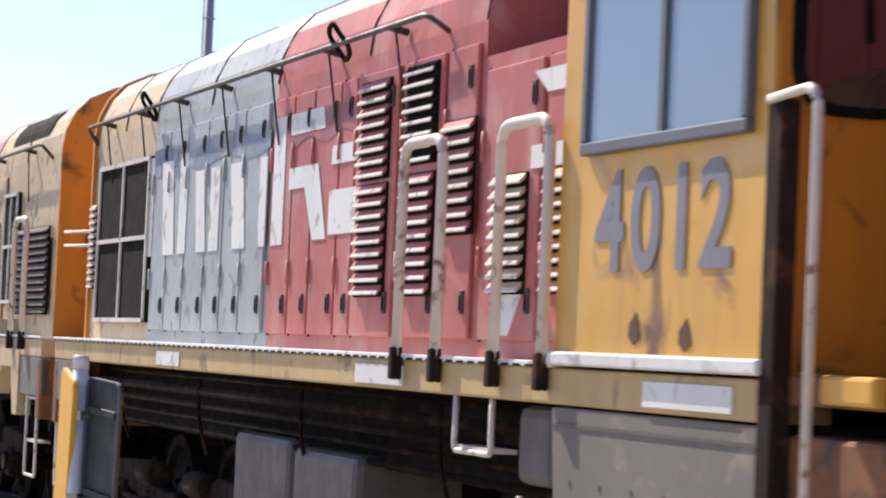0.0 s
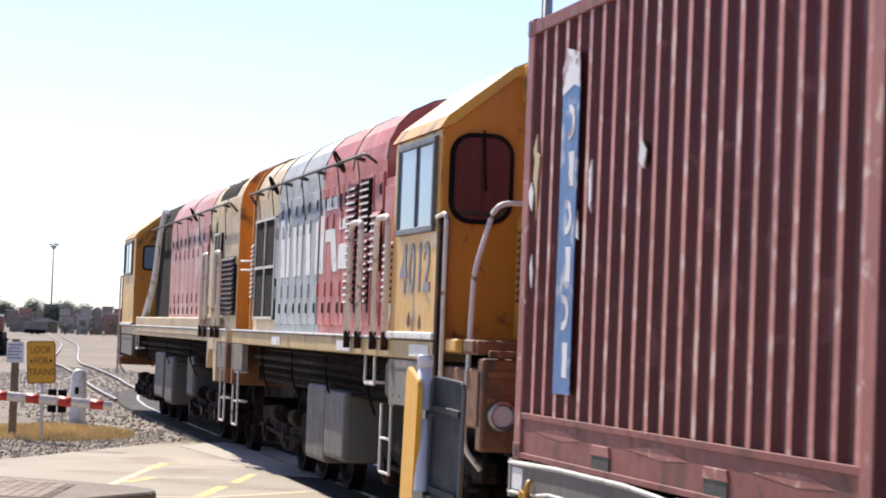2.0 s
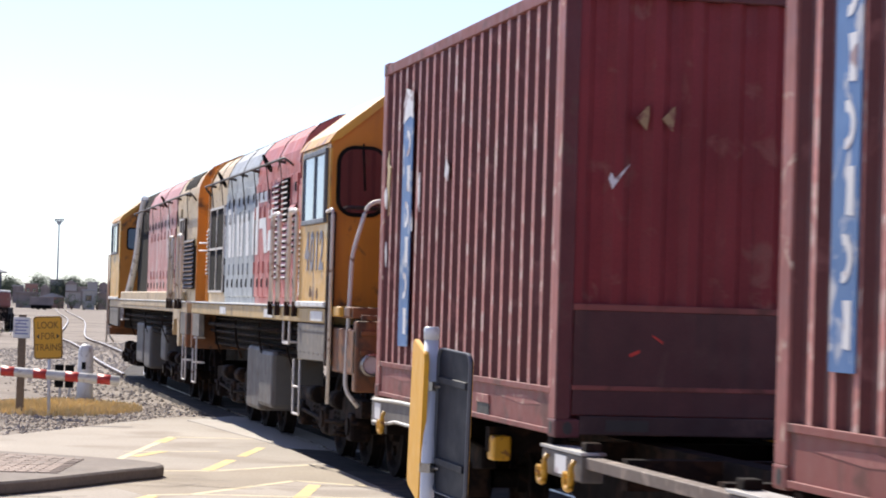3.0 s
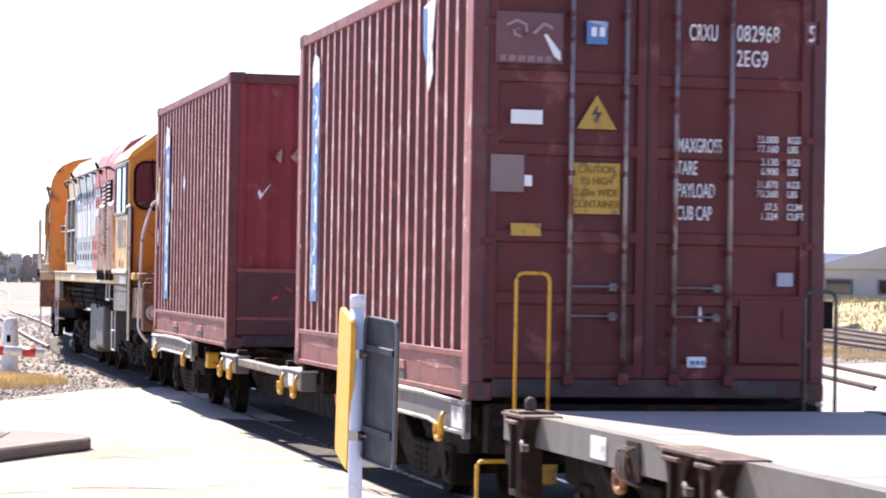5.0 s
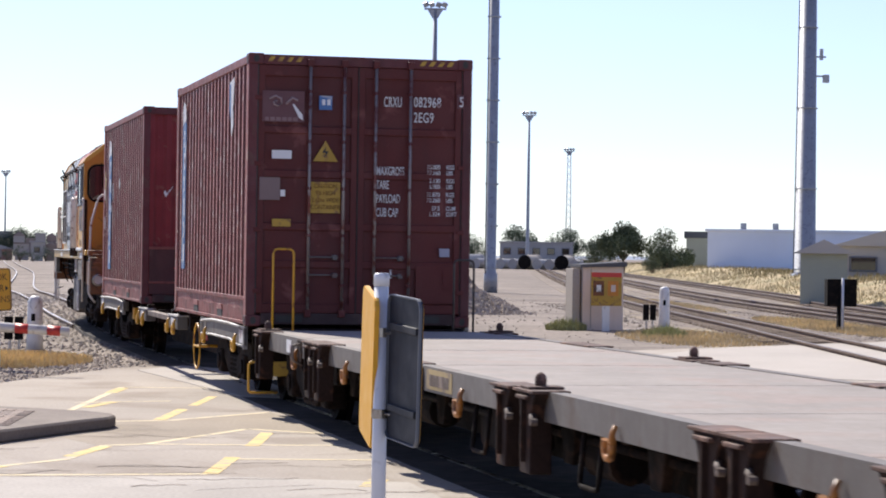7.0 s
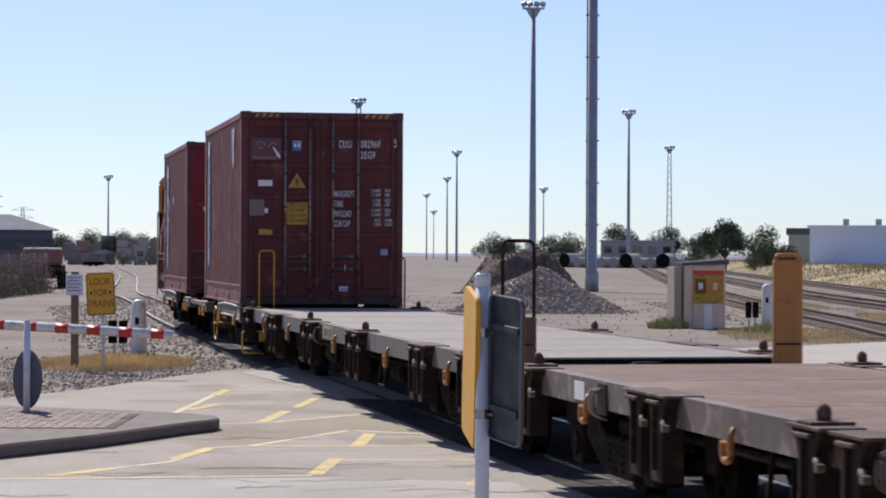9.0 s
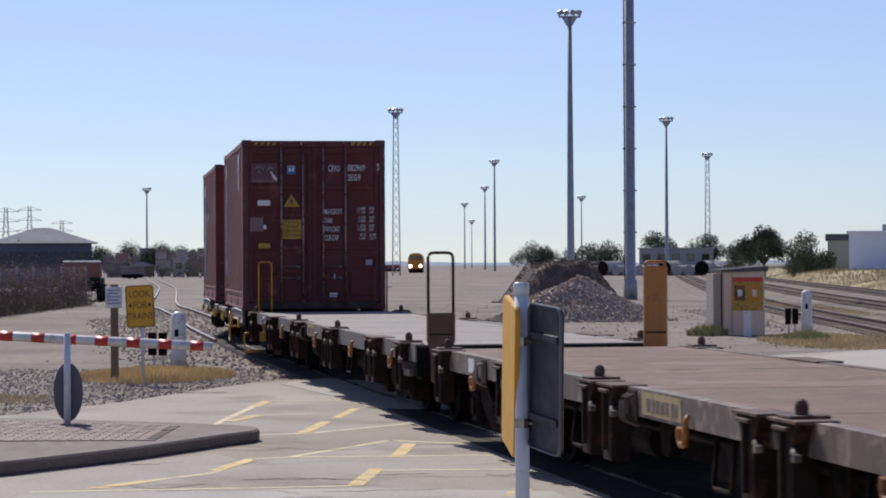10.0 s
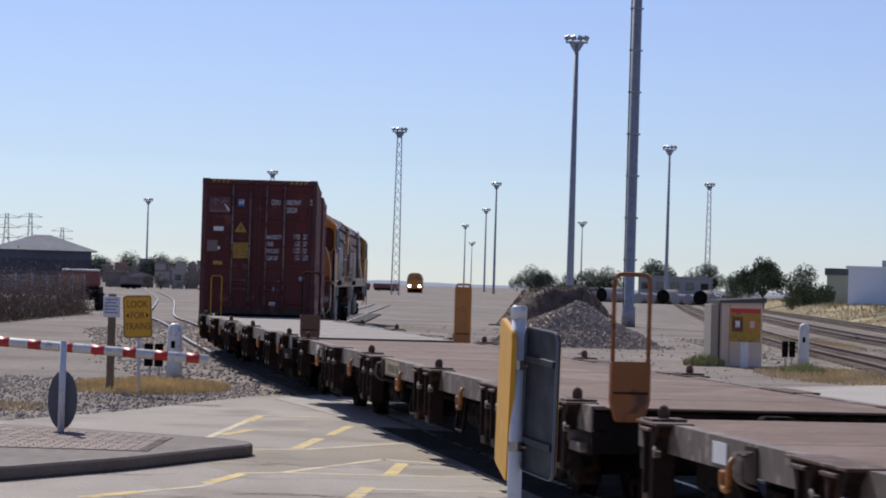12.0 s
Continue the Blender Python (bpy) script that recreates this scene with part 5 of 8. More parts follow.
def stake_pocket(owner, y, sx, wide=0.24, deep=0.48):
    """A heavy flared pedestal at the sill that carries a container fitting."""
    x, h = sx * 1.219, wide / 2
    bm = B()
    prism(bm, [(y - h * 1.75, 0.932), (y + h * 1.75, 0.932), (y + h * 1.20, 0.865), (y + h * 0.95, 0.79), (y + h * 0.92, 0.932 - deep), (y - h * 0.92, 0.932 - deep), (y - h * 0.95, 0.79), (y - h * 1.20, 0.865)], "x", *sorted((x - sx * 0.05, x + sx * 0.085)), 0.006)
    p = part("stake_pocket", bm, M_IRON, owner)
    bm = B()
    box(bm, *sorted((x - sx * 0.13, x + sx * 0.105)), y - h * 1.85, y + h * 1.85, 0.932, 0.950, 0.004)
    part("bracket_cap", bm, M_CAP, p)
    bm = B()
    tube(bm, bend([(x + sx * 0.06, y - h * 0.9, 0.80), (x + sx * 0.10, y - h * 1.5, 0.80), (x + sx * 0.10, y - h * 1.9, 0.77)], 0.03, 3), 0.018, 6)
    disc(bm, (x + sx * 0.10, y - h * 1.9, 0.77), "x", 0.022, -0.02, 0.02, 8)
    part("release_lever", bm, M_SILL_BROWN, p)
    part("bracket_web", prism(B(), [(y - 0.012, 0.90), (y + 0.012, 0.90), (y + 0.012, 0.52), (y - 0.012, 0.52)], "x", *sorted((x + sx * 0.083, x + sx * 0.115)), 0.004), M_IRON, p)
    part("drain_lip", box(B(), *sorted((x + sx * 0.085, x + sx * 0.12)), y - h * 0.9, y + h * 0.9, 0.893, 0.915, 0.006), M_CAP, p)


def lash_hook(owner, y, sx, m):
    """A cast J-shaped lashing hook under the sill."""
    x = sx * 1.235
    bm = B()
    tube(bm, [(x, y - 0.045, 0.845), (x + sx * 0.02, y - 0.045, 0.80), (x + sx * 0.02, y - 0.045, 0.745)], [0.014, 0.018, 0.024], 8)
    tube(bm, bend([(x + sx * 0.02, y - 0.045, 0.76), (x + sx * 0.02, y - 0.04, 0.675), (x + sx * 0.02, y + 0.05, 0.665), (x + sx * 0.02, y + 0.085, 0.72), (x + sx * 0.02, y + 0.07, 0.765)], 0.05, 4), 0.023, 8)
    part("lash_hook", bm, m, owner)


def end_board(owner, x0, x1, y, material, hoop):
    low, bm = 0.84 if material is M_BOARD_RUST else 0.56, B()
    if hoop:
        prism(bm, [(x0, 1.25), (x1, 1.25), (x1, 0.98), (x1 - 0.035, 0.86), (x1 - 0.045, low), (x0 + 0.045, low), (x0 + 0.035, 0.86), (x0, 0.98)], "y", y - 0.03, y + 0.03, 0.010)
    else:
        prism(bm, [(x0, 1.70), (x1, 1.70), (x1, 0.60), (x0, 0.60)], "y", y - 0.03, y + 0.03, 0.012)
    b = part("end_board", bm, material, owner, "upright end board")
    part("board_seam", box(B(), x0 + 0.02, x1 - 0.02, y - 0.034, y - 0.029, 1.03, 1.045), M_IRON, b)
    bm = B()
    if hoop:
        tube(bm, bend([(x0 + 0.015, y, 1.25), (x0 + 0.015, y, 1.84), (x1 - 0.015, y, 1.84), (x1 - 0.015, y, 1.25)], 0.06, 5), 0.015, 7)
    else:
        tube(bm, bend([(x0 + 0.02, y, 1.66), (x0 + 0.02, y, 1.74), (x1 - 0.02, y, 1.74), (x1 - 0.02, y, 1.66)], 0.04, 5), 0.015, 7)
    part("hand_hoop", bm, material if material in (M_BOARD, M_BOARD_RUST) else M_IRON, b)


def flat_wagon(label, half, deck, sill, pockets, hooks, plates, yellow_bars, board):
    """A bogie container flat: sills, deck, brackets, boards, bogies. Stations are along y from its middle."""
    ob = thing("flat_wagon", label, "wagon", "wagons of the train")
    w = 1.219
    bm = B()
    box(bm, -w + 0.02, w - 0.02, -half, half, 0.89, 0.935, 0.006)
    dk = part("deck", bm, deck, ob)
    for k in range(int(half * 2 / 2.6)):
        u = -half + 1.3 + k * 2.6
        bm = B()
        box(bm, -w + 0.06, w - 0.06, u, u + 0.010, 0.935, 0.9365)
        part("deck_seam", bm, deck, dk)
    for sx in (-1, 1):
        bm = B()
        x = sx * w
        c = [(x, 0.765), (x, 0.942), (x - sx * 0.10, 0.942), (x - sx * 0.10, 0.93), (x - sx * 0.014, 0.93), (x - sx * 0.014, 0.779), (x - sx * 0.10, 0.779), (x - sx * 0.10, 0.765)]
        prism(bm, c, "y", -half, half)
        s = part("side_sill", bm, sill, ob, "worn steel side sill")
        for u, locked in pockets:
            stake_pocket(s, u, sx)
            if locked:
                twist_lock(dk, sx * 1.20, u + 0.04, 0.955, sx)
        for u in hooks:
            lash_hook(s, u, sx, M_HOOK)
        for u in [v - 0.55 for v in plates] + [pockets[2][0] - 0.9]:
            part("lashing_rack", prism(B(), [(u - 0.13, 0.925), (u + 0.06, 0.925), (u + 0.10, 0.73), (u - 0.15, 0.73)], "x", *sorted((x + sx * 0.001, x + sx * 0.012))), M_IRON, s)
            for q in (-0.06, 0.0, 0.06):
                bm = B()
                tube(bm, bend([(x - sx * 0.01, u + q, 0.90), (x + sx * 0.07, u + q - 0.02, 0.88), (x + sx * 0.08, u + q - 0.04, 0.74), (x - sx * 0.01, u + q - 0.05, 0.70)], 0.04), 0.008, 6)
                part("lashing_bar", bm, M_SILL_BROWN, s)
        for u in plates:
            bm = B()
            box(bm, *sorted((x, x + sx * 0.006)), u - 0.13, u + 0.13, 0.79, 0.91)
            part("white_plate", bm, M_DECAL, s)
        for u0, u1 in yellow_bars:
            bm = B()
            box(bm, *sorted((x, x + sx * 0.004)), u0, u1, 0.785, 0.925)
            panel = part("ochre_panel", bm, paint("ochre_worn", (0.36, 0.27, 0.12), 0.7, spots=(0.2, 0.15, 0.11), spot_amount=0.45, spot_size=5), s)
            for k in range(7):
                bm = B()
                a = u0 + 0.08 + k * (u1 - u0 - 0.16) / 7
                box(bm, *sorted((x + sx * 0.004, x + sx * 0.007)), a, a + 0.07, 0.81, 0.89)
                part("number_bar", bm, M_SILL_BROWN, panel)
        # ladder irons and hanging gear
        bm = B()
        for u in (-half * 0.42, -half * 0.12, half * 0.30):
            tube(bm, bend([(x - sx * 0.06, u, 0.77), (x - sx * 0.03, u, 0.45), (x - sx * 0.03, u + 0.35, 0.45), (x - sx * 0.06, u + 0.35, 0.77)], 0.05), 0.016, 6)
        tube(bm, [(x - sx * 0.25, -half * 0.6, 0.66), (x - sx * 0.25, half * 0.6, 0.66)], 0.028, 6)
        part("brake_rigging", bm, M_GRIME_SHADE, s)
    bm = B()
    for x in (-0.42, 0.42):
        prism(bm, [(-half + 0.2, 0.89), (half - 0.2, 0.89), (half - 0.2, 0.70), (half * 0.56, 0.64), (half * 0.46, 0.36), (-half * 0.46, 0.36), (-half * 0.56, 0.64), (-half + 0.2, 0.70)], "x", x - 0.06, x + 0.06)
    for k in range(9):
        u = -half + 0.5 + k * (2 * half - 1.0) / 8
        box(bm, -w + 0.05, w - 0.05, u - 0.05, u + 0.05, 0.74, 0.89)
    part("centre_beam", bm, M_GRIME_SHADE, ob)
    part("brake_reservoir", disc(B(), (0.75, 0.5, 0.55), "y", 0.16, -0.4, 0.4, 14), M_GRIME_SHADE, ob)
    part("valve_box", box(B(), -0.95, -0.6, -0.6, 0.1, 0.42, 0.72, 0.04), M_GRIME_SHADE, ob)
    for u in (-half * 0.33, half * 0.22):
        part("brake_cylinder", disc(B(), (-0.85, u, 0.56), "y", 0.13, -0.28, 0.28, 12), M_GRIME_SHADE, ob)
    for k in range(6):
        u = -half * 0.5 + k * half * 0.2
        part("hanger_bracket", prism(B(), [(u, 0.78), (u + 0.34, 0.78), (u + 0.26, 0.50), (u + 0.08, 0.50)], "x", -1.02, -0.96, 0.006), M_GRIME_SHADE, ob)
    for sy in (-1, 1):
        y = sy * half
        bm = B()
        box(bm, -w + 0.01, w - 0.01, *sorted((y, y - sy * 0.12)), 0.62, 0.93, 0.01)
        hs = part("headstock", bm, M_GRIME_SHADE, ob)
        for sx in (-1, 1):
            stake_pocket(hs, y - sy * 0.55, sx, 0.26, 0.46)
            twist_lock(dk, sx * 1.20, y - sy * 0.50, 0.955, sx)
        coupler(ob, y, sy, 0.76)
        bogie(ob, sy * (half - 2.0), (-0.875, 0.875), 0.365, 0.98, WAGON_WHEEL)
    bm = B()
    tube(bm, [(-1.28, -half + 0.45, 0.72), (-0.9, -half + 0.45, 0.70)], 0.05, 8)
    box(bm, -1.27, -1.21, -half + 0.1, -half + 0.75, 0.62, 0.69, 0.01)
    part("uncoupling_gear", bm, M_SILL_BROWN, ob)
    end_board(ob, -1.11, -0.83, -half - 0.045, board[0], True)
    if board[1]:
        end_board(ob, 1.08, 1.32, -half - 0.08, board[1], False)
    return ob


WAGONS = ((-11.85, -28.25, "long empty flat wagon with a pale grey deck", M_DECK_GREY, M_SILL_FLAT),
          (-29.45, -45.95, "long empty flat wagon with a rusty red deck", M_DECK_RED, M_SILL_BROWN),
          (-47.2, -63.75, "long empty flat wagon with a dusty red deck", M_DECK_RED, M_SILL_BROWN))
for k, (a, b, lab, deck, sill) in enumerate(WAGONS):
    mid, half = (a + b) / 2, (a - b) / 2
    if k == 0:
        wg = flat_wagon(lab, half, deck, sill, [(4.9, False), (4.45, False), (1.72, True), (1.08, False), (-1.80, False), (-2.35, True), (-5.5, False), (-5.9, False)], [s - mid for s in (-14.2, -16.6, -20.54, -23.9, -26.9)], [-13.72 - mid], [(-20.22 - mid, -19.47 - mid)], (paint("board_brown", (0.13, 0.066, 0.04), 0.7, vary=0.2), M_BOARD))
    else:
        o = a + 29.45
        wg = flat_wagon(lab, half, deck, sill, [(4.87, False), (4.43, False), (1.95, True), (1.38, False), (-1.65, False), (-2.27, True), (-4.95, False), (-5.37, False)], [s + o - mid for s in (-31.45, -34.43, -37.95, -41.3, -44.0)], [-31.2 + o - mid, -44.6 + o - mid], [(-37.8 + o - mid, -36.9 + o - mid)], (M_BOARD_RUST, None))
    MOVERS.append((wg, mid, half - 2.0, False, 0.0, 0.0))


def container_wagon():
    """The wagon under the containers: silver end beams, yellow hooks and a low middle."""
    a, b = 5.12, -11.12
    mid, half, w = (a + b) / 2, (a - b) / 2, 1.219
    ob = thing("container_wagon", "silver-grey container wagon with yellow lashing hooks", "wagon", "wagons of the train")

    def at(s):
        return s - mid
    for x in (-0.45, 0.45):
        bm = B()
        prism(bm, [(-half + 0.1, 0.90), (half - 0.1, 0.90), (half - 0.1, 0.68), (half * 0.56, 0.60), (half * 0.46, 0.36), (-half * 0.46, 0.36), (-half * 0.56, 0.60), (-half + 0.1, 0.68)], "x", x - 0.08, x + 0.08)
        part("main_beam", bm, M_GRIME_SHADE, ob)
    for k in range(10):
        u = -half + 0.4 + k * (2 * half - 0.8) / 9
        part("cross_member", box(B(), -w + 0.12, w - 0.12, u - 0.06, u + 0.06, 0.715, 0.895), M_GRIME_SHADE, ob)
    for sx in (-1, 1):
        x = sx * w
        for s0, s1 in ((5.10, 1.5), (-7.57, -10.93)):
            hi, lo = max(s0, s1), min(s0, s1)
            near_end = lo if s0 < 0 else hi
            inner = hi if s0 < 0 else lo
            bm = B()
            sg = 1 if near_end < inner else -1
            pts = [(near_end, 0.925), (near_end, 0.735), (near_end + sg * 0.55, 0.735), (near_end + sg * 1.0, 0.775), (inner - sg * 0.9, 0.775), (inner - sg * 0.3, 0.76), (inner, 0.76), (inner, 0.91), (inner - sg * 0.35, 0.925), (inner - sg * 1.0, 0.945), (near_end + sg * 1.2, 0.945)]
            prism(bm, [(at(u), v) for u, v in pts], "x", *sorted((x - sx * 0.03, x)), 0.004)
            beam = part("end_beam", bm, M_SILL_FLAT, ob, "silver fish-bellied side beam")
            bm = B()
            box(bm, *sorted((x, x + sx * 0.006)), *sorted((at(near_end + sg * 0.08), at(near_end + sg * 0.34))), 0.76, 0.90)
            part("white_plate", bm, M_DECAL, beam)
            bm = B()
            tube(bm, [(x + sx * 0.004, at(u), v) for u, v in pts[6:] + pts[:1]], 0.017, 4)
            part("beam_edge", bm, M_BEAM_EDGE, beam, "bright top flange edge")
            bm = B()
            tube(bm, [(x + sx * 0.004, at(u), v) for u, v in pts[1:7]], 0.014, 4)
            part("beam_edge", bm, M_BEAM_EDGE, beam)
            part("beam_flange", box(B(), *sorted((x - sx * 0.12, x + sx * 0.012)), *sorted((at(inner - sg * 0.34), at(inner - sg * 0.40))), 0.77, 0.92, 0.006), M_SILL, beam)
            part("beam_flange", box(B(), *sorted((x - sx * 0.035, x + sx * 0.012)), *sorted((at(inner), at(inner - sg * 0.05))), 0.72, 0.95, 0.006), M_SILL, beam)
            part("beam_flange", box(B(), *sorted((x - sx * 0.035, x + sx * 0.012)), *sorted((at(near_end), at(near_end + sg * 0.05))), 0.70, 0.95, 0.006), M_SILL, beam)
            lash_hook(beam, at(inner - sg * 0.45), sx, M_RAIL_Y)
            lash_hook(beam, at(near_end + sg * 0.55), sx, M_RAIL_Y)
        for s0, s1 in ((-0.72, -1.65), (-4.30, -5.25)):
            bm = B()
            box(bm, *sorted((x - sx * 0.14, x)), at(s1), at(s0), 0.715, 0.875, 0.010)
            bk = part("middle_bracket", bm, M_SILL_FLAT, ob, "grey container bracket")
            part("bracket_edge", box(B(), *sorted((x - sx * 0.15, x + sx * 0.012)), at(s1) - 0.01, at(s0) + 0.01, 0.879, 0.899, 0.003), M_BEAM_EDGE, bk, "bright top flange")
            for u in (s0 - 0.08, s1 + 0.08):
                part("locking_block", box(B(), *sorted((x - sx * 0.13, x - sx * 0.03)), at(u) - 0.06, at(u) + 0.06, 0.90, 0.955, 0.01), M_GRIME_SHADE, bk)
            bm = B()
            box(bm, *sorted((x, x + sx * 0.006)), at((s0 + s1) / 2) - 0.13, at((s0 + s1) / 2) + 0.13, 0.74, 0.855)
            part("white_plate", bm, M_DECAL, bk)
            for u in (s0 - 0.15, s1 + 0.15):
                lash_hook(bk, at(u), sx, M_RAIL_Y)
        bm = B()
        box(bm, *sorted((x - sx * 0.12, x - sx * 0.02)), at(-4.28), at(-1.67), 0.80, 0.87, 0.006)
        part("middle_rail", bm, M_SILL_BROWN, ob)
        bm = B()
        box(bm, *sorted((x - sx * 0.26, x - sx * 0.12)), at(1.12), at(1.30), 0.66, 0.84, 0.02)
        part("brake_box", bm, M_RAIL_Y, ob)
        # hand brake wheel
        bm = B()
        tube(bm, [(x + sx * 0.05, at(-7.55) + 0.27 * math.cos(k * 0.4), 0.60 + 0.27 * math.sin(k * 0.4)) for k in range(17)], 0.011, 6)
        tube(bm, [(x + sx * 0.05, at(-7.55) - 0.27, 0.60), (x + sx * 0.05, at(-7.55) + 0.27, 0.60)], 0.010, 5)
        tube(bm, [(x - sx * 0.2, at(-7.55), 0.60), (x + sx * 0.06, at(-7.55), 0.60)], 0.02, 6)
        part("hand_brake_wheel", bm, M_RAIL_Y, ob, "yellow hand brake wheel")
        # end handrail
        bm = B()
        xr, zt = sx * (0.85 if sx < 0 else 1.11), 1.77 if sx < 0 else 1.68
        tube(bm, bend([(xr - 0.11, at(-11.16), 0.70), (xr - 0.11, at(-11.16), zt), (xr + 0.11, at(-11.16), zt), (xr + 0.11, at(-11.16), 0.70)], 0.06, 5), 0.013, 7)
        part("end_handrail", bm, M_RAIL_Y if sx < 0 else M_PIPE_DARK, ob, "yellow tubular end handrail" if sx < 0 else "dark tubular end handrail")
        bm = B()
        xs = sx * 1.10
        tube(bm, bend([(xs - sx * 0.15, at(-11.2), 0.58), (xs + sx * 0.11, at(-11.2), 0.58), (xs + sx * 0.11, at(-11.2), 0.26), (xs - sx * 0.2, at(-11.2), 0.26)], 0.04, 4), 0.014, 7)
        part("end_step", bm, M_RAIL_Y, ob)
        for k in range(3):
            bm = B()
            prism(bm, [(at(-5.6 - k * 0.3), 0.62), (at(-5.75 - k * 0.3), 0.62), (at(-5.65 - k * 0.3), 0.74), (at(-5.5 - k * 0.3), 0.74)], "x", *sorted((x - sx * 0.25, x - sx * 0.24)))
            part("warning_stripe", bm, M_BOOM_RED, ob)
    bm = B()
    box(bm, -0.96, -0.68, at(-11.2), at(-11.13), 0.43, 0.60, 0.01)
    part("yellow_box", bm, M_STICKER, ob)
    for sy in (-1, 1):
        bm = B()
        box(bm, -w + 0.1, w - 0.1, *sorted((sy * half, sy * (half - 0.14))), 0.62, 0.93, 0.01)
        part("headstock", bm, M_GRIME_SHADE, ob)
        coupler(ob, sy * half, sy, 0.76)
        bogie(ob, sy * (half - 2.1), (-0.875, 0.875), 0.365, 0.98, WAGON_WHEEL)
    MOVERS.append((ob, mid, half - 2.1, False, 0.0, 0.0))


container_wagon()

# ---- ground, road and tracks ----
GZ = -0.06
SHRINK = Matrix.Translation(EYE) @ Matrix.Scale((EYE.z - RAIL) / EYE.z, 4) @ Matrix.Translation(-EYE)   # brings the rail-top level of this part to the rails
BEFORE = set(bpy.data.objects)


def spot(az, d, z=GZ):
    """A place d metres away at so many degrees to the left of straight ahead."""
    return Vector((-math.sin(radians(az)) * d, math.cos(radians(az)) * d, z))


def sheet(name, outline, z0, z1, material, label, bevel=0.0):
    ob = part(name, prism(B(), outline, "z", z0, z1, bevel), material, None, label)
    return tagged(ob, kind="structure")


bm = B()
ys = [-2500, -300, -40, 20, 60, 100, 160, 300, 700, 2500]
xs = [-2500, -400, -60, -20, 0, 20, 60, 400, 2500]
grid = [[bm.verts.new((x, y, GZ)) for x in xs] for y in ys]
for i in range(len(ys) - 1):
    for j in range(len(xs) - 1):
        bm.faces.new((grid[i][j], grid[i][j + 1], grid[i + 1][j + 1], grid[i + 1][j]))
tagged(part("ground", bm, M_GROUND, None, "flat grey gravel of a rail yard"), kind="structure")
ROAD = [(-45, -18), (-45, 3), (-14, 20), (-5.4, 27.4), (-4.3, 30.2), (-3.5, 33.4), (-2.9, 35.4), (-2.0, 36.4), (7.0, 45.5), (11.4, 50.3), (45, 84), (62, 62), (30, 6), (10, -18)]
sheet("road", ROAD, GZ - 0.05, 0.0, M_ROAD, "sun-bleached grey road over the level crossing", 0.0)
PAD = [(3.5, 37.0), (7.3, 45.2), (11.6, 50.0), (22, 60), (26, 50), (10, 33)]
sheet("pavement", PAD, -0.02, 0.006, M_PAD, "pale concrete crossing pad")
# strip of pale concrete beside the near rail
sheet("pavement", [(-2.6, 34.6), (-2.05, 36.2), (-1.3, 35.2), (0.0, 28.2), (-0.9, 28.6)], -0.02, 0.007, M_PAD, "pale worn concrete edge by the rails")


LAID = []


def road_mark(name, pts, width, m, label):
    bm = B()
    LAID.append(name)
    lift = 0.0015 + 0.00008 * len(LAID)
    for a, b in zip(pts, pts[1:]):
        a, b = Vector((*a, 0)), Vector((*b, 0))
        n = (b - a).cross(Vector((0, 0, 1))).normalized() * width / 2
        q = [a - n, a + n, b + n, b - n]
        hi = [bm.verts.new(p + Vector((0, 0, lift))) for p in q]
        bm.faces.new(hi[::-1])
        bmesh.ops.recalc_face_normals(bm, faces=bm.faces)
    tagged(part(name, bm, m, None, label), kind="structure")


for run in ([(-3.2, 23.4), (-2.68, 25.58), (-2.47, 30.35), (-1.32, 30.42)], [(-3.0, 24.2), (-2.09, 24.33), (-1.53, 24.52), (-0.52, 25.96)],
            [(-2.9, 18.6), (-2.08, 19.86), (-1.88, 21.31), (-1.54, 21.51), (-0.69, 23.46), (0.2, 22.92)], [(-1.54, 21.51), (-0.58, 21.54), (0.3, 21.6)],
            [(-3.3, 18.3), (-1.94, 18.51), (-0.85, 18.69)], [(-0.73, 20.07), (0.46, 20.11)], [(-2.75, 27.2), (-2.1, 27.5), (-1.7, 27.7)]):
    road_mark("road_line", run, 0.085, M_LINE_W, "worn pale yellow road line")
for run, wide in (([(-1.62, 24.6), (-1.47, 26.3)], 0.13), ([(-1.40, 26.9), (-1.25, 28.65)], 0.11), ([(-0.58, 21.42), (-0.48, 23.03)], 0.13), ([(-0.83, 18.69), (-0.71, 20.24)], 0.13), ([(0.39, 17.8), (0.48, 18.4)], 0.16),
                  ([(-2.51, 29.1), (-2.45, 30.15)], 0.15), ([(-2.07, 20.15), (-1.87, 21.2)], 0.13), ([(-2.85, 18.6), (-2.5, 19.2)], 0.15), ([(-2.55, 26.4), (-2.3, 27.5)], 0.13)):
    road_mark("road_line", run, wide, M_LINE, "yellow road dash")
for k, (run, m_) in enumerate((([(-3.2, 24.0), (-2.09, 24.33), (-1.53, 24.52), (-0.52, 25.96), (0.3, 23.4), (0.2, 22.92), (-0.69, 23.46), (-1.54, 21.51), (-1.95, 21.3)], paint("tan_patch", (0.315, 0.27, 0.21), 0.95, spec=0.2, vary=0.12, vary_size=0.5, grain=0.15, grain_size=28)),
                              ([(-3.4, 16.9), (-1.2, 16.5), (0.9, 17.0), (0.7, 18.2), (-0.8, 18.5), (-3.3, 18.2)], paint("pale_patch_road", (0.40, 0.37, 0.325), 0.95, spec=0.2, vary=0.12, vary_size=0.5, grain=0.15, grain_size=28)))):
    sheet("road_patch", run, -0.02, 0.0006 + 0.0002 * k, m_, "worn patch of a different tone in the road")
# tar seams and patches
random.seed(4)
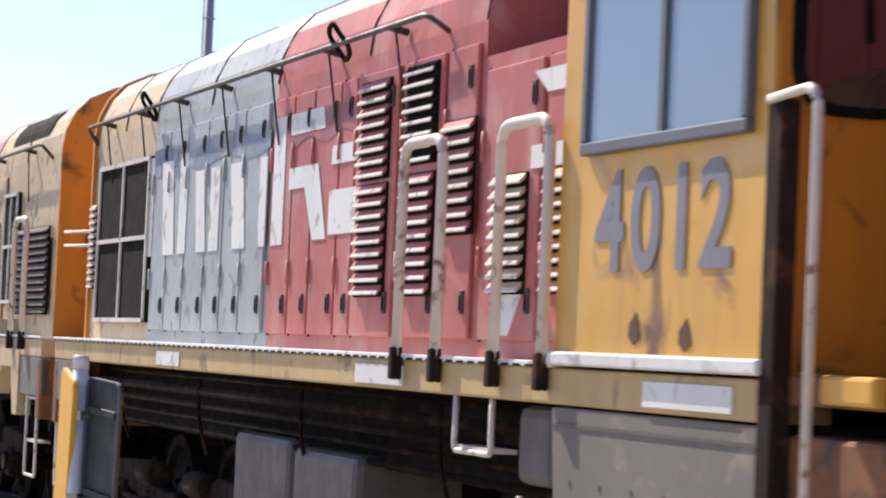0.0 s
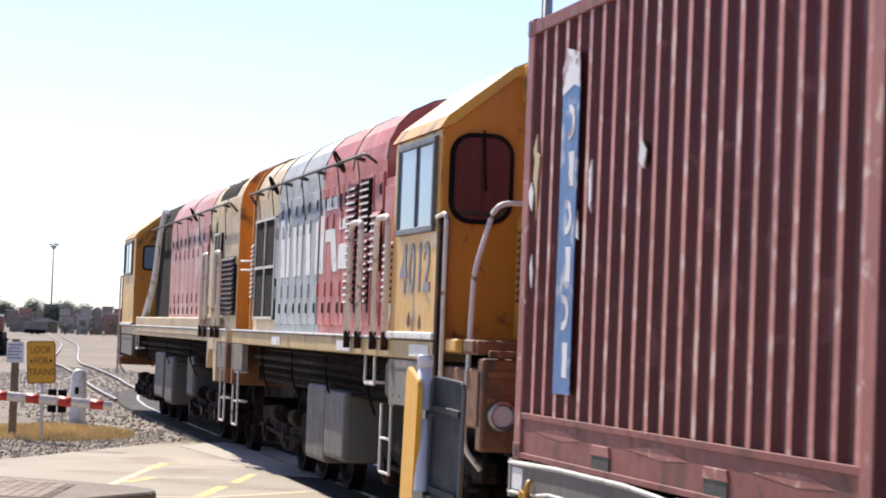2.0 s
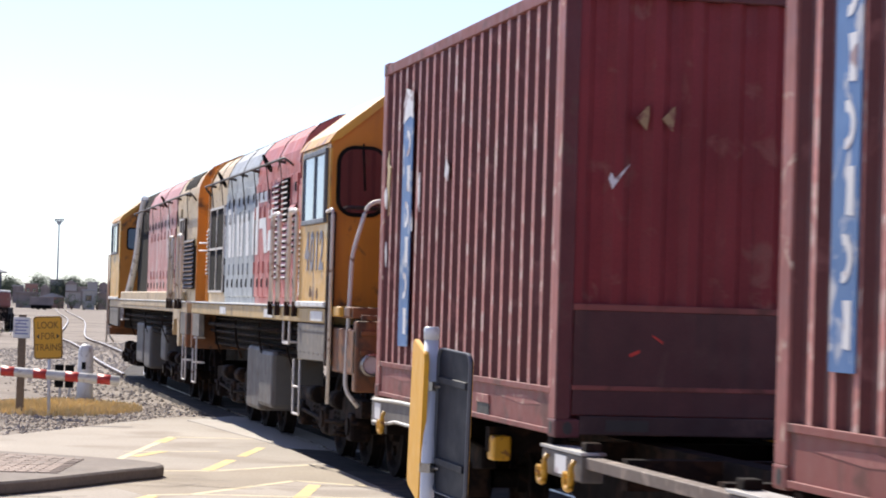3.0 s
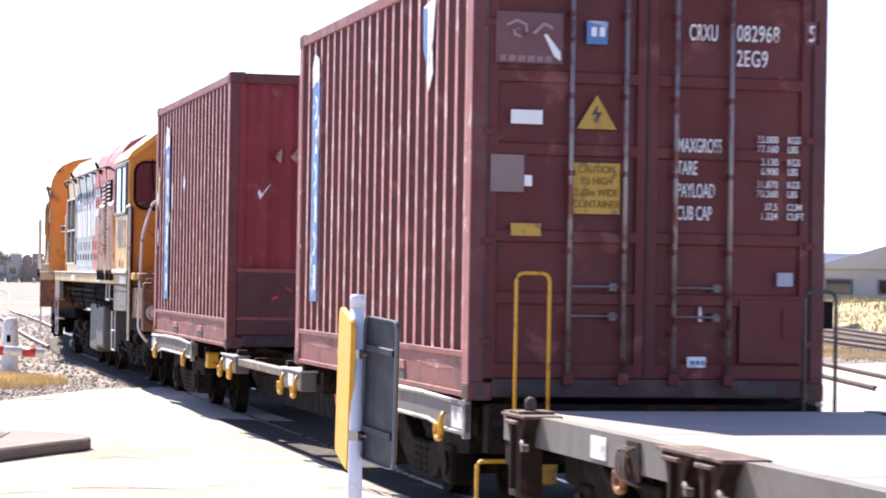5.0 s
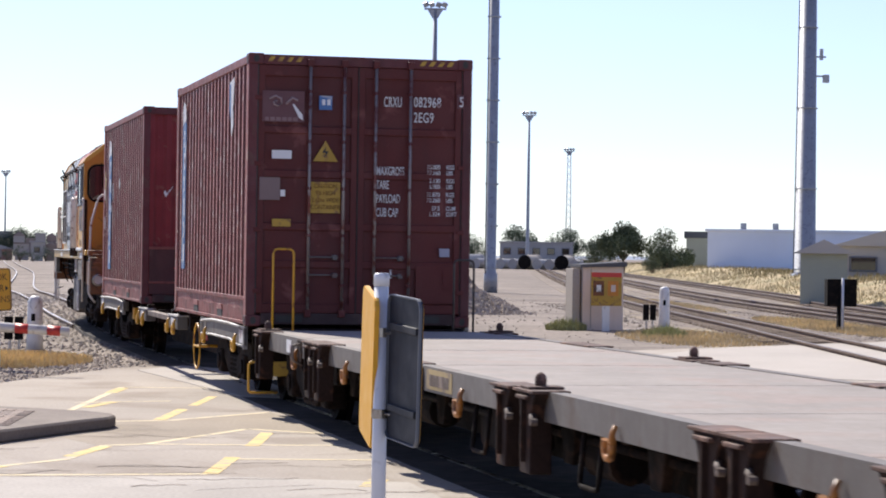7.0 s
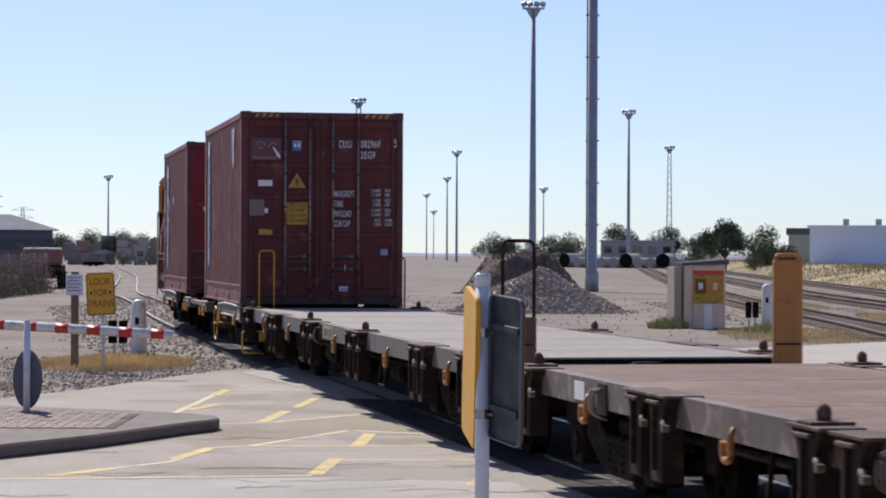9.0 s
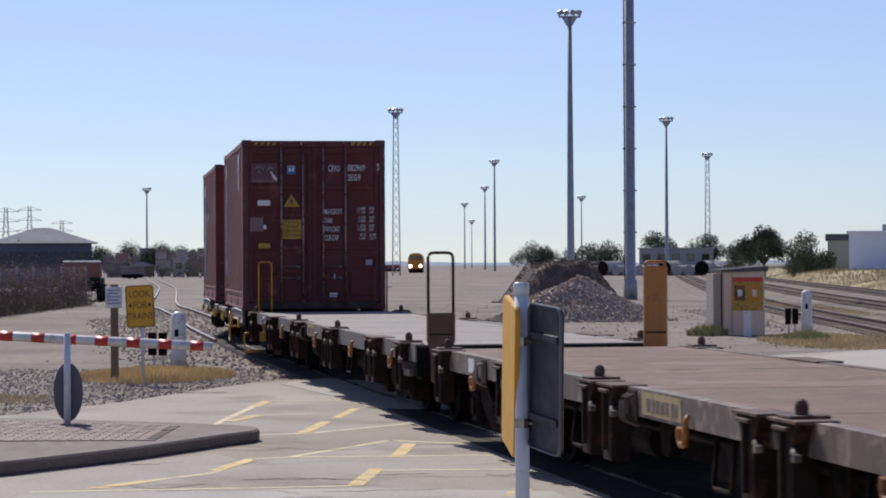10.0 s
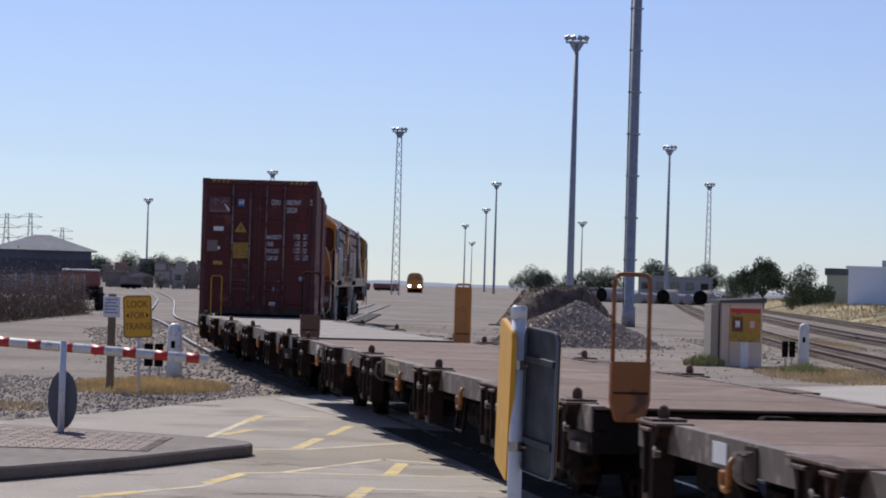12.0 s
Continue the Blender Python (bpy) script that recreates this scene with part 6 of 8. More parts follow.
for k in range(4):
    x, y = random.uniform(-3.5, 0.4), random.uniform(17.5, 29)
    road_mark("tar_seam", [(x, y), (x + random.uniform(0.1, 0.5), y + random.uniform(-0.3, 0.5)), (x + random.uniform(0.5, 1.3), y + random.uniform(-0.2, 0.9))], random.uniform(0.010, 0.022), M_KERB, "dark tar seam in the road")

random.seed(9)
for k in range(34):
    x, y = random.uniform(-3.6, 0.4), random.uniform(16.4, 24.0)
    run = [(x, y)]
    for q in range(random.randint(4, 8)):
        run.append((run[-1][0] + random.uniform(0.06, 0.24), run[-1][1] + random.uniform(-0.12, 0.14)))
    road_mark("road_crack", run, random.uniform(0.008, 0.026), M_DIRT, "ragged dirt-filled crack in the road")


def rail_line(name, centre, gauge, label, z=0.0, sleepers=True, head_m=None):
    """Two rails along a line of points, with their sleepers."""
    line = thing(name, label, "railway track")
    tagged(line, kind="structure")
    head = [(-0.033, z - 0.035), (-0.033, z - 0.004), (-0.026, z), (0.026, z), (0.033, z - 0.004), (0.033, z - 0.035), (0.008, z - 0.045), (0.008, z - 0.10), (0.06, z - 0.12), (-0.06, z - 0.12), (-0.008, z - 0.10), (-0.008, z - 0.045)]
    for o in (-gauge / 2 - 0.033, gauge / 2 + 0.033):
        for nm, sect, m in (("rail_web", head, M_RAIL_SIDE), ("rail_head", [(-0.028, z - 0.002), (-0.028, z + 0.004), (0.028, z + 0.004), (0.028, z - 0.002)], head_m or M_STEEL)):
            bm, rings = B(), []
            for i, p in enumerate(centre):
                d = (centre[min(i + 1, len(centre) - 1)] - centre[max(i - 1, 0)]).normalized()
                n = Vector((d.y, -d.x, 0))
                rings.append([bm.verts.new(p + n * (o + u) + Vector((0, 0, v))) for u, v in sect])
            k = len(sect)
            for a, b in zip(rings, rings[1:]):
                for j in range(k):
                    bm.faces.new((a[j], a[(j + 1) % k], b[(j + 1) % k], b[j]))
            bm.faces.new(rings[0]), bm.faces.new(rings[-1])
            bmesh.ops.recalc_face_normals(bm, faces=bm.faces)
            part(nm, bm, m, line)
    if sleepers:
        bm, run = B(), 0.0
        for a, b in zip(centre, centre[1:]):
            d = b - a
            step, u = 0.65, 0.0
            while u < d.length:
                c, e = a + d * (u / d.length), d.normalized()
                n = Vector((e.y, -e.x, 0))
                q = [c + n * sx * 1.05 + e * sy * 0.11 for sx, sy in ((-1, -1), (1, -1), (1, 1), (-1, 1))]
                lo = [bm.verts.new(p + Vector((0, 0, z - 0.16))) for p in q]
                hi = [bm.verts.new(p + Vector((0, 0, z - 0.10))) for p in q]
                bm.faces.new(hi)
                for j in range(4):
                    bm.faces.new((lo[j], lo[(j + 1) % 4], hi[(j + 1) % 4], hi[j]))
                u += step
        tagged(part("sleepers", bm, M_WOOD, line), kind="stuff")
    return line




def smooth(pts, n=6):
    out = []
    for i in range(len(pts) - 1):
        p = [Vector(pts[max(0, min(len(pts) - 1, i + k))]) for k in (-1, 0, 1, 2)]
        for t in (j / n for j in range(n)):
            out.append(0.5 * (2 * p[1] + (p[2] - p[0]) * t + (2 * p[0] - 5 * p[1] + 4 * p[2] - p[3]) * t * t + (3 * p[1] - p[0] - 3 * p[2] + p[3]) * t ** 3))
    return out + [Vector(pts[-1])]


rail_line("track", smooth([(-5.0, 54.5, 0), (-6.9, 66.0, 0), (-8.5, 77.0, 0), (-10.6, 90, 0), (-13.0, 105, 0), (-18.0, 147, 0), (-22.9, 186, 0), (-33.7, 263, 0), (-50, 385, 0)]), 1.067, "bright rails of a diverging track", 0.03, False)
SIDINGS = [smooth([(9.9, 38, 0), (10.4, 50, 0), (10.85, 59, 0), (11.2, 69, 0), (11.75, 83, 0), (13.0, 105, 0), (16.2, 150, 0), (22.0, 225, 0), (30.5, 330, 0)]),
           smooth([(15.3, 50, 0), (15.8, 70, 0), (16.1, 84, 0), (16.7, 99, 0), (18.3, 125, 0), (21.1, 164, 0), (26.6, 240, 0), (35.0, 350, 0)]),
           smooth([(17.9, 66, 0), (19.4, 88, 0), (20.9, 105, 0), (22.4, 126, 0), (24.9, 163, 0), (28.2, 212, 0), (36.5, 340, 0)])]
for k, line in enumerate(SIDINGS):
    sheet("ballast_bed", [(p.x - 1.9, p.y) for p in line] + [(p.x + 1.9, p.y) for p in line[::-1]], GZ - 0.05, GZ + 0.012 + 0.005 * k, M_TRACK_GROUND, "grey-brown ballast bed of a side track")
BANK = smooth([(18.4, 58, 0), (21.2, 88, 0), (23.2, 114, 0), (25.0, 145, 0), (28.5, 190, 0), (32.6, 256, 0), (39.0, 360, 0)], 8)


def bank_top(d):
    """Height of the bank d metres behind its foot."""
    return 0.85 * min(1.0, max(0.0, d) / 5.0) ** 0.8


bm, rows_ = B(), []
for i, p in enumerate(BANK):
    rows_.append([bm.verts.new((p.x + d, p.y, GZ - 0.02 + bank_top(d) * (1 + 0.35 * noise.noise(Vector((p.y * 0.06, d * 0.3, 2.0)))))) for d in (-0.6, 0.0, 0.8, 1.8, 3.0, 4.5, 7.0, 11.0, 18.0)])
for a, b in zip(rows_, rows_[1:]):
    for j in range(8):
        bm.faces.new((a[j], a[j + 1], b[j + 1], b[j]))
tagged(part("grass_bank", bm, M_BANK, None, "low bank of dry earth and straw beyond the tracks", True), kind="structure")
bm, low, peaks = B(), [], []
for k in range(121):
    a_ = -30 + k * 0.5
    p_ = spot(a_, 1500, GZ)
    low.append(bm.verts.new(p_)), peaks.append(bm.verts.new(p_ + Vector((0, 30, 1.9 + 1.8 * noise.noise(Vector((a_ * 0.33, 1.0, 0))) + 1.0 * noise.noise(Vector((a_ * 1.7, 4.0, 0)))))))
back_ = [bm.verts.new(v.co + Vector((0, 120, -20))) for v in peaks]
for i in range(120):
    bm.faces.new((low[i], low[i + 1], peaks[i + 1], peaks[i]))
    bm.faces.new((peaks[i], peaks[i + 1], back_[i + 1], back_[i]))
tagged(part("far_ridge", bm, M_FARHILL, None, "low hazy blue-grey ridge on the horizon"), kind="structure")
for k, line in enumerate(SIDINGS):
    rail_line("track", line, 1.067, "worn rails of a side track", 0.11 if k else 0.09, True, M_RAIL_TOP)

# traffic island
ISLAND = [(-2.02, 23.75), (-1.97, 23.5), (-2.02, 23.2), (-2.25, 22.75), (-2.9, 21.2), (-3.65, 19.9), (-6.0, 16.4), (-11, 15), (-12, 22), (-6.5, 25.9), (-4.6, 25.3), (-2.95, 24.5), (-2.3, 24.1)]
isl = sheet("traffic_island", ISLAND, 0.0, 0.12, M_KERB, "grey concrete kerb of a traffic island", 0.02)
mid_i = Vector((-5.5, 21.5))


def inset(pts, k):
    return [(mid_i.x + (x - mid_i.x) * k, mid_i.y + (y - mid_i.y) * k) for x, y in pts]


def inside(x, y, poly):
    c = False
    for (x0, y0), (x1, y1) in zip(poly, poly[1:] + poly[:1]):
        if (y0 > y) != (y1 > y) and x < (x1 - x0) * (y - y0) / (y1 - y0) + x0:
            c = not c
    return c


# ---- signs and crossing furniture ----


def panel_sign(parent, w, h, face, back, label, r=0.05):
    """A sign plate with rounded corners and a folded rim, standing in the x, z plane and facing -y."""
    bm = B()
    prism(bm, rounded(-w / 2, w / 2, 0, h, r), "y", 0.0, 0.006)
    p = part("sign_plate", bm, back, parent, label)
    bm = B()
    prism(bm, rounded(-w / 2 + 0.004, w / 2 - 0.004, 0.004, h - 0.004, r), "y", -0.003, 0.0)
    part("sign_face", bm, face, p)
    for z in (h * 0.22, h * 0.78):
        part("back_rail", box(B(), -w / 2 + 0.03, w / 2 - 0.03, 0.006, 0.022, z - 0.015, z + 0.015, 0.003), back, p)
    outer, inner, bm = rounded(-w / 2, w / 2, 0, h, r), rounded(-w / 2 + 0.006, w / 2 - 0.006, 0.006, h - 0.006, r * 0.9), B()
    loops = [[bm.verts.new((x, y, z)) for x, z in line] for line, y in ((outer, 0.006), (outer, 0.018), (inner, 0.018), (inner, 0.006))]
    n = len(outer)
    for a, b in zip(loops, loops[1:]):
        for j in range(n):
            bm.faces.new((a[j], a[(j + 1) % n], b[(j + 1) % n], b[j]))
    bmesh.ops.recalc_face_normals(bm, faces=bm.faces)
    # On dark backs the rim takes the painted highlight grey.
    part("folded_rim", bm, M_RIM if back is M_SIGN_BACK else back, p, "folded metal rim, its highlight painted in lighter grey")
    return p


def look_words(p, w, h):
    bm = B()
    for o in (0.012,):
        outer, inner = rounded(-w / 2 + o, w / 2 - o, o, h - o, 0.04), rounded(-w / 2 + o + 0.008, w / 2 - o - 0.008, o + 0.008, h - o - 0.008, 0.035)
        va = [[bm.verts.new((x, y, z)) for x, z in ring] for ring in (outer, inner) for y in (-0.0045,)]
        for j in range(len(outer)):
            bm.faces.new((va[0][j], va[0][(j + 1) % len(outer)], va[1][(j + 1) % len(outer)], va[1][j]))
    part("sign_border", bm, M_INK, p)
    for k, words in enumerate(("LOOK", "FOR", "TRAINS")):
        lettering("sign_word", words, h * 0.155, M_FADED_INK, p, Matrix.Translation((0, -0.0045, h * (0.72 - k * 0.26))) @ ON_REAR, align="CENTER", squeeze=0.8, depth=0.0005)
    for sx in (-1, 1):
        part("sign_arrow", prism(B(), [(sx * w * 0.30, h * 0.47), (sx * w * 0.40, h * 0.53), (sx * w * 0.30, h * 0.59)], "y", -0.006, -0.004), M_INK, p)


# near sign post with two plates in a V
d = 10.3
foot = spot(-1.48, d, RAIL)
near = thing("sign_post", "white post with two yellow warning signs, one seen from behind", "sign", "", Matrix.Translation(foot))
bm = B()
tube(bm, [(0, 0, 0), (0, 0, 1.50)], 0.031, 16)
tube(bm, [(0, 0, 1.50), (0, 0, 1.545), (0, 0, 1.555)], [0.034, 0.034, 0.028], 16)
part("post", bm, M_POLE, near)
for name, at, turn, lean in (("back", (0.035, 0.0, 0.85), 106.5, 0.0), ("face", (-0.035, 0.02, 0.79), -84.0, 0.0)):
    p = panel_sign(near, 0.43, 0.62 if name == "back" else 0.66, M_SIGN_Y, M_SIGN_BACK if name == "back" else M_SIGN_Y, "grey back of a sign plate" if name == "back" else "yellow sign plate seen at an angle")
    p.name = "sign_plate"
    if name == "face":
        p.matrix_basis = Matrix.Translation(at) @ Matrix.Rotation(radians(turn), 4, "Z") @ Matrix.Rotation(radians(8.0), 4, "Y") @ Matrix.Translation((-0.215, 0, 0))
    else:
        p.matrix_basis = Matrix.Translation(at) @ Matrix.Rotation(radians(turn), 4, "Z") @ Matrix.Rotation(radians(-2.5), 4, "Y") @ Matrix.Translation((-0.215, 0, 0))
for z in (0.95, 1.30):
    bm = B()
    disc(bm, (0, 0, z), "z", 0.036, -0.02, 0.02, 14)
    tube(bm, [(0.02, -0.03, z), (0.14, -0.075, z - 0.005)], 0.008, 6)
    part("clamp", bm, M_STEEL, near)

# far yellow sign
ys_ = thing("sign_post", "yellow look-for-trains sign on a thin white post", "sign", "", Matrix.Translation((-4.80, 36.0, GZ)))
bm = B()
tube(bm, [(0.03, 0.03, 0), (0.0, 0.03, 1.2)], 0.025, 10)
part("post", bm, M_POLE, ys_)
p = panel_sign(ys_, 0.43, 0.64, M_SIGN_Y, M_SIGN_BACK, "yellow warning plate")
look_words(p, 0.43, 0.64)
p.matrix_basis = pose(0, 0, 0.85, 0, -3, 0)
# timber post with white notice
tp = thing("notice_post", "weathered timber post with a small white notice", "sign", "", Matrix.Translation((-5.29, 36.6, GZ)))
bm = B()
box(bm, -0.055, 0.055, -0.05, 0.05, 0, 1.50, 0.01)
part("post", bm, M_WOOD, tp)
bm = B()
box(bm, -0.13, 0.13, -0.065, -0.052, 1.14, 1.46, 0.005)
pl = part("notice", bm, M_WHITE, tp, "white notice plate")
bm = B()
for k in range(5):
    box(bm, -0.10, 0.10 - 0.03 * (k % 2), -0.068, -0.065, 1.40 - k * 0.05, 1.42 - k * 0.05)
part("notice_bars", bm, paint("notice_blue", (0.2, 0.23, 0.4), 0.6), pl)


def bollard(x, y, h, name="marker_post", label="stubby white round-topped marker post"):
    ob = thing(name, label, "post", "white marker posts", Matrix.Translation((x, y, GZ)))
    bm = B()
    disc(bm, (0, 0, 0), "z", 0.13, 0, 0, 16, hub=[(0, 0.15), (0.25, 0.14), (h - 0.12, 0.13), (h - 0.04, 0.11), (h, 0.05)])
    part("post_body", bm, M_WHITE, ob, "", True)
    bm = B()
    box(bm, -0.05, 0.02, -0.145, -0.12, h * 0.55, h * 0.68, 0.008)
    part("reflector", bm, M_DARK, ob)
    st = part("stand_legs", tube(tube(B(), [(-0.28, 0.1, 0), (-0.28, 0.1, 0.58)], 0.025, 8), [(-0.44, 0.1, 0), (-0.44, 0.1, 0.58)], 0.025, 8), M_POLE, ob)
    bm = B()
    for u in (-0.28, -0.46):
        box(bm, u - 0.075, u + 0.075, 0.02, 0.08, 0.20, 0.60, 0.01)
        box(bm, u - 0.06, u + 0.06, 0.005, 0.02, 0.34, 0.44)
    part("stand_plate", bm, M_DARK, st)
    return ob


bollard(-4.95, 42.0, 0.97)
bollard(8.77, 60.5, 1.06)

# barrier boom
boom = thing("barrier_boom", "white barrier boom with red bands and side skirt", "barrier", "", Matrix.Translation((-9.6, 33.0, GZ)))
a, b = Vector((-3.42, 33.0, 0.60)) - Vector((-9.6, 33.0, GZ)), Vector((-9.6, 33.0, 0.95)) - Vector((-9.6, 33.0, GZ))
bm = B()
v = (a - b).normalized()
tube(bm, [b, a], 0.066, 4)
part("arm", bm, M_WHITE, boom, "white barrier arm")
L_b = (a - b).length
for k in range(12):
    u = L_b - 0.12 - k * 0.44
    bm = B()
    tube(bm, [b + v * (u - 0.18), b + v * u], 0.0675, 4)
    part("red_band", bm, M_BOOM_RED, boom)
bm = B()
box(bm, -0.3, 0.3, -0.2, 0.3, 0, 1.25, 0.03)
part("drive_cabinet", bm, M_GALV, boom)

# round plate on a leaning white pole, seen edge-on
disc_sign = thing("keep_left_sign", "white pole with an oval dark plate seen from behind", "sign", "", Matrix.Translation((-3.98, 24.2, 0.12)))
bm = B()
tube(bm, [(0, 0, 0), (0.0, 0, 0.93)], 0.035, 12)
part("pole", bm, M_POLE, disc_sign)
bm = B()
disc(bm, (0.0, 0.05, 0.33), "y", 0.30, 0, 0.01, 28)
bmesh.ops.scale(bm, vec=(0.5, 1, 1), verts=bm.verts)
part("plate", bm, paint("plate_grey", (0.12, 0.12, 0.14), 0.6, spec=0.3), disc_sign, "dark oval plate back")
# relay hut with warning board
hut = thing("relay_hut", "cream trackside hut with a dark sloping roof", "hut", "", Matrix.Translation((6.85, 58.6, GZ)) @ Matrix.Rotation(radians(8), 4, "Z"))
bm = B()
box(bm, -0.52, 0.52, -0.45, 0.65, 0.0, 1.55, 0.01)
part("hut_body", bm, M_HUT, hut)
bm = B()
prism(bm, [(-0.58, 1.53), (0.58, 1.56), (0.58, 1.68), (-0.58, 1.60)], "y", -0.55, 0.75)
part("hut_roof", bm, M_ROOF, hut)
bm = B()
for x in (-0.52, -0.30):
    box(bm, x - 0.012, x + 0.012, -0.462, -0.452, 0.05, 1.5)
box(bm, -0.75, -0.56, -0.40, 0.3, 0.05, 1.50, 0.01)
part("hut_door", bm, M_PAD, hut)
wb = thing("warning_board", "yellow and red crossing warning board on a white post", "sign", "", Matrix.Translation((6.88, 57.2, GZ)))
bm = B()
box(bm, -0.09, 0.09, -0.03, 0.03, 0, 0.85, 0.01)
part("post", bm, M_WHITE, wb)
bm = B()
box(bm, -0.37, 0.37, -0.06, -0.03, 0.62, 1.42, 0.01)
pl = part("board", bm, M_STICKER, wb, "yellow pictogram board")
bm = B()
box(bm, -0.36, 0.36, -0.064, -0.06, 1.31, 1.42)
part("red_header", bm, M_BOOM_RED, pl)
for x in (-0.19, 0.16):
    bm = B()
    box(bm, x - 0.13, x + 0.13, -0.065, -0.06, 0.86, 1.22, 0.004)
    q = part("pictogram", bm, M_RUST if x < 0 else M_ORANGE, pl)
    bm = B()
    box(bm, x - 0.05, x + 0.06, -0.068, -0.065, 0.96, 1.12)
    part("pictogram_mark", bm, M_HUT if x > 0 else M_WHITE, q)
# black box on a white post
bb = thing("signal_box", "black signal box on a white post", "signal", "", Matrix.Translation((13.3, 60.5, GZ)))
bm = B()
box(bm, -0.38, 0.38, -0.2, 0.2, 0.62, 1.32, 0.02)
part("box_body", bm, M_DARK, bb)
bm = B()
tube(bm, [(0, -0.25, 0), (0, -0.25, 1.35)], 0.035, 8)
part("post", bm, M_POLE, bb)
bm = B()
box(bm, -0.08, 0.08, -0.08, 0.08, 0, 0.65)
part("base", bm, M_DARK, bb)

# ---- masts and lamps ----


def monopole(az, dist, h, r0, r1, label, ring=2.0):
    ob = thing("mast", label, "mast", "", Matrix.Translation(spot(az, dist)))
    bm = B()
    tube(bm, [(0, 0, 0), (0, 0, 0.9), (0, 0, 1.0), (0, 0, h)], [r0 * 1.35, r0 * 1.3, r0, r1], 12)
    pole = part("pole", bm, M_GALV, ob, "", True)
    for k in range(int(h / ring)):
        z = 1.2 + k * ring
        bm = B()
        r = r0 + (r1 - r0) * z / h
        disc(bm, (0, 0, z), "z", r * 1.12, -0.03, 0.03, 12)
        for s in (-1, 1):
            box(bm, s * (r + 0.02) - 0.06, s * (r + 0.02) + 0.06, -0.03, 0.03, z - 0.04, z + 0.04)
        part("step_ring", bm, M_GALV, pole)
    bm = B()
    tube(bm, [(-r0 * 1.1, -0.1, 0), (-r1 * 1.1, -0.1, h)], 0.03, 6)
    part("cable", bm, M_DARK, pole)
    return ob


monopole(-4.09, 111 * 1.03, 26, 0.25, 0.23, "slim grey steel mast with step rings")
m2 = monopole(-11.55, 150, 30, 0.68, 0.42, "thick grey tapering steel mast", 5.0)
bm = B()
for z in (13.2, 14.4):
    tube(bm, [(0.3, 0, z), (1.15, 0, z)], 0.06, 6)
box(bm, 0.95, 1.35, -0.15, 0.15, 12.8, 13.3, 0.03)
box(bm, 0.75, 0.95, -0.15, 0.15, 14.2, 14.9, 0.03)
part("antenna", bm, M_GALV, m2)


def yard_lamp(az, el, h, label="tall galvanised yard floodlight pole", lattice=False, r=None):
    dist = (h - EYE.z) / math.tan(radians(el))
    ob = thing("yard_light", label, "floodlight", "yard floodlights", Matrix.Translation(spot(az, dist)))
    bm = B()
    if lattice:
        q = [(-0.55, -0.55), (0.55, -0.55), (0.55, 0.55), (-0.55, 0.55)]
        for x, y in q:
            tube(bm, [(x, y, 0), (x * 0.55, y * 0.55, h - 0.8)], 0.07, 5)
        n = int(h / 1.3)
        for k in range(n):
            z0, z1 = k * (h - 0.8) / n, (k + 1) * (h - 0.8) / n
            s0, s1 = 1 - 0.45 * z0 / h, 1 - 0.45 * z1 / h
            for i in range(4):
                (x0, y0), (x1, y1) = q[i], q[(i + 1) % 4]
                if k % 2:
                    (x0, y0), (x1, y1) = (x1, y1), (x0, y0)
                tube(bm, [(x0 * s0, y0 * s0, z0), (x1 * s1, y1 * s1, z1)], 0.035, 4)
    else:
        tube(bm, [(0, 0, 0), (0, 0, 1), (0, 0, h - 0.8)], [r or 0.32, r or 0.30, (r or 0.32) * 0.55], 10)
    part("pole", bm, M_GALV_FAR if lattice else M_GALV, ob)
    bm = B()
    box(bm, -1.0, 1.0, -0.25, 0.25, h - 0.95, h - 0.80, 0.02)
    prism(bm, [(-0.25, h - 1.7), (0.25, h - 1.7), (0.7, h - 0.95), (-0.7, h - 0.95)], "y", -0.15, 0.15)
    hd = part("lamp_platform", bm, M_GALV, ob)
    for k in (-0.85, -0.3, 0.3, 0.85):
        bm = B()
        box(bm, -0.24, 0.24, -0.16, 0.16, -0.22, 0.22, 0.05)
        l_ = part("flood_lamp", bm, M_GALV, hd)
        l_.matrix_basis = pose(k, 0, h - 0.48, 25, 18 * (1 if k > 0 else -1), 30 * k)
    return ob


for az, el, h, lat, r in ((-2.67, 6.1, 25, False, 0.36), (1.51, 3.76, 24, True, None), (-4.96, 3.5, 24, False, 0.30), (-0.85, 2.5, 24, False, 0.30), (-0.62, 1.86, 22, False, 0.28), (-0.13, 1.46, 20, False, 0.24),
                          (-2.93, 1.62, 18, False, 0.2), (-5.93, 2.62, 24, True, None), (7.45, 1.86, 20, False, 0.26), (-0.30, 1.05, 16, False, 0.18), (4.52, 2.62, 24, True, None)):
    yard_lamp(az, el, h, "tall lattice yard floodlight tower" if lat else "tall galvanised yard floodlight pole", lat, r)

# far orange engine with its lamps lit
far_engine = thing("far_locomotive", "far orange locomotive with lit headlamps", "locomotive", "locomotives")


def far_pose(dist):
    return Matrix.Translation(spot(1.05, dist, EYE.z + (GZ - EYE.z) * (EYE.z - RAIL) / EYE.z - 0.2))


bm = B()
prism(bm, [(-1.3, 0.9), (-1.3, 2.6), (-1.05, 3.3), (-0.6, 3.6), (0.6, 3.6), (1.05, 3.3), (1.3, 2.6), (1.3, 0.9)], "y", 0, 14, 0.05)
part("body", bm, M_ORANGE, far_engine)
bm = B()
box(bm, -1.0, -0.1, -0.05, 0.02, 2.5, 3.15, 0.04)
box(bm, 0.1, 1.0, -0.05, 0.02, 2.5, 3.15, 0.04)
part("windscreen", bm, M_GLASS_DARK, far_engine)
bm = B()
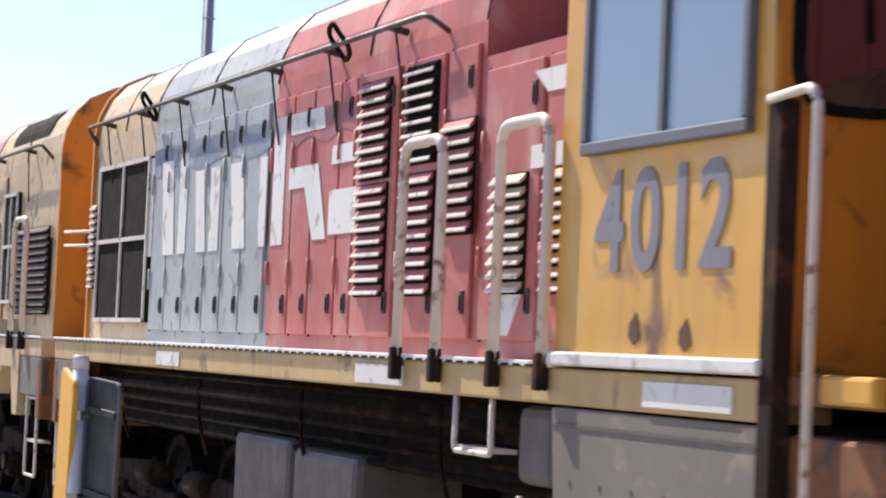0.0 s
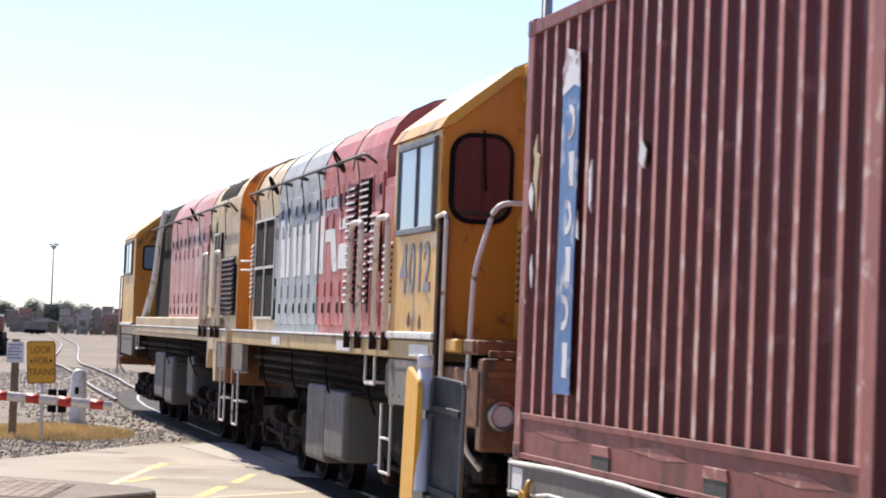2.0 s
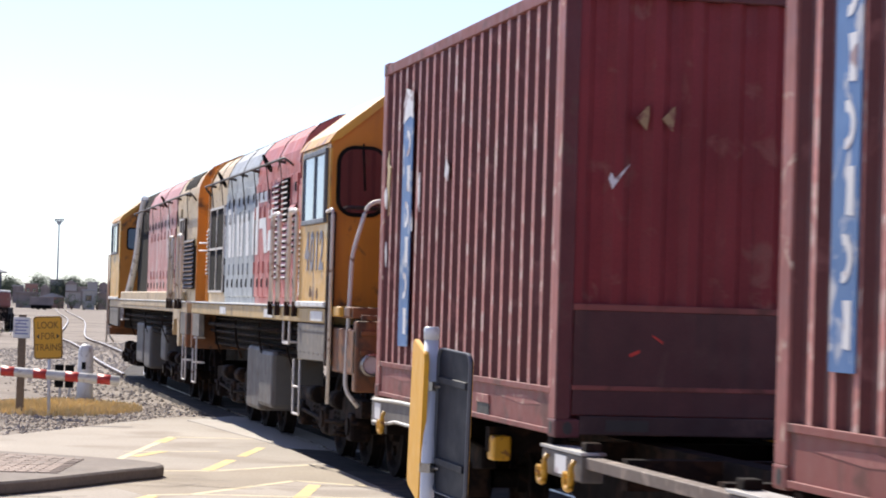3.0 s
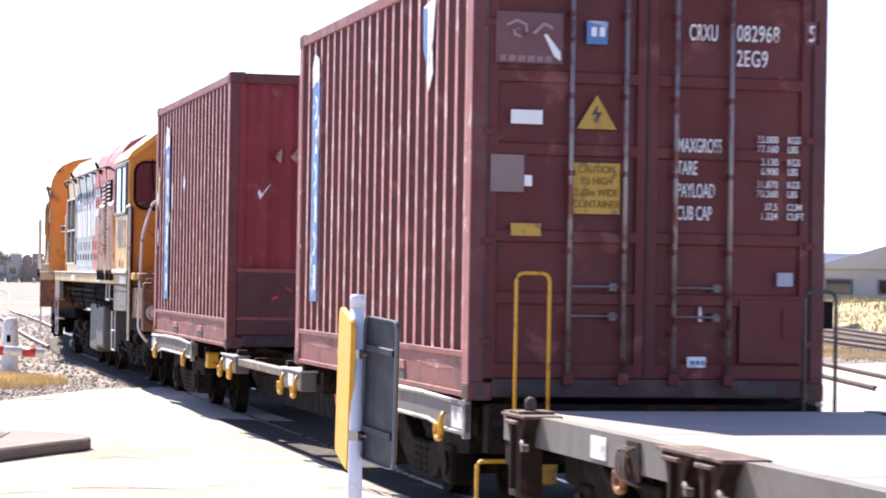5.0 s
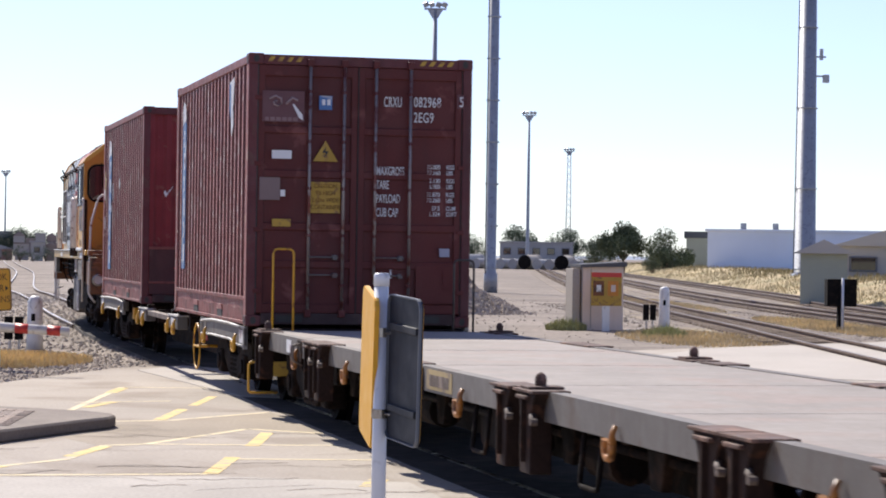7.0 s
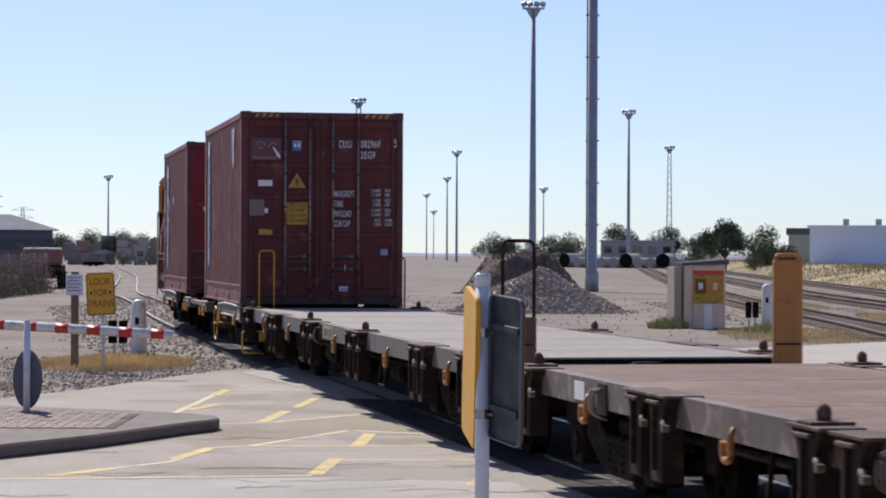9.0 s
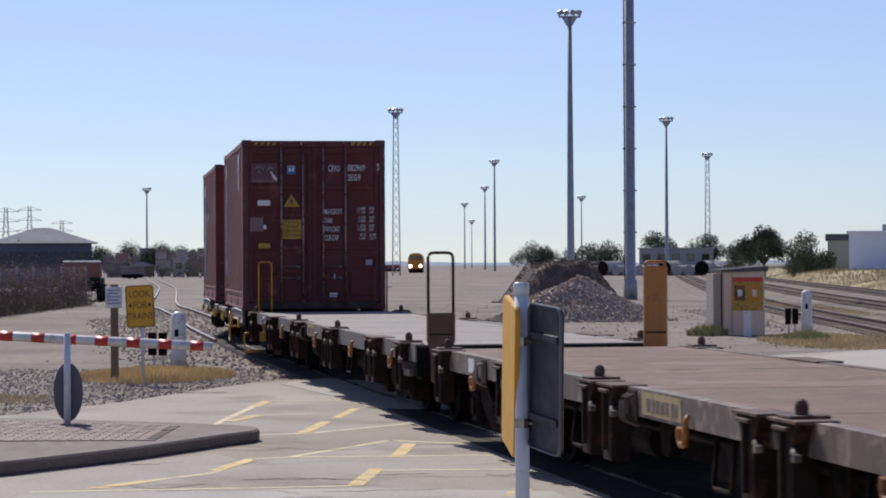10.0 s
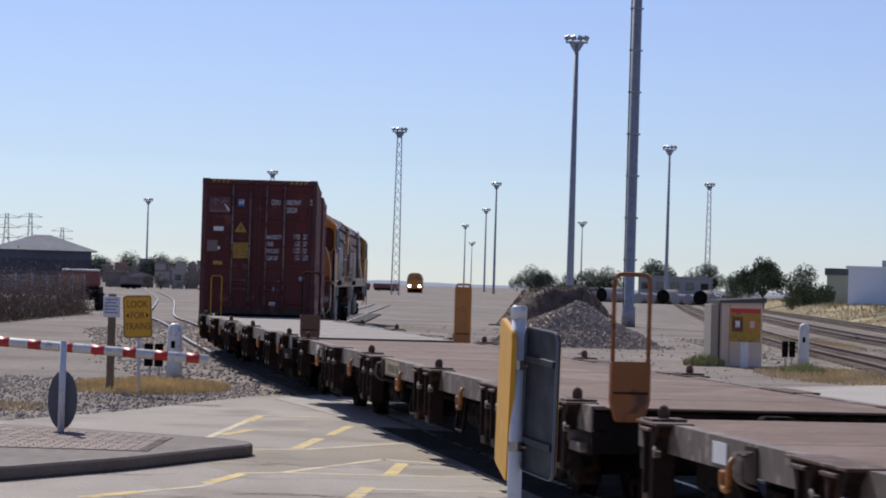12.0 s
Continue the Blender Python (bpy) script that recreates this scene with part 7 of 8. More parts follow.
box(bm, -1.2, 1.2, 0.3, 13, 0.2, 0.9, 0.05)
part("underframe", bm, M_DARK, far_engine)
for x in (-0.85, 0.85):
    bm = B()
    disc(bm, (x, 0, 1.35), "y", 0.22, -0.06, 0.02, 14)
    part("headlamp", bm, M_HEADLAMP, far_engine)

# ---- heaps ----


def heap(name, label, cx, cy, rx, ry, h, stones, size, material, flat=0.0, seed=1):
    """A heap of loose spoil: a lumpy mound covered in separate stones."""
    rnd = random.Random(seed)
    bm = B()
    n, rings = 40, []

    def top(u, a):
        f = max(0.0, 1 - u)
        f = min(1.0, f * (1 + flat * 2.5))
        return h * f * (1 + 0.18 * noise.noise(Vector((cx + u * 3 * math.cos(a), cy + u * 3 * math.sin(a), seed))))
    for i in range(14):
        u = i / 13
        rings.append([bm.verts.new((rx * u * math.cos(a) * (1 + 0.12 * noise.noise(Vector((math.cos(a) * 2, math.sin(a) * 2, seed)))), ry * u * math.sin(a), top(u, a) - 0.03)) for a in (2 * math.pi * j / n for j in range(n))])
    for p, q in zip(rings, rings[1:]):
        for j in range(n):
            bm.faces.new((p[j], p[(j + 1) % n], q[(j + 1) % n], q[j])) if rings.index(p) else None
    bm.faces.new(rings[1])
    ob = part(name, bm, material, None, label, True)
    ob.location = (cx, cy, GZ)
    tagged(ob, label, "heap")
    vs, fs = [], []
    for k in range(stones):
        u, a = rnd.random() ** 0.5 * 1.12, rnd.random() * 2 * math.pi
        c = Vector((rx * u * math.cos(a), ry * u * math.sin(a), top(min(u, 1), a)))
        s = size * rnd.uniform(0.5, 1.5)
        base = len(vs)
        for q in ((1, 0, 0), (-1, 0, 0), (0, 1, 0), (0, -1, 0), (0, 0, 1), (0, 0, -1)):
            vs.append(c + Vector([s * w * rnd.uniform(0.5, 1.1) + s * rnd.uniform(-0.3, 0.3) for w in q]))
        fs += [tuple(base + i for i in q) for q in ((0, 2, 4), (2, 1, 4), (1, 3, 4), (3, 0, 4), (2, 0, 5), (1, 2, 5), (3, 1, 5), (0, 3, 5))]
    me = bpy.data.meshes.new("loose_stone")
    me.from_pydata(vs, [], fs)
    me.materials.append(M_STONE if material is not M_DIRT else M_DIRT)
    st = new("loose_stone", me)
    st.parent = ob
    tagged(st, kind="stuff")
    return ob


heap("gravel_heap", "heap of pale grey crushed stone", 3.6, 73.5, 2.75, 2.2, 1.45, 5000, 0.05, M_STONE, 0.0, 3)
heap("soil_heap", "long dark brown heap of soil and rubble", 4.55, 108.0, 2.8, 3.2, 1.75, 4500, 0.04, M_DIRT, 0.45, 5)

# ---- loose stones, grass ----


def scatter_stones(name, label, area, count, size, seed, m=None):
    rnd = random.Random(seed)
    (x0, y0), (x1, y1) = area[0], area[1]
    vs, fs = [], []
    for k in range(count):
        x, y = rnd.uniform(x0, x1), rnd.uniform(y0, y1)
        if len(area) > 2 and not area[2](x, y):
            continue
        s, base = size * rnd.uniform(0.5, 1.6), len(vs)
        for q in ((1, 0, 0), (-1, 0, 0), (0, 1, 0), (0, -1, 0), (0, 0, 0.7), (0, 0, -0.4)):
            vs.append(Vector((x, y, GZ + 0.01)) + Vector([s * w * rnd.uniform(0.6, 1.1) for w in q]))
        fs += [tuple(base + i for i in q) for q in ((0, 2, 4), (2, 1, 4), (1, 3, 4), (3, 0, 4), (2, 0, 5), (1, 2, 5), (3, 1, 5), (0, 3, 5))]
    me = bpy.data.meshes.new(name)
    me.from_pydata(vs, [], fs)
    me.materials.append(m or M_STONE)
    return tagged(new(name, me), label, "stones", kind="stuff")


def off_road(x, y):
    return not inside(x, y, ROAD)


scatter_stones("ballast", "loose grey ballast stones beside the road", ((-9, 27), (-2.2, 41), off_road), 5200, 0.030, 7)
scatter_stones("ballast", "loose grey ballast stones along the track", ((-12.0, 38), (-1.0, 95), lambda x, y: abs((Vector((x, y, 0)) - track(0)[0]).dot(RI)) < 3.0), 9000, 0.04, 8)
scatter_stones("ballast", "loose ballast between the side tracks", ((8, 52), (20, 90), lambda x, y: off_road(x, y) and not inside(x, y, PAD)), 7000, 0.026, 9, M_TRACK_GROUND)
scatter_stones("ballast", "loose stones over the yard", ((-8, 44), (9, 100), lambda x, y: off_road(x, y) and not inside(x, y, PAD)), 1500, 0.028, 10, M_GROUND)


def grass(name, label, centre, rx, ry, count, h, m, seed, stretch=1.0):
    rnd = random.Random(seed)
    vs, fs = [], []
    for k in range(count):
        u, a = rnd.random() ** 0.5, rnd.random() * 2 * math.pi
        x, y = centre[0] + rx * u * math.cos(a), centre[1] + ry * u * math.sin(a)
        if inside(x, y, ROAD):
            continue
        hh, t = h * rnd.uniform(0.4, 1.2) * (1.15 - 0.6 * u), rnd.random() * math.pi
        w = 0.008 + 0.02 * h
        dx, dy = math.cos(t) * w, math.sin(t) * w
        lx, ly = rnd.uniform(-0.4, 0.4) * hh, rnd.uniform(-0.4, 0.4) * hh
        b = len(vs)
        vs += [(x - dx, y - dy, GZ), (x + dx, y + dy, GZ), (x + lx * 0.4 + dx * 0.7, y + ly * 0.4 + dy * 0.7, GZ + hh * 0.6), (x + lx * 0.4 - dx * 0.7, y + ly * 0.4 - dy * 0.7, GZ + hh * 0.6), (x + lx, y + ly, GZ + hh)]
        fs += [(b, b + 1, b + 2, b + 3), (b + 3, b + 2, b + 4)]
    me = bpy.data.meshes.new(name)
    me.from_pydata(vs, [], fs)
    me.materials.append(m)
    return tagged(new(name, me), label, "grass", kind="stuff")


grass("dry_grass", "dry straw-coloured grass round the sign posts", (-4.9, 38.2), 1.3, 2.4, 5000, 0.16, M_STRAW, 21)
grass("dry_grass", "dry straw-coloured grass tufts", (-6.8, 31.5), 1.6, 1.4, 900, 0.12, M_STRAW, 22)
grass("dry_grass", "thin dry grass by the side track", (8.4, 53.0), 1.7, 5.5, 5200, 0.12, M_STRAW, 23)
grass("dry_grass", "dry grass between the side tracks", (13.6, 63.5), 1.2, 9.0, 5500, 0.16, M_STRAW, 24)
grass("dry_grass", "dry grass patch by the line", (13.2, 92.0), 1.0, 14.0, 3500, 0.14, M_STRAW, 32)
grass("weeds", "green weeds at the foot of the hut", (6.0, 58.0), 0.5, 0.6, 900, 0.3, M_WEED, 25)
grass("weeds", "green weeds by the concrete pad", (7.9, 54.4), 0.5, 1.0, 1200, 0.25, M_WEED, 26)
grass("weeds", "weeds at the foot of the pole", (-4.05, 24.4), 0.12, 0.2, 260, 0.14, M_WEED, 27)


def bank_grass(label, count, reach, h, m, seed):
    """Tufts that follow the bank."""
    rnd = random.Random(seed)
    vs, fs = [], []
    for k in range(count):
        i = min(len(BANK) - 2, int(rnd.random() ** 1.25 * (len(BANK) - 1)))
        p, d = BANK[i].lerp(BANK[i + 1], rnd.random()), rnd.uniform(*reach)
        if noise.noise(Vector((p.y * 0.09, d * 0.25, seed))) < rnd.uniform(-0.55, 0.15):
            continue
        x, y, z = p.x + d, p.y, GZ - 0.04 + bank_top(d)
        hh, t = h * rnd.uniform(0.4, 1.3), rnd.random() * math.pi
        w = 0.02 + 0.03 * h
        dx, dy, lx = math.cos(t) * w, math.sin(t) * w, rnd.uniform(-0.4, 0.4) * hh
        b = len(vs)
        vs += [(x - dx, y - dy, z), (x + dx, y + dy, z), (x + lx * 0.4 + dx * 0.7, y + dy * 0.7, z + hh * 0.6), (x + lx * 0.4 - dx * 0.7, y - dy * 0.7, z + hh * 0.6), (x + lx, y, z + hh)]
        fs += [(b, b + 1, b + 2, b + 3), (b + 3, b + 2, b + 4)]
    me = bpy.data.meshes.new("dry_grass")
    me.from_pydata(vs, [], fs)
    me.materials.append(m)
    tagged(new("dry_grass", me), label, "grass", kind="stuff")


bank_grass("short dry straw on the bank", 30000, (0.0, 9.0), 0.17, M_STRAW_BANK, 28)
bank_grass("olive-brown weeds on the bank", 9000, (3.0, 10.0), 0.34, M_OLIVE, 29)

# ---- trees ----


def tree(label, az, dist, h, spread, seed, leaves=2600, trunk=0.35, leaf=None):
    rnd = random.Random(seed)
    ob = thing("tree", label, "tree", "", Matrix.Translation(spot(az, dist)))
    bm = B()
    th = h * trunk
    tube(bm, [(0, 0, 0), (0.1, 0, th * 0.5), (0, 0.1, th)], [h * 0.04, h * 0.032, h * 0.028], 8)
    clumps = []
    for k in range(9):
        a, u = k * 2.4, rnd.uniform(0.2, 1.0)
        c = Vector((math.cos(a) * spread * u * 0.75, math.sin(a) * spread * u * 0.75, th + (h - th) * (0.25 + 0.6 * rnd.random() * (1.2 - u * 0.6))))
        tube(bm, [(0, 0, th * 0.9), (c.x * 0.5, c.y * 0.5, th + (c.z - th) * 0.6), c], [h * 0.022, h * 0.014, h * 0.005], 5)
        clumps.append((c, spread * rnd.uniform(0.3, 0.5)))
    clumps.append((Vector((0, 0, h * 0.86)), spread * 0.4))
    part("trunk", bm, M_BARK, ob)
    vs, fs = [], []
    for k in range(leaves):
        c, r = rnd.choice(clumps)
        v = Vector((rnd.gauss(0, 1), rnd.gauss(0, 1), rnd.gauss(0, 0.75))).normalized() * r * rnd.random() ** 0.4
        p = c + v
        s = h * 0.026 * rnd.uniform(0.5, 1.4)
        a, b = Vector((rnd.gauss(0, 1), rnd.gauss(0, 1), rnd.gauss(0, 1))).normalized(), Vector((rnd.gauss(0, 1), rnd.gauss(0, 1), rnd.gauss(0, 1))).normalized()
        q = len(vs)
        vs += [p - a * s, p + b * s * 0.6, p + a * s, p - b * s * 0.6]
        fs.append((q, q + 1, q + 2, q + 3))
    me = bpy.data.meshes.new("crown")
    me.from_pydata(vs, [], fs)
    me.materials.append(leaf or M_LEAF)
    cr = new("crown", me)
    cr.parent = ob
    return ob


tree("broad dark green tree behind the grass bank", -7.25, 260, 5.4, 3.0, 41, 9000, 0.3)
tree("dark bushy tree behind the grass bank", -8.25, 250, 4.3, 3.4, 42, 9000, 0.1)
tree("low round bush behind the grass bank", -7.95, 235, 1.7, 1.4, 43, 4000, 0.1)
tree("low hedge tree behind the grass bank", -6.6, 270, 2.6, 2.9, 44, 5000, 0.1)
for k, (az, h, sp) in enumerate(((-1.75, 3.8, 4.5), (-2.6, 2.6, 3.0), (-3.15, 3.6, 4.0), (-3.55, 4.0, 4.2), (-4.75, 5.4, 5.0), (-5.9, 5.2, 5.0), (-6.6, 3.6, 4.0), (-2.05, 3.2, 3.6))):
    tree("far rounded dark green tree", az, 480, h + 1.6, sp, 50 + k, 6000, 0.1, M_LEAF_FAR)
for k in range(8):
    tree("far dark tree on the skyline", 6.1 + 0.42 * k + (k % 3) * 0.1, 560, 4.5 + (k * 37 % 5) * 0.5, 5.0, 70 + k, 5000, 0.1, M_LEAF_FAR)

# ---- buildings and far yard ----


def building(name, label, az0, az1, dist, h, material, roof="flat", rise=0.0, depth=14.0, windows=0, roof_m=None, door=0):
    """A building whose front runs between two bearings at one distance."""
    a, b = spot(az0, dist), spot(az1, dist)
    d = b - a
    ob = thing(name, label, "building", "", Matrix.Translation(a) @ Matrix.Rotation(math.atan2(d.y, d.x), 4, "Z"))
    w = d.length
    bm = B()
    box(bm, 0, w, 0, depth, 0, h)
    wall = part("wall", bm, material, ob)
    bm = B()
    if roof == "gable":
        prism(bm, [(-0.3, h), (w + 0.3, h), (w / 2, h + rise)], "y", -0.3, depth + 0.3)
    elif roof == "hip":
        v = [bm.verts.new(p) for p in ((-0.6, -0.6, h), (w + 0.6, -0.6, h), (w + 0.6, depth + 0.6, h), (-0.6, depth + 0.6, h), (w * 0.42, depth / 2, h + rise), (w * 0.58, depth / 2, h + rise))]
        for f in ((0, 1, 5, 4), (1, 2, 5), (2, 3, 4, 5), (3, 0, 4), (3, 2, 1, 0)):
            bm.faces.new([v[i] for i in f])
    else:
        box(bm, -0.25, w + 0.25, -0.25, depth + 0.25, h, h + max(0.25, rise), 0.03)
    part("roof", bm, roof_m or M_ROOF, ob)
    for k in range(windows):
        u = w * (k + 0.5) / windows
        bm = B()
        box(bm, u - w / windows * 0.27, u + w / windows * 0.27, -0.08, 0.02, h * 0.45, h * 0.78, 0.01)
        fr = part("window", bm, M_FRAME, wall)
        bm = B()
        box(bm, u - w / windows * 0.23, u + w / windows * 0.23, -0.10, -0.08, h * 0.49, h * 0.75)
        part("pane", bm, M_GLASS_DARK, fr)
    for k in range(door):
        u = w * (k + 0.5) / door
        bm = B()
        box(bm, u - 1.4, u + 1.4, -0.06, 0.02, 0, h * 0.8, 0.01)
        part("roller_door", bm, M_ROOF, wall)
    return ob


bw = building("warehouse", "long pale blue warehouse with roof vents", -9.25, -13.3, 240, 4.5, M_BLUEWALL, depth=16, roof_m=M_BLUEWALL)
for u in (3.2, 6.4):
    bm = B()
    box(bm, u, u + 0.6, 2, 2.6, 4.6, 5.4, 0.05)
    part("roof_vent", bm, M_GREYWALL, bw)
building("shed", "dark-roofed open shed beside the warehouse", -8.75, -9.35, 262, 4.0, M_GREENWALL, rise=0.7, depth=12)
building("shed", "pale green gabled steel shed", -11.45, -12.55, 95, 2.05, M_GREENWALL, "gable", 0.55, 4.0, roof_m=M_TOWN_PALE)
building("house", "grey house with white window bands behind the shed", -12.3, -16.0, 135, 2.6, M_TOWN_PALE, "gable", 1.4, 9.0, 3, roof_m=M_TOWN_PALE)
building("building", "low pale industrial building behind the yard", -4.3, -6.05, 470, 4.3, M_GREYWALL, windows=5, depth=12, roof_m=M_GREYWALL)
building("depot_shed", "hip-roofed depot shed with dark blue-grey walls", 11.05, 8.75, 210, 3.7, paint("depot_blue", (0.12, 0.13, 0.175), 0.8, vary=0.15, vary_size=0.3), "hip", 1.4, 10.0, door=3, roof_m=M_ROOF_PALE)
building("depot_annexe", "low blue-grey lean-to of the depot", 11.6, 9.6, 195, 1.6, paint("annexe_blue", (0.10, 0.12, 0.20), 0.7), depth=6)
for k, (az, w, h, dist, m, shape) in enumerate(((8.35, 0.26, 3.6, 520, M_TOWN, "flat"), (8.05, 0.30, 4.2, 540, M_TOWN_RED, "flat"), (7.72, 0.22, 3.2, 500, M_TOWN, "gable"), (7.45, 0.34, 5.4, 560, M_TOWN_PALE, "flat"), (7.12, 0.26, 4.4, 530, M_TOWN_PALE, "gable"),
                                                 (6.86, 0.2, 3.6, 500, M_TOWN, "flat"), (6.62, 0.24, 5.0, 550, M_TOWN_PALE, "flat"), (6.36, 0.22, 4.2, 520, M_TOWN, "gable"), (6.12, 0.24, 5.2, 545, M_TOWN, "flat"), (5.86, 0.24, 4.6, 510, M_TOWN_RED, "flat"), (5.55, 0.3, 3.8, 480, M_TOWN_PALE, "gable"))):
    building("house", "far low building of the hazy town edge", az + w / 2, az - w / 2, dist, h, m, shape, 1.0 if shape == "gable" else 0.2, 8.0, 2 if k % 2 else 0, roof_m=M_TOWN if k % 3 else M_GREYWALL)


def far_wagon(label, az0, az1, dist, h, m):
    a, b = spot(az0, dist), spot(az1, dist)
    d = b - a
    w = d.length
    ob = thing("standing_wagon", label, "wagon", "standing wagons", Matrix.Translation(a) @ Matrix.Rotation(math.atan2(d.y, d.x), 4, "Z"))
    bm = B()
    box(bm, 0.1, w - 0.1, 0, 2.4, 0.6, h, 0.04)
    part("body", bm, m, ob)
    bm = B()
    box(bm, 0.3, w - 0.3, 0.2, 2.2, 0.15, 0.6)
    for u in (1.2, w - 1.2):
        disc(bm, (u, 0.25, 0.42), "y", 0.40, 0, 0.12, 12)
    part("running_gear", bm, M_DARK, ob)


for k in range(2):
    a = 2.75 - k * 0.70
    far_wagon("standing low dull red wagon, far off", a, a - 0.66, 470, 1.5, M_WAGON_FAR)
far_wagon("standing dull brown wagon behind the fence", 8.1, 7.5, 300, 1.6, M_TOWN)
far_wagon("standing dark brown wagon by the line", 5.65, 5.2, 290, 2.6, M_WAGON_FAR)
for k, (az, w, h, m) in enumerate(((8.15, 0.5, 2.0, M_TOWN), (7.55, 0.55, 1.6, M_TOWN_RED), (7.05, 0.32, 2.4, M_TOWN_PALE), (6.70, 0.28, 2.6, M_TOWN_PALE), (6.36, 0.26, 2.2, M_TOWN), (6.05, 0.26, 3.0, M_TOWN_RED), (5.74, 0.26, 2.4, M_TOWN))):
    building("shed", "low weathered yard shed, far off", az + w / 2, az - w / 2, 340 + 9 * (k % 3), h, m, "gable" if k % 3 == 1 else "flat", 0.6 if k % 3 == 1 else 0.15, 6.0, 1 if k % 2 else 0, roof_m=(M_TOWN, M_GREYWALL)[k % 2])
for k in range(10):
    tree("low dark hedge tree along the yard edge", 5.6 + 0.30 * k, 330 - 6 * (k % 3), 1.0 + (k * 53 % 7) * 0.2, 1.3, 90 + k, 1500, 0.05, M_LEAF_FAR)
# stack of pale pipes
for k in range(16):
    a = -1.95 - k * 0.28
    m = (M_GREYWALL, M_GREY_FAR, M_PAD)[k % 3] if k > 5 else (M_HUT, M_TANK, M_SCRUB)[k % 3]
    ob = thing("pipe_section", "large pale concrete pipe section lying in the yard", "pipe", "pipe sections", Matrix.Translation(spot(a, 330 - k * 2)) @ Matrix.Rotation(radians(25 + k * 3), 4, "Z"))
    bm = B()
    r_ = 0.95 if k in (4, 6, 11, 14) else 0.68
    disc(bm, (0, 0, r_), "x", r_, 0, 0, 18, hub=[(-1.5, r_ * 0.8), (-1.5, r_), (1.3, r_), (1.3, r_ * 1.1), (1.6, r_ * 1.1), (1.6, r_ * 0.8)])
    part("pipe_wall", bm, m, ob)
    if k in (4, 6, 11, 14):
        bm = B()
        disc(bm, (-1.56, 0, 0.95), "x", 0.93, -0.03, 0.03, 18)
        part("pipe_end", bm, M_DARK, ob)
# red truck behind the fence
tr = thing("truck", "red and black truck with a white cab roof", "truck", "", Matrix.Translation(spot(9.0, 118)) @ Matrix.Rotation(radians(6), 4, "Z"))
bm = B()
box(bm, -0.9, 0.9, 0, 5.5, 0.5, 1.15, 0.05)
part("chassis", bm, M_DARK, tr)
bm = B()
box(bm, -0.95, 0.95, 0.2, 1.6, 1.15, 1.9, 0.12)
part("cab", bm, M_WAGON_FAR, tr)
bm = B()
box(bm, -0.9, 0.9, 0.25, 1.55, 1.9, 2.0, 0.05)
part("cab_roof", bm, M_WHITE, tr)
for x in (-0.85, 0.85):
    for y in (0.8, 4.4):
        bm = B()
        disc(bm, (x, y, 0.42), "x", 0.42, -0.14, 0.14, 16)
        part("wheel", bm, M_DARK, tr)
# fence with scrub
fence = thing("chain_fence", "chain-link fence overgrown with dry creeper", "fence")
a, b = Vector((-16.9, 108, GZ)), Vector((-9.6, 60, GZ)) + Vector((-6.5, 0, 0))
for k in range(14):
    p = a.lerp(b, k / 13)
    part("fence_post", tube(B(), [p, p + Vector((0, 0, 1.75))], 0.04, 6), M_GALV, fence)
bm = B()
for k in range(150):
    p = a.lerp(b, k / 149)
    q = a.lerp(b, min(1, (k + 6) / 149))
    tube(bm, [p + Vector((0, 0, 0.05)), q + Vector((0, 0, 1.7))], 0.006, 3)
    tube(bm, [q + Vector((0, 0, 0.05)), p + Vector((0, 0, 1.7))], 0.006, 3)
part("wire_mesh", bm, M_RAIL_SIDE, fence)


def creeper(label, a, b, count, h, depth, m, seed):
    rnd = random.Random(seed)
    vs, fs = [], []
    for k in range(count):
        p = a.lerp(b, rnd.random()) + Vector((rnd.gauss(0, depth), 0, abs(rnd.gauss(0, h * 0.5))))
        s = rnd.uniform(0.02, 0.065)
        u, v = Vector((rnd.gauss(0, 1), rnd.gauss(0, 1), rnd.gauss(0, 1))).normalized(), Vector((rnd.gauss(0, 1), rnd.gauss(0, 1), rnd.gauss(0, 1))).normalized()
        q = len(vs)
        vs += [p - u * s, p + v * s * 0.6, p + u * s, p - v * s * 0.6]
        fs.append((q, q + 1, q + 2, q + 3))
    me = bpy.data.meshes.new("scrub")
    me.from_pydata(vs, [], fs)
    me.materials.append(m)
    tagged(new("scrub", me), label, "scrub", kind="stuff")


creeper("dry brown creeper over the fence", a, b, 42000, 1.5, 0.25, M_SCRUB, 61)
creeper("low green-brown weeds along the fence", a, b, 2500, 0.5, 0.5, M_WEED, 62)
# pylons
for az, dist, h in ((10.75, 900, 23), (10.2, 1000, 26), (9.45, 1100, 22)):
    ob = thing("power_pylon", "far lattice power pylon", "pylon", "power pylons", Matrix.Translation(spot(az, dist)))
    bm = B()
    for sx, sy in ((-1, -1), (1, -1), (1, 1), (-1, 1)):
        tube(bm, [(sx * 2.5, sy * 2.5, 0), (sx * 0.9, sy * 0.9, h * 0.6), (sx * 0.5, sy * 0.5, h)], 0.10, 4)
    for k in range(9):
        z, s = h * k / 9, 2.5 - 1.9 * k / 9
        tube(bm, [(-s, -s, z), (s * 0.85, -s * 0.85, z + h / 9)], 0.06, 4)
        tube(bm, [(s, -s, z), (-s * 0.85, -s * 0.85, z + h / 9)], 0.06, 4)
    for z in (h * 0.62, h * 0.78, h * 0.94):
        tube(bm, [(-5, 0, z), (5, 0, z)], 0.10, 4)
        tube(bm, [(-5, 0, z), (0, 0, z + 1.6), (5, 0, z)], 0.07, 4)
    part("lattice", bm, M_GREY_FAR, ob)

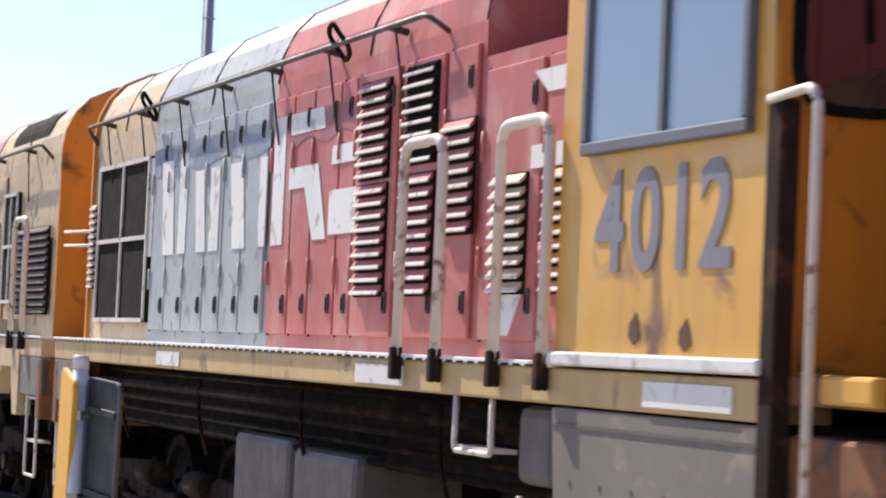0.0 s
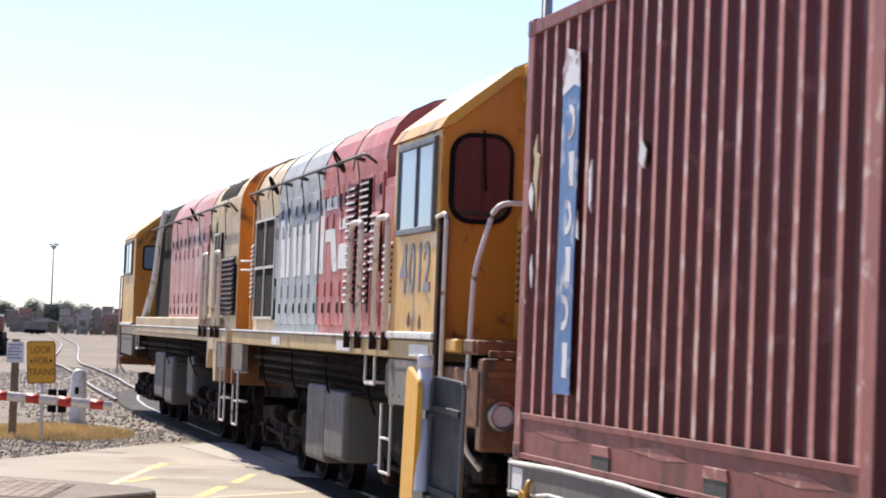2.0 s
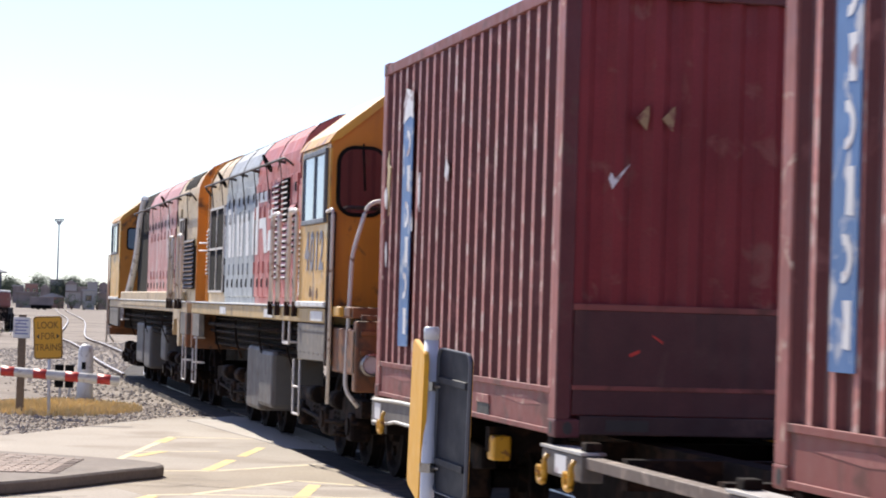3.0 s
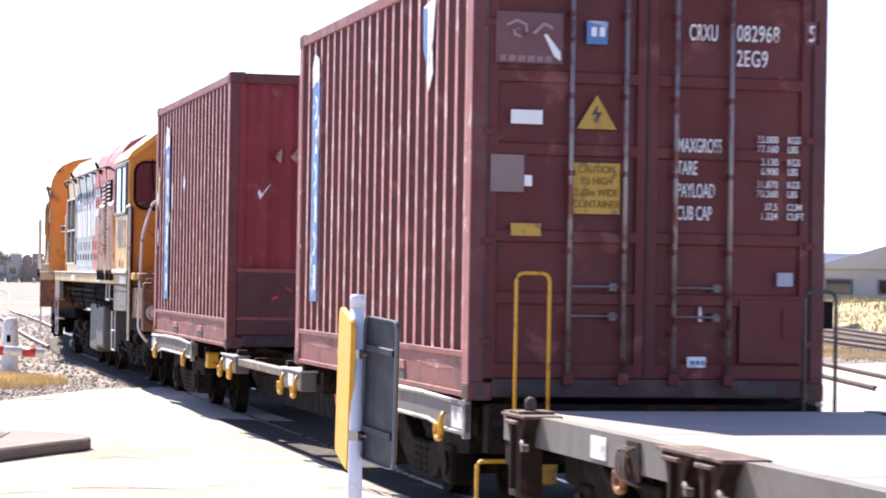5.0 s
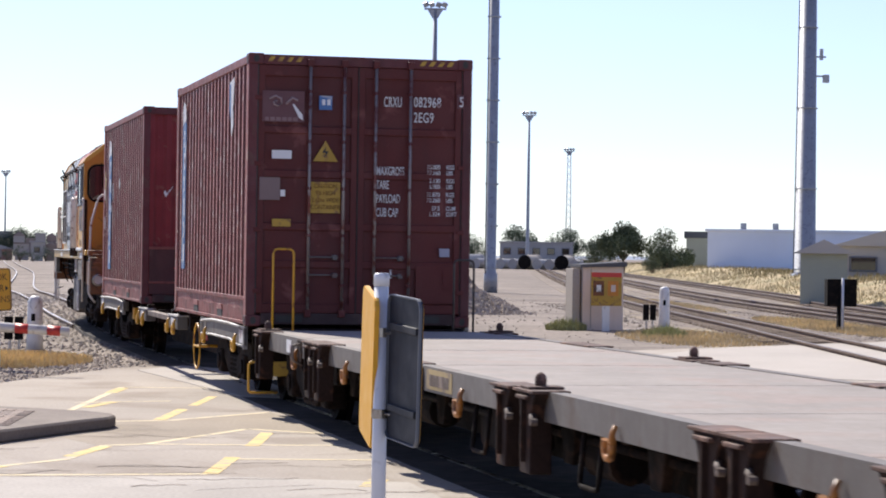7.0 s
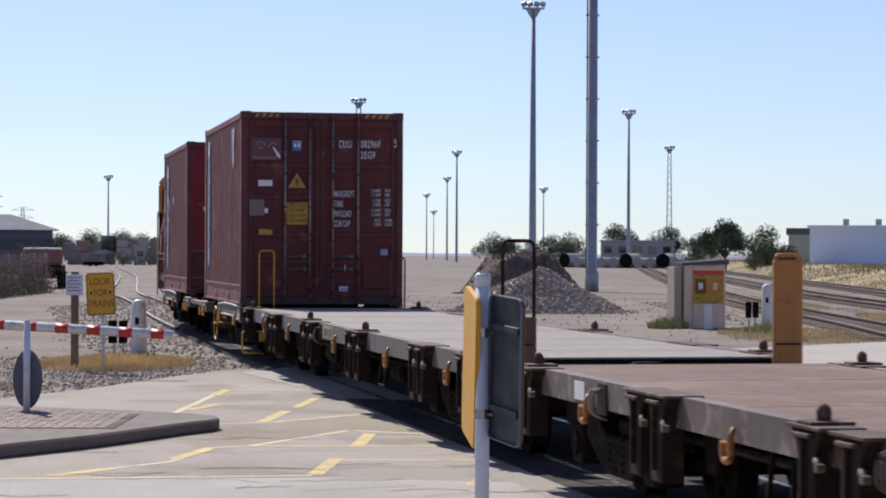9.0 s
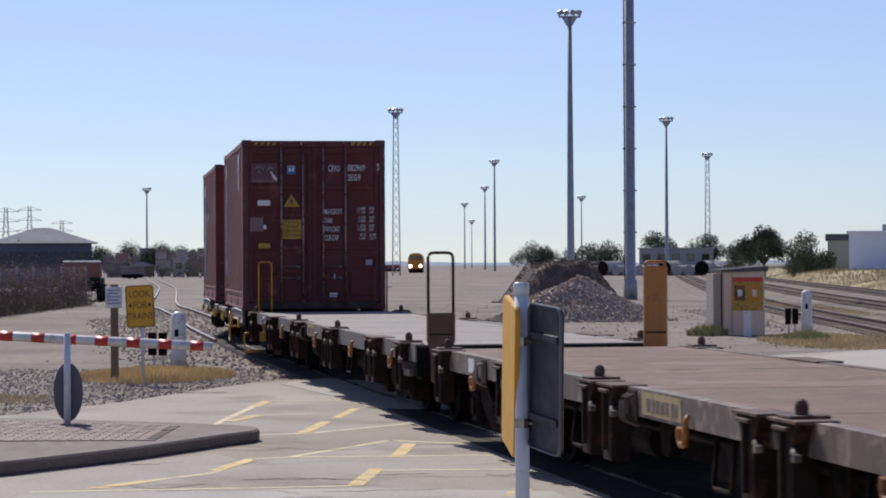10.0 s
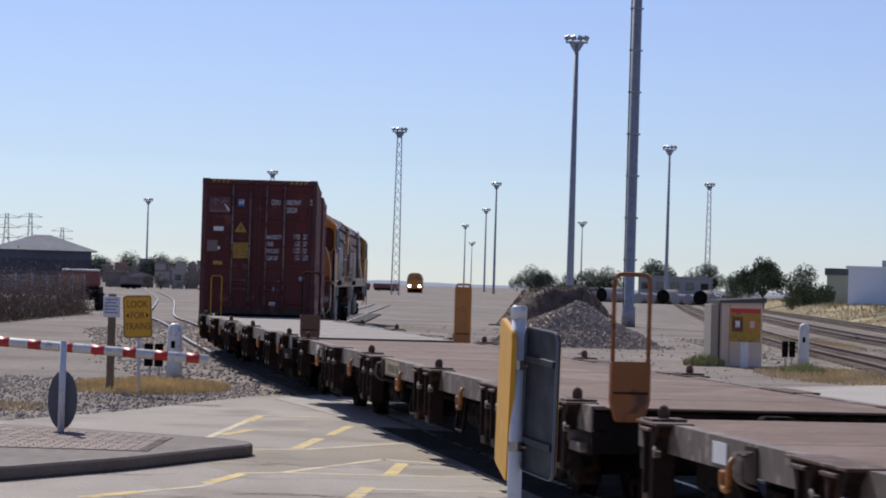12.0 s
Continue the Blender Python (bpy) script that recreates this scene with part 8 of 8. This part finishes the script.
# brick paving on the island
brick_bm = B()
box(brick_bm, -0.097, 0.097, -0.047, 0.047, 0.0, 0.012, 0.004)
brick_me = bpy.data.meshes.new("brick")
brick_bm.to_mesh(brick_me)
brick_bm.free()
brick_me.materials.append(M_BRICK)
INNER = inset(ISLAND, 0.90)
count, rest = 0, []
for i in range(60):
    for j in range(60):
        x, y = -3.0 - j * 0.205 + (i % 2) * 0.1, 25.4 - i * 0.103
        if inside(x, y, INNER) and x > -6.0 and y > 22.9 and count < 299:
            br = new("brick", brick_me)
            br.parent = isl
            br.matrix_basis = pose(x, y, 0.119 + 0.002 * math.sin(i * 7 + j * 3), 0, 0, 0)
            count += 1
        elif inside(x, y, INNER) and y > 22.0:
            rest.append((x, y))
bv, bf = [], []
for x, y in rest:
    k = len(bv)
    bv += [(x + sx * 0.094, y + sy * 0.044, z) for z in (0.112, 0.129) for sx, sy in ((-1, -1), (1, -1), (1, 1), (-1, 1))]
    bf += [tuple(k + i for i in q) for q in ((4, 5, 6, 7), (0, 1, 5, 4), (1, 2, 6, 5), (2, 3, 7, 6), (3, 0, 4, 7))]
rest_me = bpy.data.meshes.new("paving_bricks")
rest_me.from_pydata(bv, [], bf)
rest_me.materials.append(M_BRICK)
rest_ob = new("paving_bricks", rest_me)
rest_ob.parent = isl
tagged(rest_ob, kind="stuff")

# bring the still surroundings to the level of the rails
for ob in set(bpy.data.objects) - BEFORE:
    if ob.parent is None and ob not in (near, far_engine):
        ob.matrix_basis = SHRINK @ ob.matrix_basis
rail_line("track", [track(-60 + 4 * k)[0] for k in range(60)], 1.067, "rusty rails under the train", RAIL + 0.003, False)
# Sheet added under the train, its near edge set where the shadow ends.
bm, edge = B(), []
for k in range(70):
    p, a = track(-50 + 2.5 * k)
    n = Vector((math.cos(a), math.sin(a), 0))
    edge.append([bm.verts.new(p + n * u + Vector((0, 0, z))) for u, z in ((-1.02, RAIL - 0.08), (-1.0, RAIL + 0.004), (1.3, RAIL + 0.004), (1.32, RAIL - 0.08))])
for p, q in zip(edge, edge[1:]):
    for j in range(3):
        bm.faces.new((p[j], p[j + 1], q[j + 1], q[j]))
tagged(part("track_bed", bm, M_BED_SHADE, None, "dark track bed, the train's shadow put into its colour"), kind="structure")


def motions():
    """The train rolls away along its track; wheels turn with it; a far engine creeps nearer."""
    steps = [i * 0.5 for i in range(25)]
    for ob, s, half, about, z, dy in MOVERS:
        rows = []
        for t in steps:
            m = Matrix.Translation((0, 0, z)) @ riding(s + gone(t), half) @ Matrix.Translation((0, dy, 0))
            rows.append((t, m @ Matrix.Rotation(math.pi, 4, "Z") if about else m))
        walk(ob, rows)
    turns = [i * 0.1 for i in range(121)]
    for w, at, r, facing in WHEELS:
        walk(w, [(t, Matrix.Translation(at) @ Matrix.Rotation(-facing * gone(t) / r, 4, "X")) for t in turns])
    walk(far_engine, [(0.0, far_pose(425.0)), (12.0, far_pose(408.0))])


motions()
